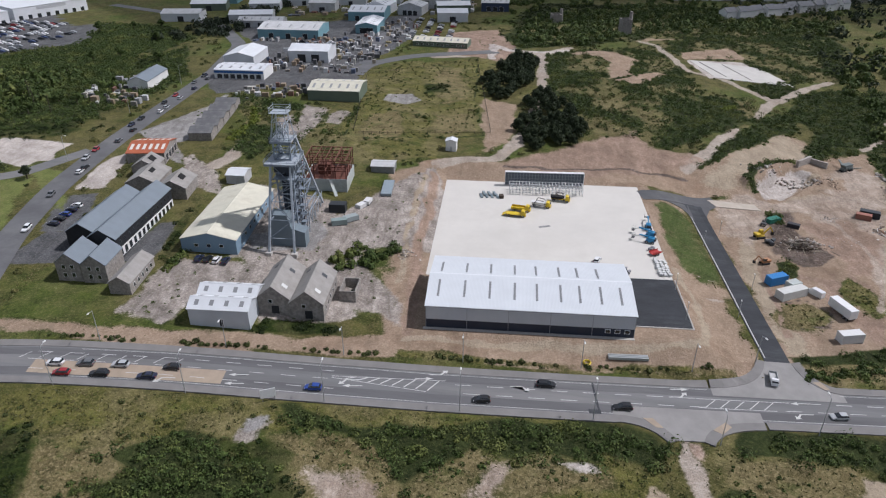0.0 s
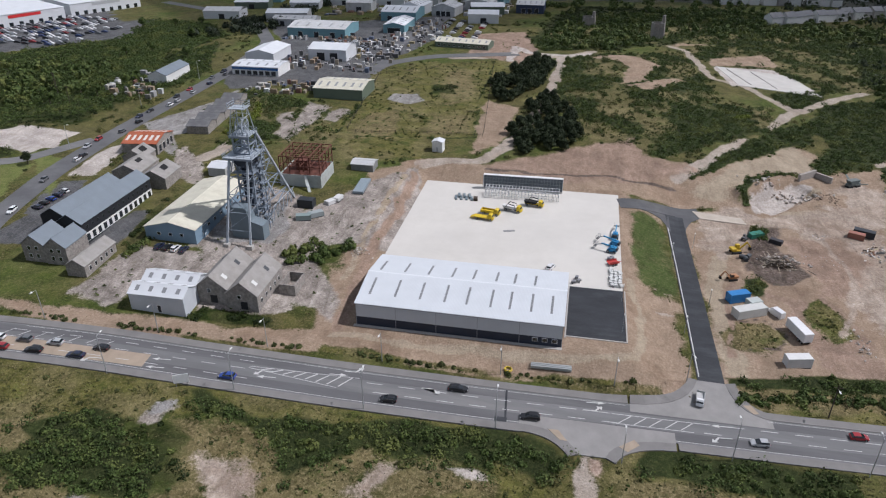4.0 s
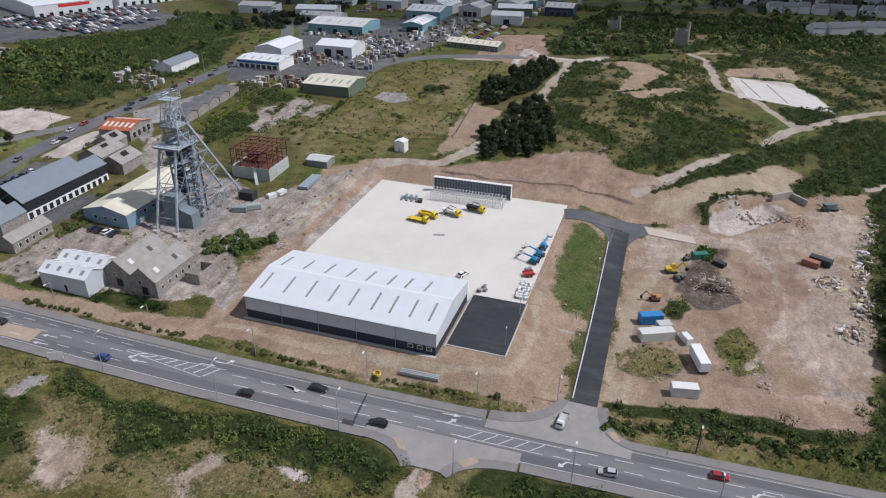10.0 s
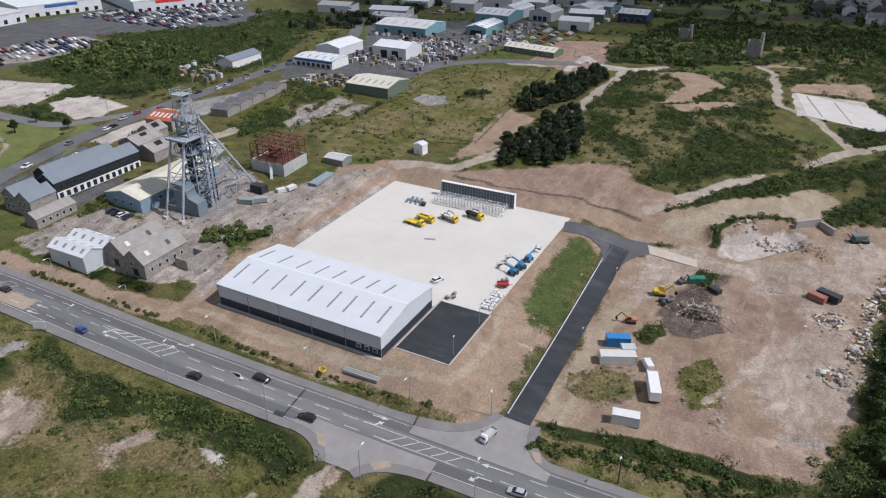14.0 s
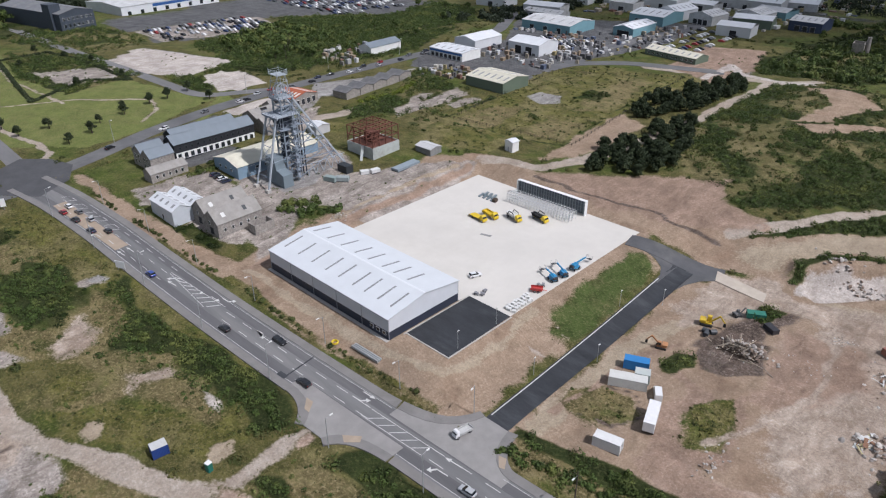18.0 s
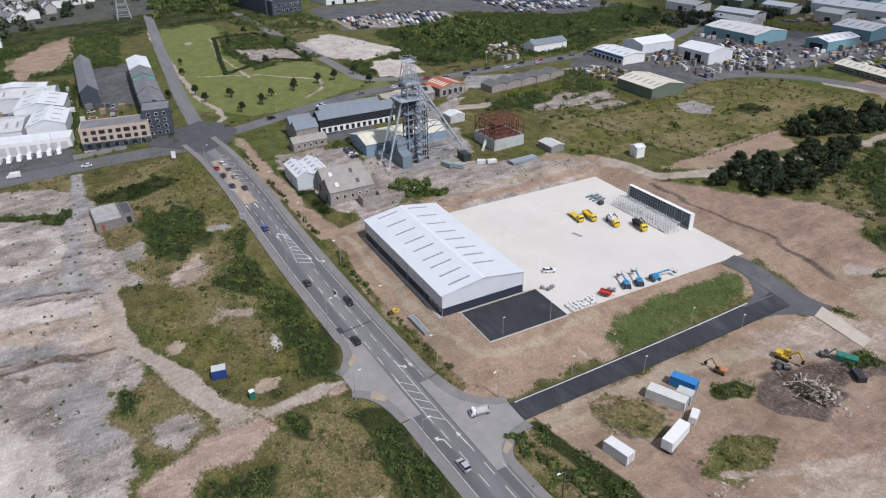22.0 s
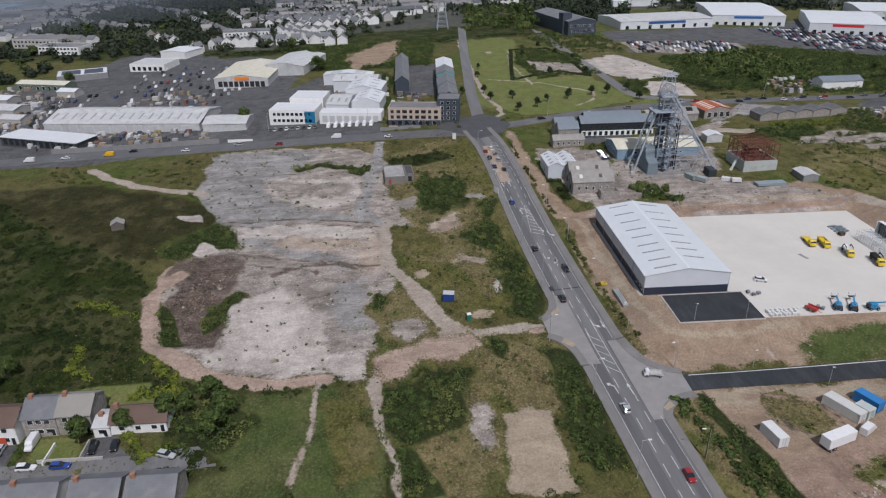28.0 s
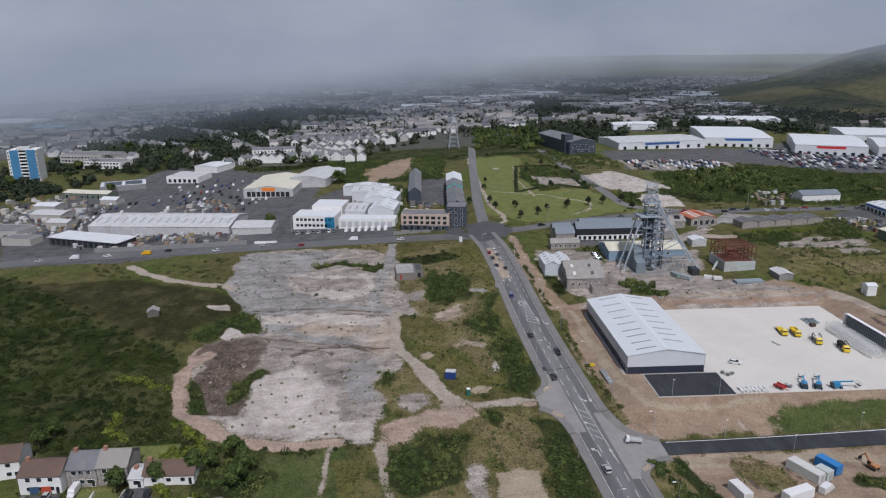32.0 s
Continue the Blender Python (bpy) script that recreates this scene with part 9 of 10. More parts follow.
def rubble(name, label, x, y, spread_x, spread_y, n, s0, s1, heap=0.0, kinds=range(9)):
    """Broken stone and concrete strewn about or heaped, each lump a piece of its own."""
    g = float(height(x, y))
    ob = thing(name, pose(x, y, g), label, "rubble")
    for k in range(n):
        u, v = er.gauss(0, .45), er.gauss(0, .45)
        px, py = u * spread_x, v * spread_y
        s = er.uniform(s0, s1)
        z = float(height(x + px, y + py)) - g + heap * max(0, 1 - (u * u + v * v) * 1.4) * er.uniform(.4, 1)
        o = new("rock", ROCKS[er.choice(kinds)])
        o.parent = ob
        o.matrix_local = pose(px, py, z + s * .12, er.uniform(0, 40), er.uniform(0, 40), er.uniform(0, 360)) @ Matrix.Diagonal((s, s * er.uniform(.6, 1.2), s * er.uniform(.5, .9), 1))


rubble("rubble_heap", "heap of demolition rubble and earth", 48, 34, 7, 5, 90, .4, 1.3, 1.8)
rubble("rubble_field", "broken concrete scattered over bare earth", 78, 46, 7, 10, 70, .3, 1.1)
rubble("rubble_field", "pale rubble along the foot of the hedge", 88, 40, 3, 20, 90, .4, 1.4)
rubble("rubble_field", "broken pale stone near the quarry face", 66, 84, 12, 5, 55, .5, 1.6)
rubble("rubble_field", "crushed stone scattered on the site", 63, 54, 4, 3, 50, .25, .6)
rubble("rubble_field", "rubble and scrap at the site edge", 82, 20, 4, 8, 50, .3, 1.0)
rubble("rubble_field", "stones along the grassy mound", 58, -6, 3, 7, 40, .3, .9)
rubble("rubble_field", "dark rubble at the end of the spoil", 60, 38, 8, 8, 36, .2, .6)
for x, y, n in ((96, 90, 16), (93, 78, 22), (90, 66, 26), (87, 54, 26), (85.5, 42, 24), (84, 32, 24), (81, 21, 26), (77, 19, 12)):
    rubble("spoil_heap", "tipped stone, broken slabs and pale scrap along the hedge", x, y, 2.6, 6.0, n, .5, 1.7, 0.7)


def scrap(x, y, n, spread_x, spread_y):
    """Thrown-down sheets, boards and beams among the tipped stone."""
    g = float(height(x, y))
    ob = thing("scrap_heap", pose(x, y, g), "pale sheets, boards and beams thrown down in a heap", "scrap", "scrap heaps")
    shades = (mat("pale_scrap", (0.55, 0.55, 0.53), 0.7, vary=0.2), mat("dark_scrap", (0.08, 0.075, 0.07), 0.8, vary=0.3), mat("rusty_scrap", (0.24, 0.13, 0.08), 0.85, vary=0.3), mat("yellowed_scrap", (0.45, 0.40, 0.22), 0.7, vary=0.2))
    for k in range(n):
        u, v = er.gauss(0, .5) * spread_x, er.gauss(0, .5) * spread_y
        z = float(height(x + u, y + v)) - g + er.uniform(.1, .7)
        L, w = er.uniform(1.0, 3.2), er.choice((.15, .3, .9))
        o = part("sheet", box(-L / 2, L / 2, -w / 2, w / 2, -.05, .05), shades[er.choice((0, 0, 1, 2, 3))], ob)
        o.matrix_local = pose(u, v, z, er.uniform(-14, 14), er.uniform(-14, 14), er.uniform(0, 180))


for x, y, n in ((95.5, 88, 12), (91, 70, 18), (88, 58, 18), (85, 36, 12), (79, 20, 20), (76, 45, 14), (80, 44, 8)):
    scrap(x, y, n, 2.2, 5.0)
rubble("quarry_edge", "pale broken rock round the quarry hole", 52, 88, 8, 6, 36, .4, 1.5, 0.4)
rubble("quarry_edge", "white rock on the quarry floor", 60, 83, 8, 4, 36, .3, 1.3, 0.3)
rubble("spoil_heap", "dark crushed spoil beside the quarry hole", 73, 82, 5, 4, 40, .3, .9, 1.6, (1, 4, 7))
ob = thing("concrete_wall", pose(69, 97.5, float(height(69, 97.5)) - 1.6, 0, 0, 42), "old stained concrete retaining wall at the quarry hole", "wall")
part("wall_face", box(-4.6, 4.6, -.5, .5, 0, 4.2), ROCK[0], ob)
part("return_wall", box(4.2, 5.0, -7.0, -.5, 0, 3.4), ROCK[0], ob)
rubble("spoil_heap", "tumbled dark rubble in the old pit", -42, -156, 9, 9, 60, .4, 1.4, 0.5, (1, 4, 7, 1, 4, 7, 0))
rubble("spoil_heap", "small heap of broken concrete", -30, -118, 3, 3, 30, .3, .8, 0.5)
rubble("rubble_field", "stones and fragments on crushed ground", -40, -125, 24, 22, 50, .2, .6)
rubble("rubble_field", "fragments on the old slabs", -100, -140, 20, 24, 50, .2, .6)
rubble("spoil_heap", "pink brick rubble by the works", -74, 4, 3, 3, 50, .3, .8, 1.0)


def timber_pile():
    g = float(height(46, 33))
    ob = thing("timber_pile", pose(46, 33, g), "tangled pile of demolition timber and branches", "timber pile")
    woods = (mat("grey_timber", (0.22, 0.19, 0.16), 0.9, vary=0.3), mat("dark_timber", (0.07, 0.05, 0.035), 0.8, vary=0.3), mat("pale_timber", (0.40, 0.34, 0.26), 0.9, vary=0.2))
    for k in range(95):
        a, r = er.uniform(0, math.tau), er.gauss(0, 2.6)
        p = Vector((r * math.cos(a) * 1.3, r * math.sin(a), max(.1, 2.2 - abs(r) * .45) * er.uniform(.2, 1)))
        d = Vector((er.gauss(0, 1), er.gauss(0, 1), er.uniform(-.15, .35))).normalized() * er.uniform(1.0, 2.6)
        part("timber", bar(p - d, p + d, er.uniform(.08, .24), er.uniform(.08, .2)), woods[k % 3], ob)


timber_pile()


def digger(m, s, label, colour):
    ob = thing("excavator", m @ Matrix.Diagonal((s, s, s, 1)), label, "excavator", "excavators")
    yel = mat("digger_%d" % (colour[1] * 100), colour, 0.5, vary=0.15)
    for y in (-1.05, 1.05):
        part("track", box(-1.8, 1.8, y - .28, y + .28, 0, .8, .2), TYRE, ob)
    part("deck", box(-1.5, 1.4, -1.0, 1.0, .85, 1.2), yel, ob)
    part("engine_cover", box(-2.0, -.2, -1.2, 1.2, 1.2, 2.0, .1), yel, ob)
    c = part("cab", box(.0, 1.3, .1, 1.15, 1.2, 2.9, .08), yel, ob)
    part("cab_glass", box(.1, 1.34, .2, 1.19, 1.7, 2.75), CARGLASS, c)
    part("boom", bar((1.0, -.3, 1.5), (3.4, -.3, 3.9), .42), yel, ob)
    part("dipper", bar((3.4, -.3, 3.9), (4.9, -.3, 1.9), .32), yel, ob)
    part("bucket", prism([(4.5, .8), (5.3, .9), (5.2, 1.9), (4.7, 2.0)], -.8, .2, "Y"), TYRE, ob)


digger(at(35.2, 38.0, 20), 0.9, "yellow tracked excavator at the rubble heap", (0.55, 0.38, 0.03))
digger(at(31.6, 20.8, 200), 0.75, "orange tracked excavator on bare earth", (0.42, 0.20, 0.09))
digger(at(39.4, 47.4, 60), 0.6, "small dark excavator beside the skip", (0.10, 0.10, 0.10))
container("skip", at(43.2, 50.2, 28), 4.6, 2.2, 1.5, (0.03, 0.17, 0.12), "dark green steel skip by the heap", False)
container("skip", at(48.6, 46.6, -30), 3.6, 1.8, 1.4, (0.03, 0.03, 0.035), "black steel skip by the heap", False)
container("container", at(77.2, 57.4, -25), 6.06, 2.44, 2.2, (0.035, 0.04, 0.04), "black steel container on the site", False)
container("container", at(74.4, 55.4, -25), 4.6, 2.2, 1.9, (0.30, 0.13, 0.09), "rusty steel container on the site", False)
for k, (x, y) in enumerate(((36.6, 34.6), (38.4, 35.2), (37.4, 33.2))):
    ob = thing("oil_tank", at(x, y, 50 * k), "small dark site tank on the ground", "tank", "site tanks")
    part("drum", tube((-.8, 0, .7), (.8, 0, .7), .65, None, 14), plain("tank_dark", (0.06, 0.065, 0.07), 0.5), ob)
    part("cradle", box(-.6, .6, -.5, .5, 0, .3), TYRE, ob)


def screener():
    ob = thing("screening_plant", at(84, 95, 30) @ Matrix.Diagonal((0.75, 0.75, 0.7, 1)), "grey-green stone screening plant with conveyors", "screening plant")
    g = mat("plant_green", (0.13, 0.155, 0.15), 0.6, vary=0.2)
    part("hopper", prism([(-2, 2.0), (2, 2.0), (3, 4.0), (-3, 4.0)], -1.5, 1.5, "Y"), g, ob)
    part("body", box(-3, 4, -1.2, 1.2, 1.0, 2.2), g, ob)
    for s in (-1, 1):
        part("conveyor", bar((0, s * 1.0, 1.8), (2, s * 6.5, 4.0), .9, .25), g, ob)
    for x in (-2, 3):
        part("track", box(x - 1.4, x + 1.4, -1.4, 1.4, 0, .8, .2), TYRE, ob)


screener()


def engine_house(x, y, h, label):
    """A roofless stone engine house with a round chimney stack."""
    ob = building("engine_house", label, "engine house", x, y, 6, 8, h * 0.7, 0, "X", STONE, STONE, 10, open_top=True, base=3)
    part("chimney", tube((4.2, 3, -2), (4.2, 3, h), 1.6, 1.0, 14), STONE, ob)


engine_house(27, 301, 13, "ruined stone engine house with a chimney stack")
engine_house(-16, 324, 9, "ruined stone engine house on the heath")


def far_headframe():
    ob = thing("far_headframe", at(-468, -53, 0), "distant pale grey steel headframe", "headframe")
    st = plain("pale_headframe_steel", (0.34, 0.37, 0.40), 0.5)
    for x in (-3, 3):
        for y in (-3, 3):
            part("leg", bar((x * 1.6, y * 1.6, -1), (x * .6, y * .6, 24), .6), st, ob)
    for k in range(6):
        f = 1.6 - k / 6
        z = k * 4 + 2
        for s in (-1, 1):
            part("girt", bar((-3 * f, s * 3 * f, z), (3 * f, s * 3 * f, z), .35), st, ob)
            part("girt", bar((s * 3 * f, -3 * f, z), (s * 3 * f, 3 * f, z), .35), st, ob)
            part("brace", bar((-3 * f, s * 3 * f, z), (2.6 * f, s * 2.6 * f, z + 4), .25), st, ob)
    part("deck", box(-3, 3, -3, 3, 23.6, 24.2), st, ob)
    part("cap", box(-1.5, 1.5, -1.5, 1.5, 24.2, 28), st, ob)


far_headframe()

# ---- field fence, poles ----
def fence(pts, label):
    P = np.array(pts, float)
    seg = np.r_[0, np.cumsum(np.hypot(*np.diff(P, axis=0).T))]
    ob = thing("field_fence", label=label, category="fence")
    m = mat("dark_fence_timber", (0.05, 0.045, 0.035), 0.9)
    last = None
    for s in np.arange(0, seg[-1], 3.2):
        x, y = float(np.interp(s, seg, P[:, 0])), float(np.interp(s, seg, P[:, 1]))
        z = float(height(x, y))
        part("post", bar((x, y, z - .3), (x, y, z + 1.3), .14), m, ob)
        if last:
            for h in (.6, 1.15):
                part("rail", bar((last[0], last[1], last[2] + h), (x, y, z + h), .06), m, ob)
        last = (x, y, z)


fence([(-108, 96), (-118, 178), (-64, 216), (-53, 103), (-80, 98), (-108, 92)], "dark post and wire fence round the field")
for x, y, h in ((43.4, -33.7, 9), (98, -30, 9), (-250, 108, 10), (-254, 112, 10), (-235, 96, 9), (-110, 116, 0)):
    if h:
        ob = thing("utility_pole", at(x, y), "brown wooden utility pole with a crossarm", "utility pole", "utility poles")
        part("pole", tube((0, 0, -.8), (0, 0, h), .16, .11), BARK, ob)
        part("crossarm", box(-.9, .9, -.06, .06, h - .8, h - .65), BARK, ob)

# ---- houses at the foot of the green slope ----
BRICK = mat("warm_brick", (0.30, 0.16, 0.11), 0.9, vary=0.25, scale=2)
def near_house(x, y, L, W, e, rise, wall, roof, label, lit=3, turn=0):
    b = building("house", label, "house", x, y, L, W, e, rise, "Y", wall, roof, turn, group="houses below the slope")
    for fl in range(2 if e > 4 else 1):
        windows(b, "E", L, W, lit, 1.3, 0.9 + 2.6 * fl, 2.1 + 2.6 * fl)
    opening(b, "E", L, W, W / 2 - 1.0, 0.95, 0, 2.05, PANE, FRAME, "door")
    part("chimney", box(-.5, .5, -W / 2 + .6, -W / 2 + 1.6, e + rise - 1, e + rise + 1.0), BRICK, b)
    return b


h1 = near_house(19.0, -189, 8.4, 10.4, 5.0, 2.2, WHITE, BROWN_TILE, "white house with a brown roof and two garage doors")
for y, c in ((-1.6, (0.05, 0.09, 0.16)), (1.4, (0.45, 0.08, 0.04))):
    part("garage_door", box(4.2, 4.32, y - 1.2, y + 1.2, 0, 2.1), plain("garage_%d" % (c[0] * 100), c, 0.5), h1)
near_house(16.6, -179.6, 9, 7.4, 5.0, 2.6, STONE, SLATE, "stone semi-detached house with a slate roof")
near_house(16.4, -172.0, 9, 7.6, 5.0, 2.6, STONE, ribbed("grey_tile", (0.26, 0.245, 0.22), 0.3, "Z", 0.8), "stone house with a pale grey roof and dormer")
near_house(18.6, -157.6, 7.0, 12.8, 2.7, 2.3, WHITE, BROWN_TILE, "white bungalow with a brown tiled roof")
near_house(19.4, -165.6, 6.5, 3.6, 2.6, 0.9, WHITE, PALE_SHEET, "small white garage with a flat grey roof", 1)
near_house(12, -203, 9, 9, 5.0, 2.4, WHITE, BROWN_TILE, "white house with a dark brown roof", 2, 10)
for k, y in enumerate((-190, -180, -170, -158, -147)):
    near_house(43.5, y, 8.6, 9.6, 4.8, 2.5, (GREY_RENDER, STONE, WHITE)[k % 3], SLATE, "terraced house with a dark slate roof", 2)
tagged(part("road_lane_south", ribbon([(30, -225), (33, -195), (34, -170), (32, -150), (31, -138)], 0.12, (-3.4, 3.4)), M_ROAD), "grey residential street", "road", kind="structure")
for x, y, c, lb, k, tn in ((31.5, -178.6, WHITEP, "white people carrier parked in the street", "suv", 90), (31.6, -171.4, BLUE, "blue car parked in the street", "estate", 90), (26.6, -166.2, BLACK, "black car on a drive", "suv", 5), (26.4, -161.6, BLACK, "black hatchback on a drive", "hatch", 5),
                           (30.4, -149.2, SILVER, "silver car parked at the street end", "estate", 70), (25.6, -187.0, SILVER, "silver car on a drive", "hatch", 0), (27.0, -192.0, GREYP, "grey car on a drive", "hatch", 0), (24.0, -180.6, WHITEP, "white van beside the stone house", "van", 0)):
    car(at(x, y, tn, 0.14), c, lb, k, "cars by the houses")
for k, (x, y, L, W) in enumerate(((27.5, -175.5, 6.5, 0.3), (29.8, -170, 0.3, 14), (27, -168, 6, 0.3))):
    tagged(part("garden_wall", box(x - L / 2, x + L / 2, y - W / 2, y + W / 2, float(height(x, y)) - .4, float(height(x, y)) + .9), WHITE if k == 0 else GREY_RENDER), "low rendered garden wall", "wall", kind="structure")


# ---- plants ----
def leaf_material(name, dark, light, tip, patch=0.35):
    n = Nodes(name)
    geo = n.t.nodes.new("ShaderNodeNewGeometry")
    rnd = geo.outputs["Random Per Island"]
    # whole bushes differ from one another, and leaves within a bush a little
    body = n.math("MULTIPLY_ADD", n.ramp(n.noise(0.4, 3, 0.6), 0.34, 0.66), 0.6, n.math("MULTIPLY", rnd, 0.4))
    col = n.mix(body, dark, light)
    col = n.mix(n.math("MULTIPLY", n.ramp(n.noise(patch, 4, 0.65), 0.5, 0.66), n.math("MULTIPLY_ADD", rnd, 0.5, 0.5)), col, tip)
    n.bsdf.inputs["Subsurface Weight"].default_value = 0.0
    return n.done(col, 0.75, 0.0, 0.25)


LEAF = leaf_material("scrub_leaf", (0.015, 0.026, 0.006), (0.088, 0.13, 0.03), (0.155, 0.165, 0.045), 0.1)
LEAF_DARK = leaf_material("pine_needle", (0.012, 0.02, 0.009), (0.04, 0.056, 0.022), (0.06, 0.074, 0.03))
LEAF_DULL = leaf_material("heath_leaf", (0.018, 0.027, 0.007), (0.09, 0.106, 0.03), (0.165, 0.146, 0.052), 0.08)
# bracken green with the slope's cloud shade mixed into the colour
LEAF_FERN_SHADED = leaf_material("shaded_bracken_leaf", (0.006, 0.012, 0.002), (0.026, 0.044, 0.006), (0.054, 0.07, 0.011), 0.05)
LEAF_LIME = leaf_material("lime_leaf", (0.06, 0.085, 0.012), (0.15, 0.18, 0.022), (0.22, 0.23, 0.03))
GRASS = leaf_material("grass_blade", (0.045, 0.05, 0.014), (0.125, 0.12, 0.045), (0.19, 0.16, 0.075), 0.08)


def leaf_cloud(centres, radii, tall, count, size, rng, low=-0.15):
    """Leaf clumps over lumpy domes: for every dome, count small leaves scattered on and in its skin."""
    n = len(centres)
    d = rng.normal(size=(n, count, 3))
    d[..., 2] = np.abs(d[..., 2]) + low
    d /= np.linalg.norm(d, axis=-1, keepdims=True)
    lump = 1 + 0.28 * np.sin(d[..., 0] * 4 + rng.uniform(0, 6, (n, 1))) * np.sin(d[..., 1] * 4 + rng.uniform(0, 6, (n, 1)))
    r = radii[:, None] * lump * rng.uniform(0.62, 1.06, (n, count))
    p = centres[:, None, :] + d * np.stack([r, r, r * (tall / radii)[:, None]], -1)
    nrm = d + rng.normal(0, 0.45, d.shape)
    nrm /= np.linalg.norm(nrm, axis=-1, keepdims=True)
    a = np.cross(nrm, rng.normal(size=d.shape))
    a /= np.linalg.norm(a, axis=-1, keepdims=True) + 1e-9
    b = np.cross(nrm, a)
    s = size[:, None, None] * rng.uniform(0.6, 1.35, (n, count, 1))
    leaf = np.stack([p - a * s - b * s * 0.7, p + a * s - b * s * 0.7, p + b * s * 1.2], 2)
    return leaf.reshape(-1, 3)


def quads_mesh(name, verts, material):
    me = bpy.data.meshes.new(name)
    k = len(verts)
    me.vertices.add(k)
    me.vertices.foreach_set("co", verts.astype(np.float32).ravel())
    me.loops.add(k)
    me.loops.foreach_set("vertex_index", np.arange(k, dtype=np.int32))
    me.polygons.add(k // 3)
    me.polygons.foreach_set("loop_start", np.arange(0, k, 3, dtype=np.int32))
    me.update(calc_edges=True)
    me.materials.append(material)
    return me


def scatter(kind, step, chance, rng, area=(-420, 190, -300, 430)):
    """Places on a jittered grid where a cover lies."""
    x, y = np.meshgrid(np.arange(area[0], area[1], step), np.arange(area[2], area[3], step))
    x, y = x.ravel() + rng.uniform(-step, step, x.size) * 0.6, y.ravel() + rng.uniform(-step, step, x.size) * 0.6
    keep = (cover_at(kind, x, y) * chance > rng.uniform(0, 1, x.size)) & (rect_gap(x, y, -68, 1, -30, 65) > 1)
    keep &= np.abs(line_gap(x, y, MAIN, False)) > 9
    for line in (WEST, NORTH, PARK):
        keep &= line_gap(x, y, line, False) > 6.5
    keep &= ~((x > -1) & (x < 24) & (y > -42) & (y < 62)) & (rect_gap(x, y, -20, 8, -58, -46) > 1.5)
    return x[keep], y[keep]


def bushes(name, label, kind, step, chance, r0, r1, count, leaf, material, seed, shrink=1.0):
    rng = np.random.default_rng(seed)
    x, y = scatter(kind, step, chance, rng)
    r = rng.uniform(r0, r1, x.size) * rng.choice([0.7, 1.0, 1.0, 1.35], x.size)
    c = np.stack([x, y, height(x, y) + r * 0.1], 1)
    v = leaf_cloud(c, r, r * rng.uniform(0.55, 0.95, x.size) * shrink, count, np.full(x.size, leaf), rng)
    tagged(new(name, quads_mesh(name, v, material)), label, "bushes", kind="stuff")
    return x.size


bushes("scrub_bushes", "dense dark green scrub and brambles", "scrub", 2.1, 0.85, 0.6, 2.0, 90, 0.2, LEAF, 1)
bushes("heath_bushes", "gorse and heath bushes on the old mine ground", "heath", 2.6, 0.65, 0.4, 1.5, 56, 0.2, LEAF_DULL, 2)
bushes("shaded_fern_bank", "green bracken and brambles on the slope, with cloud shade in their colour", "shaded_fern", 2.4, 0.6, 0.7, 1.7, 100, 0.18, LEAF_FERN_SHADED, 3, 0.6)
bushes("gorse_thickets", "tall green gorse thickets on the mine ground", "heath", 3.4, 0.5, 1.1, 2.5, 110, 0.22, LEAF, 12)
bushes("verge_bushes", "scattered low bushes in the rough grass", "grass", 2.4, 0.34, 0.25, 0.9, 40, 0.15, LEAF_DULL, 4)
bushes("dry_ground_bushes", "scattered low bushes in the dry grass", "dry", 2.6, 0.3, 0.25, 0.9, 40, 0.15, LEAF, 5)
bushes("waste_ground_weeds", "small weeds and buddleia on crushed stone", "pale", 2.6, 0.16, 0.2, 0.7, 30, 0.14, LEAF, 6)
bushes("slab_weeds", "small weeds in the cracked concrete", "grey", 3.6, 0.11, 0.25, 0.8, 30, 0.16, LEAF, 7)


def open_bushes():
    """Bushes on the open rough ground that no other cover claims."""
    rng = np.random.default_rng(8)
    x, y = rng.uniform(-262, 104, 9000), rng.uniform(-252, 330, 9000)
    bare = np.ones(x.size)
    for k in COVER:
        bare = np.minimum(bare, 1 - cover_at(k, x, y))
    clump = np.sin(x * 0.11 + np.sin(y * 0.07) * 2) * np.sin(y * 0.09 + 1)
    keep = (bare > 0.6) & (clump + rng.uniform(-0.6, 0.6, x.size) > 0.25) & (rect_gap(x, y, -68, 24, -30, 66) > 3) & (line_gap(x, y, MAIN, False) > 9.5)
    for line in (WEST, NORTH, PARK, LANE, ESTATE):
        keep &= line_gap(x, y, line, False) > 7
    keep &= rect_gap(x, y, -166, -80, -38, 62) > 2
    x, y = x[keep], y[keep]
    r = rng.uniform(0.6, 1.7, x.size)
    v = leaf_cloud(np.stack([x, y, height(x, y)], 1), r, r * 0.75, 80, np.full(x.size, 0.23), rng)
    tagged(new("rough_bushes", quads_mesh("rough_bushes", v, LEAF_DULL)), "bushes dotted over rough open ground", "bushes", kind="stuff")


open_bushes()


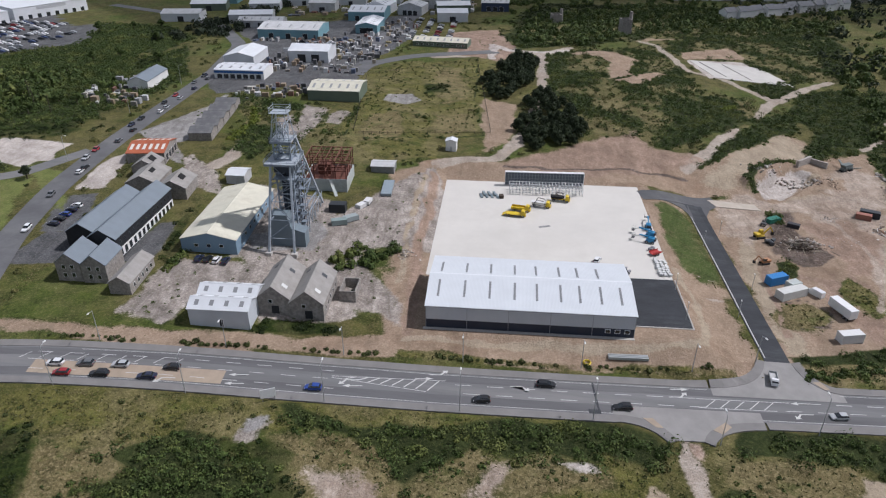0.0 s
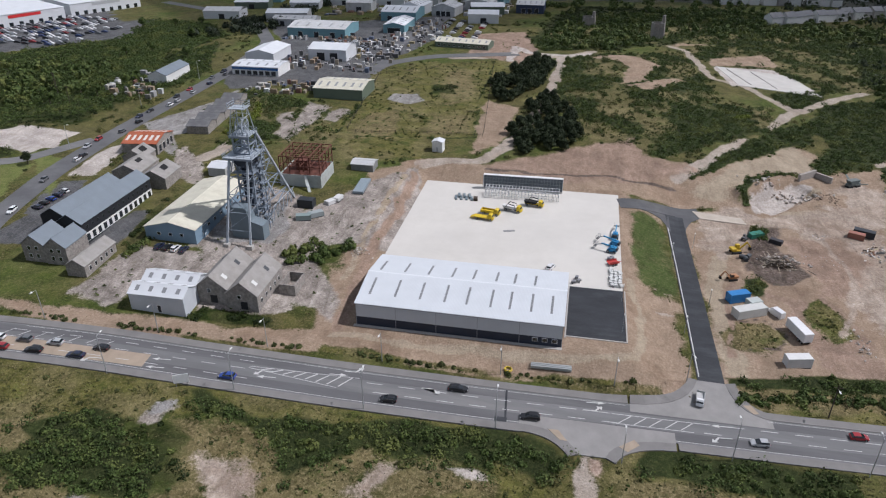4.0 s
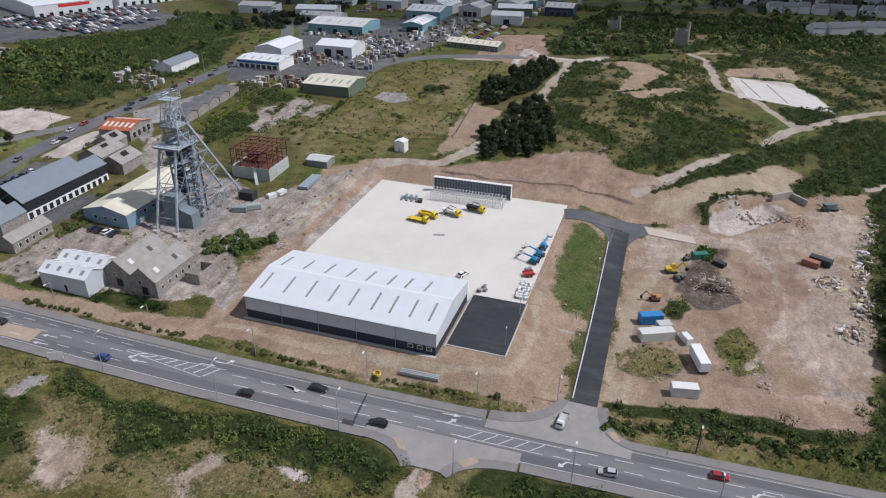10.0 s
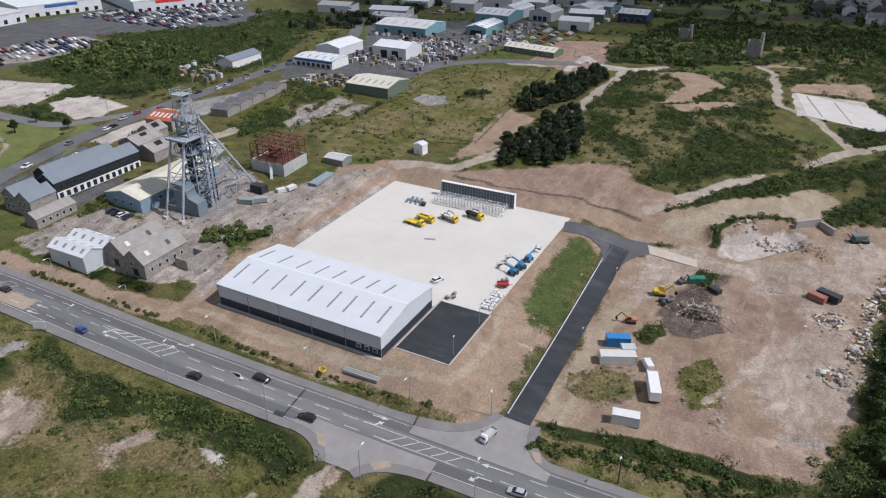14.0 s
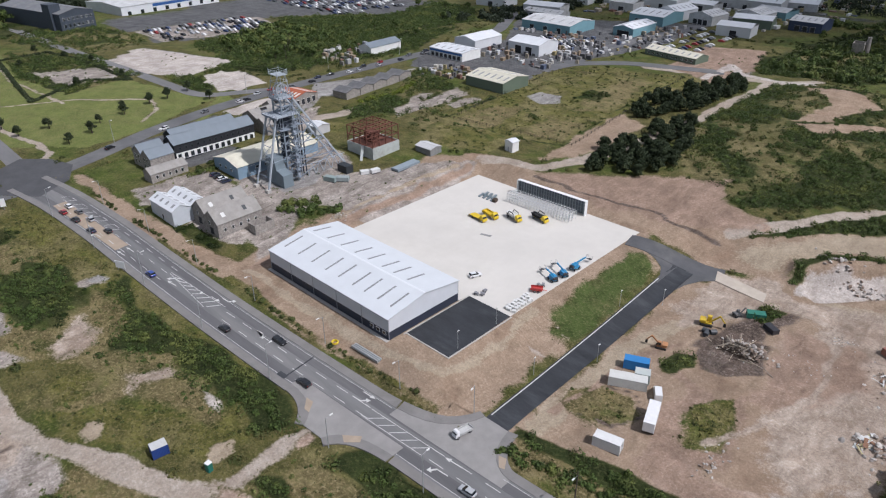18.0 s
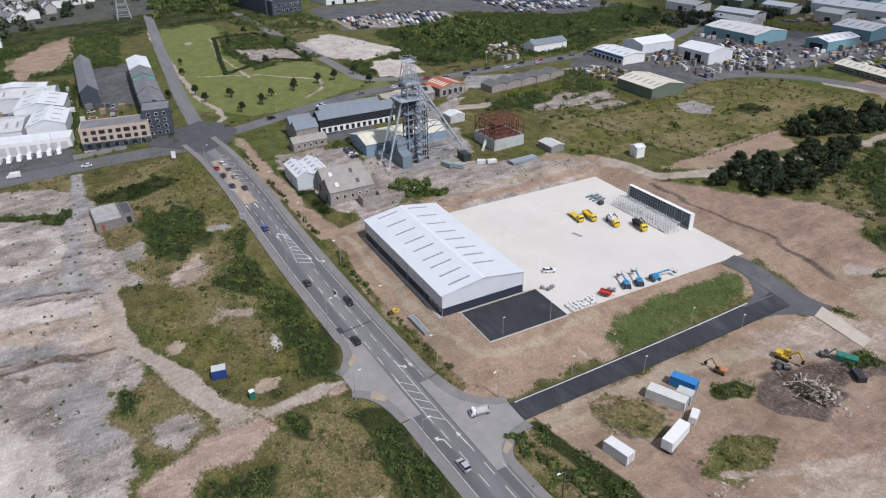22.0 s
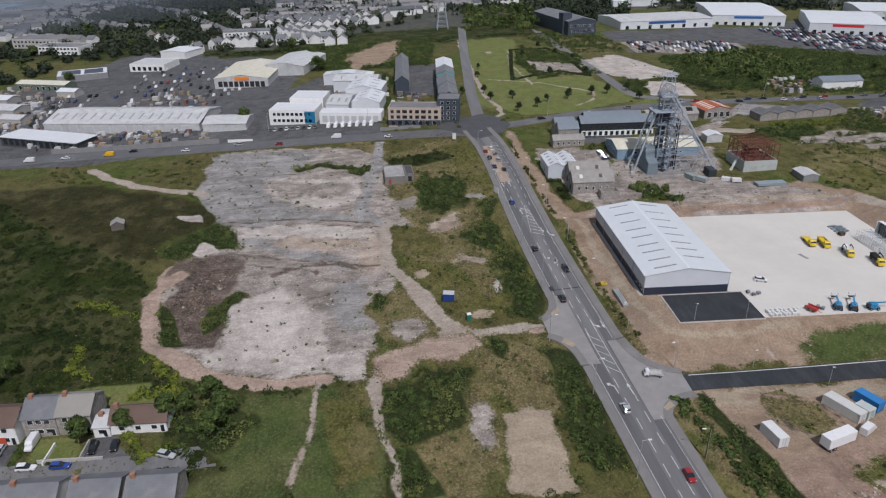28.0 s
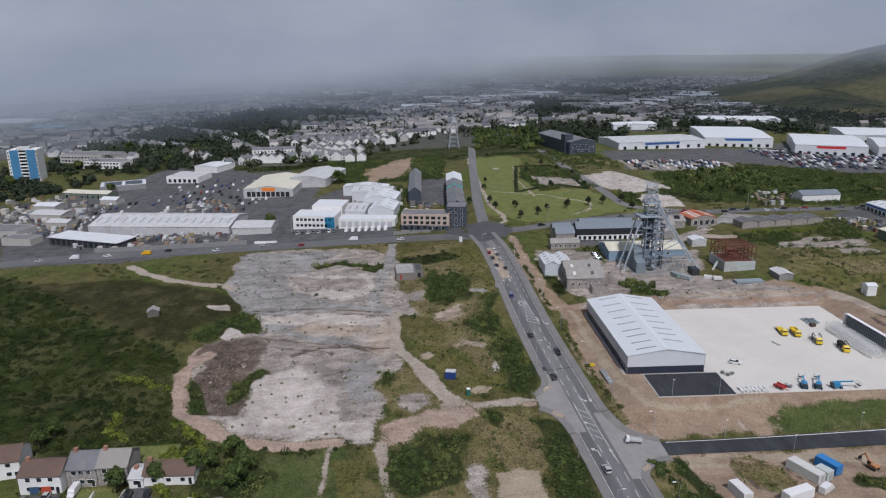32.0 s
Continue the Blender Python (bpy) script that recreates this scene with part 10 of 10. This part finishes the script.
def hedge(name, label, pts, width, r0, r1, material, seed, step=1.3, count=50):
    rng = np.random.default_rng(seed)
    P = np.array(pts, float)
    seg = np.r_[0, np.cumsum(np.hypot(*np.diff(P, axis=0).T))]
    s = np.arange(0, seg[-1], step)
    s = s[np.sin(s * 0.21 + seed) + rng.uniform(-0.8, 0.8, s.size) > -0.35] if step > 1.5 else s
    x = np.interp(s, seg, P[:, 0]) + rng.normal(0, width / 2, s.size)
    y = np.interp(s, seg, P[:, 1]) + rng.normal(0, width / 2, s.size)
    r = rng.uniform(r0, r1, s.size)
    v = leaf_cloud(np.stack([x, y, height(x, y) + 0.1], 1), r, r * 0.8, int(count * 1.7), np.full(s.size, 0.23), rng)
    tagged(new(name, quads_mesh(name, v, material)), label, "hedge", kind="stuff")


hedge("verge_hedge", "patchy low hedge along the foot of the bank", [(-150, -45), (-110, -42.6), (-70, -40.2), (-40, -38.4), (-15, -36.6), (2, -35)], 0.7, 0.2, 0.9, LEAF_DULL, 31, 1.6)
hedge("roadside_hedge", "dark hedge along the south side of the road", [(24, -33), (45, -28), (70, -26), (100, -22)], 1.6, 0.6, 1.5, LEAF, 32, 0.7)
hedge("east_hedge", "tall dark hedge closing the demolition ground", [(88, -22), (91, 6), (95, 38), (103, 90)], 3.5, 1.5, 2.8, LEAF, 33, 0.4, 70)
hedge("park_hedge", "clipped hedge round the play garden", [(-262, -25), (-278, 6), (-262, 22), (-320, 20), (-352, 14), (-352, -12), (-300, -20), (-262, -25)], 0.6, 0.9, 1.3, LEAF_DARK, 34, 1.0)
hedge("lime_shrubs", "bright yellow-green garden shrubs", [(8, -151), (0, -158), (-8, -166)], 1.4, 0.8, 1.8, LEAF_LIME, 35, 1.2)
hedge("lime_shrubs", "bright yellow-green shrubs beside the heath track", [(52, 152), (58, 158)], 1.5, 1.0, 2.0, LEAF_LIME, 36, 0.8)
hedge("garden_hedge", "clipped green garden hedge beside a drive", [(21, -161), (26, -158), (31, -153.6), (27, -149.5)], 1.2, 0.7, 1.3, LEAF_LIME, 41, 0.8)
hedge("garden_hedge", "dark garden hedge between two drives", [(22.5, -182.6), (30, -182.6)], 0.7, 0.6, 1.0, LEAF, 42, 0.6)
hedge("garden_bushes", "bright green bushes behind the gardens", [(9, -163), (8, -156), (10, -151)], 2.0, 0.9, 1.9, LEAF_LIME, 43, 0.7)
hedge("slope_bushes", "pale green willow bushes on the dark slope", [(-38, -193), (-34, -185), (-28, -176)], 2.4, 0.9, 1.9, LEAF_LIME, 44, 1.1)
hedge("slope_bushes", "pale green bushes rising from the bracken", [(-13, -184), (-5, -183), (2, -176)], 2.0, 0.8, 1.6, LEAF_LIME, 45, 1.2)
hedge("works_shrubs", "yellow-green shrubs by the derelict sheds", [(-152, 78), (-150, 100), (-156, 118)], 1.6, 0.9, 2.0, LEAF_LIME, 37, 1.0)
hedge("car_park_hedge", "dark hedge and trees beside the car park", [(-255, 118), (-250, 165), (-262, 215), (-285, 250)], 8, 2.0, 4.0, LEAF, 38, 0.8, 60)
hedge("works_hedge", "green hedge round the old works", [(-136, -14), (-134, 4), (-137, 22)], 1.4, 0.8, 1.6, LEAF, 39, 0.8)


def tree_model(label, h, spread_r, material, seed, lobes, group, low=0.3):
    """A tapered trunk with limbs under a crown of many leaf clumps."""
    rng = np.random.default_rng(seed)
    ob = thing("tree", pose(0, 0, 0), label, "tree", group)
    bm = bmesh.new()
    add_tube(bm, (0, 0, -0.8), (0.1, 0.05, h * 0.55), 0.05 * h, 0.025 * h, 7)
    for k in range(5):
        a = k * 1.26 + rng.uniform(0, 0.6)
        add_tube(bm, (0.05, 0, h * (0.28 + 0.05 * k)), (math.cos(a) * spread_r * 0.55, math.sin(a) * spread_r * 0.55, h * (0.5 + 0.07 * k)), 0.018 * h, 0.007 * h, 5)
    part("trunk", bm, BARK, ob)
    c, r = [], []
    for k in range(lobes):
        a, f = rng.uniform(0, 6.28), rng.uniform(0.25, 1.0)
        rad = spread_r * 0.75 * (1 - abs(f - 0.45)) * math.sqrt(rng.uniform(0.1, 1))
        c.append((math.cos(a) * rad, math.sin(a) * rad, h * (low + (0.9 - low) * f)))
        r.append(spread_r * rng.uniform(0.28, 0.46))
    c, r = np.array(c), np.array(r)
    v = leaf_cloud(c, r, r * 0.9, 110, np.full(lobes, 0.06 * spread_r + 0.08), rng, -0.5)
    me = quads_mesh("crown", v, material)
    o = new("crown", me)
    o.parent = ob
    return ob


def grove(model, spots, seed, s0=0.8, s1=1.25):
    rng = random.Random(seed)
    first = True
    for x, y in spots:
        s = rng.uniform(s0, s1)
        m = at(x, y, rng.uniform(0, 360)) @ Matrix.Diagonal((s, s, s * rng.uniform(0.85, 1.1), 1))
        if first:
            model.matrix_world = m
            first = False
        else:
            copy = copy_thing(model, Matrix.Identity(4))
            copy.matrix_world = m


def ring_spots(pts, n, seed):
    """n places inside an outline."""
    rng = np.random.default_rng(seed)
    P = np.array(pts)
    out = []
    while len(out) < n:
        x, y = rng.uniform(P[:, 0].min(), P[:, 0].max()), rng.uniform(P[:, 1].min(), P[:, 1].max())
        if inside(np.array([x]), np.array([y]), pts)[0] and all(math.hypot(x - a, y - b) > 2.6 for a, b in out):
            out.append((x, y))
    return out


PINES = [(-54, 148), (-60, 172), (-40, 230), (-31, 216), (-37, 170), (-46, 146)]
PINES_SOUTH = [(-36, 88), (-43, 108), (-39, 146), (-31, 158), (-24, 148), (-14, 112), (-20, 97)]
CORNER_SCRUB = [(92, 38), (97, 55), (98, -17), (86, -23), (88, -5), (90, 24)]
PARK_TREES = [(-202, -22), (-211, -15), (-220, -1), (-219, 11), (-224, 32), (-205, 33), (-220, 20), (-214, -3), (-297, -42), (-274, -45), (-235, -46), (-221, -44), (-236, -58), (-197, -33), (-221, -32)]
GARDEN = [(-330, -8), (-353, 8), (-328, 15), (-312, 23), (-272, 22), (-269, -1)]
CAR_TREES = [(-270, 166), (-269, 189), (-258, 198), (-234, 193), (-292, 280), (-309, 268), (-242, 113), (-233, 112), (-245, 96), (-278, 102), (-277, 87), (-276, 112), (-264, 122), (-260, 245), (-278, 290)]
HOUSE_TREES = [(18, -152), (16, -148), (13, -143), (19, -139), (25, -140), (2, -200), (-3, -198), (24, -170), (21, -161)]
FAR_TREES_W = [(-378, -411), (-397, -375), (-341, -317), (-453, -391), (-469, -316), (-539, -311), (-556, -385), (-433, -196), (-426, -176), (-364, -155), (-327, -147), (-216, -176), (-551, -20), (-460, -2), (-455, 23), (-539, 26)]
grove(tree_model("dark pine with a dense ragged crown", 4.3, 2.6, LEAF_DARK, 51, 18, "pines", 0.04), ring_spots(PINES, 60, 1) + ring_spots(PINES_SOUTH, 60, 2), 3)
grove(tree_model("dense green scrub tree", 5.5, 3.0, LEAF, 52, 14, "scrub trees"), ring_spots(CORNER_SCRUB, 40, 4) + CAR_TREES + HOUSE_TREES, 5)
grove(tree_model("young dark park tree on mown grass", 5.0, 2.0, LEAF_DARK, 53, 10, "park trees"), PARK_TREES + GARDEN, 6, 0.7, 1.2)
grove(tree_model("broad green town tree", 9.0, 5.0, LEAF, 54, 18, "town trees"), FAR_TREES_W, 7)


def woods(name, label, x, y, r, seed, count=34, material=None):
    rng = np.random.default_rng(seed)
    v = leaf_cloud(np.stack([x, y, height(x, y) + r * 0.35], 1), r, r * rng.uniform(0.8, 1.35, x.size), count, r * 0.24, rng, -0.3)
    tagged(new(name, quads_mesh(name, v, material or LEAF)), label, "woods", kind="stuff")


def belt(name, label, pts, n, r0, r1, seed, material=None):
    """A belt of trees filling an outline."""
    rng = np.random.default_rng(seed)
    P = np.array(pts, float)
    x, y = rng.uniform(P[:, 0].min(), P[:, 0].max(), n * 12), rng.uniform(P[:, 1].min(), P[:, 1].max(), n * 12)
    k = np.flatnonzero(inside(x, y, pts))[:n]
    woods(name, label, x[k], y[k], rng.uniform(r0, r1, k.size), seed + 1, 110 if n < 800 else 40, material)


def far_woods():
    """Woods, hedges and gardens between the far streets."""
    rng = np.random.default_rng(61)
    x, y = rng.uniform(-1900, 500, 60000), rng.uniform(-900, 950, 60000)
    thick = np.sin(x * 0.013 + 1.4 * np.sin(y * 0.009)) * np.sin(y * 0.012 + 1.2 * np.sin(x * 0.007)) + 0.6 * np.sin(x * 0.041) * np.sin(y * 0.037)
    ok = (x < -540) | (y > 440) | ((x > 130) & (y > 60))
    ok &= far_hill(x, y) < 40
    ok &= thick + rng.uniform(-0.9, 0.9, x.size) > 0.1
    x, y = x[ok][:15000], y[ok][:15000]
    woods("far_woods", "trees and hedges between the far streets", x, y, rng.uniform(2.0, 5.4, x.size), 62, 24, LEAF_WOOD)


LEAF_WOOD = leaf_material("wood_leaf", (0.012, 0.019, 0.011), (0.038, 0.052, 0.026), (0.058, 0.072, 0.035), 0.01)
far_woods()
belt("tree_belt", "belt of trees between the stores and the tower", [(-341, -349), (-432, -347), (-507, -318), (-487, -246), (-554, -265), (-600, -322), (-568, -363), (-459, -342), (-370, -359)], 170, 3, 5.5, 81, LEAF_WOOD)
belt("tree_belt", "trees along the western road", [(-310, -382), (-342, -354), (-372, -368), (-394, -416), (-364, -412)], 40, 2.5, 4.5, 82, LEAF_WOOD)
belt("tree_belt", "wood beside the far green field", [(-720, -496), (-950, -466), (-966, -402), (-651, -337), (-575, -400)], 260, 3, 6.5, 83, LEAF_WOOD)
belt("tree_belt", "dark wood behind the retail park", [(-664, 191), (-882, 303), (-779, 472), (-553, 342), (-589, 270), (-623, 182)], 420, 4, 7, 84, LEAF_WOOD)
belt("tree_belt", "dark wood below the hill", [(-834, 504), (-1206, 870), (-598, 454), (-604, 384)], 300, 4, 7, 85, LEAF_WOOD)
belt("tree_belt", "trees by the retail sheds", [(-601, 50), (-618, 104), (-533, 129), (-476, 90), (-549, 56)], 80, 3, 6, 86, LEAF_WOOD)
belt("tree_belt", "green thicket beyond the park", [(-583, -25), (-601, 50), (-434, 20), (-447, -34)], 120, 2, 4, 87)
belt("tree_belt", "thicket beside the overflow car park", [(-302, 95), (-331, 151), (-272, 164), (-226, 139), (-238, 122), (-251, 90)], 150, 1.6, 3.4, 88)
belt("heath_scrub", "scrub over the old mine ground to the north", [(-47, 248), (-36, 329), (19, 385), (79, 420), (184, 356), (175, 331), (108, 311), (42, 306), (-3, 259)], 520, 1.2, 2.8, 89)
belt("heath_scrub", "trees and scrub before the northern houses", [(184, 356), (230, 420), (60, 480), (-60, 400), (-36, 329), (60, 400)], 130, 1.4, 3.0, 90)
belt("heath_scrub", "scrub east of the heath", [(120, 200), (190, 330), (300, 380), (300, 120), (150, 60), (110, 110)], 620, 1.3, 3.4, 91)
belt("tree_belt", "garden trees among the terraces", [(-420, -420), (-420, -240), (-440, -130), (-540, -60), (-640, -60), (-640, -480)], 420, 2, 5, 94, LEAF_WOOD)
belt("tree_belt", "trees and gardens behind the western yards", [(-300, -400), (-420, -420), (-520, -560), (-360, -560)], 220, 2, 4.5, 95, LEAF_WOOD)
belt("hedge_wood", "dark wood beyond the hedge", [(98, -24), (98, 10), (103, 45), (108, 95), (128, 120), (150, 60), (140, -20)], 300, 1.8, 3.4, 96)
belt("tree_belt", "trees through the streets of the old town", [(-560, -450), (-560, 60), (-640, 420), (-1050, 560), (-1150, -450)], 2400, 3.4, 7.0, 97, LEAF_WOOD)
belt("tree_belt", "woods at the far end of the town", [(-1050, 300), (-1100, 640), (-1700, 900), (-1900, 200)], 900, 4, 8, 98, LEAF_WOOD)
belt("works_scrub", "dense green bushes beside the barns", [(-80, 10), (-86, 8), (-94, -3), (-90, -9), (-80, -4), (-76, 6)], 30, 0.8, 1.7, 92)
belt("tree_belt", "trees round the trading estate", [(-262, 250), (-240, 380), (-215, 380), (-222, 250)], 60, 2, 4, 93, LEAF_WOOD)


def grass_tufts():
    rng = np.random.default_rng(71)
    n = 90000
    x, y = rng.uniform(-170, 80, n), rng.uniform(-190, 40, n)
    soft = np.maximum.reduce([cover_at("grass", x, y), cover_at("dry", x, y) * 0.9, cover_at("shaded_fern", x, y) * 0.6])
    bare = np.ones(n)
    for k in COVER:
        bare = np.minimum(bare, 1 - cover_at(k, x, y))
    keep = (np.maximum(soft, bare) > rng.uniform(0.3, 1, n)) & (rect_gap(x, y, -68, 1, -30, 65) > 0.5) & (line_gap(x, y, MAIN, False) > 8) & ~((x > 15.5) & (x < 23) & (y > -42)) & (rect_gap(x, y, -20, 8, -58, -46) > 0.5)
    keep &= rect_gap(x, y, -166, -80, -38, 62) > 1
    x, y = x[keep], y[keep]
    r = rng.uniform(0.15, 0.4, x.size)
    v = leaf_cloud(np.stack([x, y, height(x, y)], 1), r, r * 0.8, 3, r * 0.55, rng, 0.1)
    tagged(new("grass_tufts", quads_mesh("grass_tufts", v, GRASS)), "tufts of dry and green rough grass", "grass", kind="stuff")


grass_tufts()
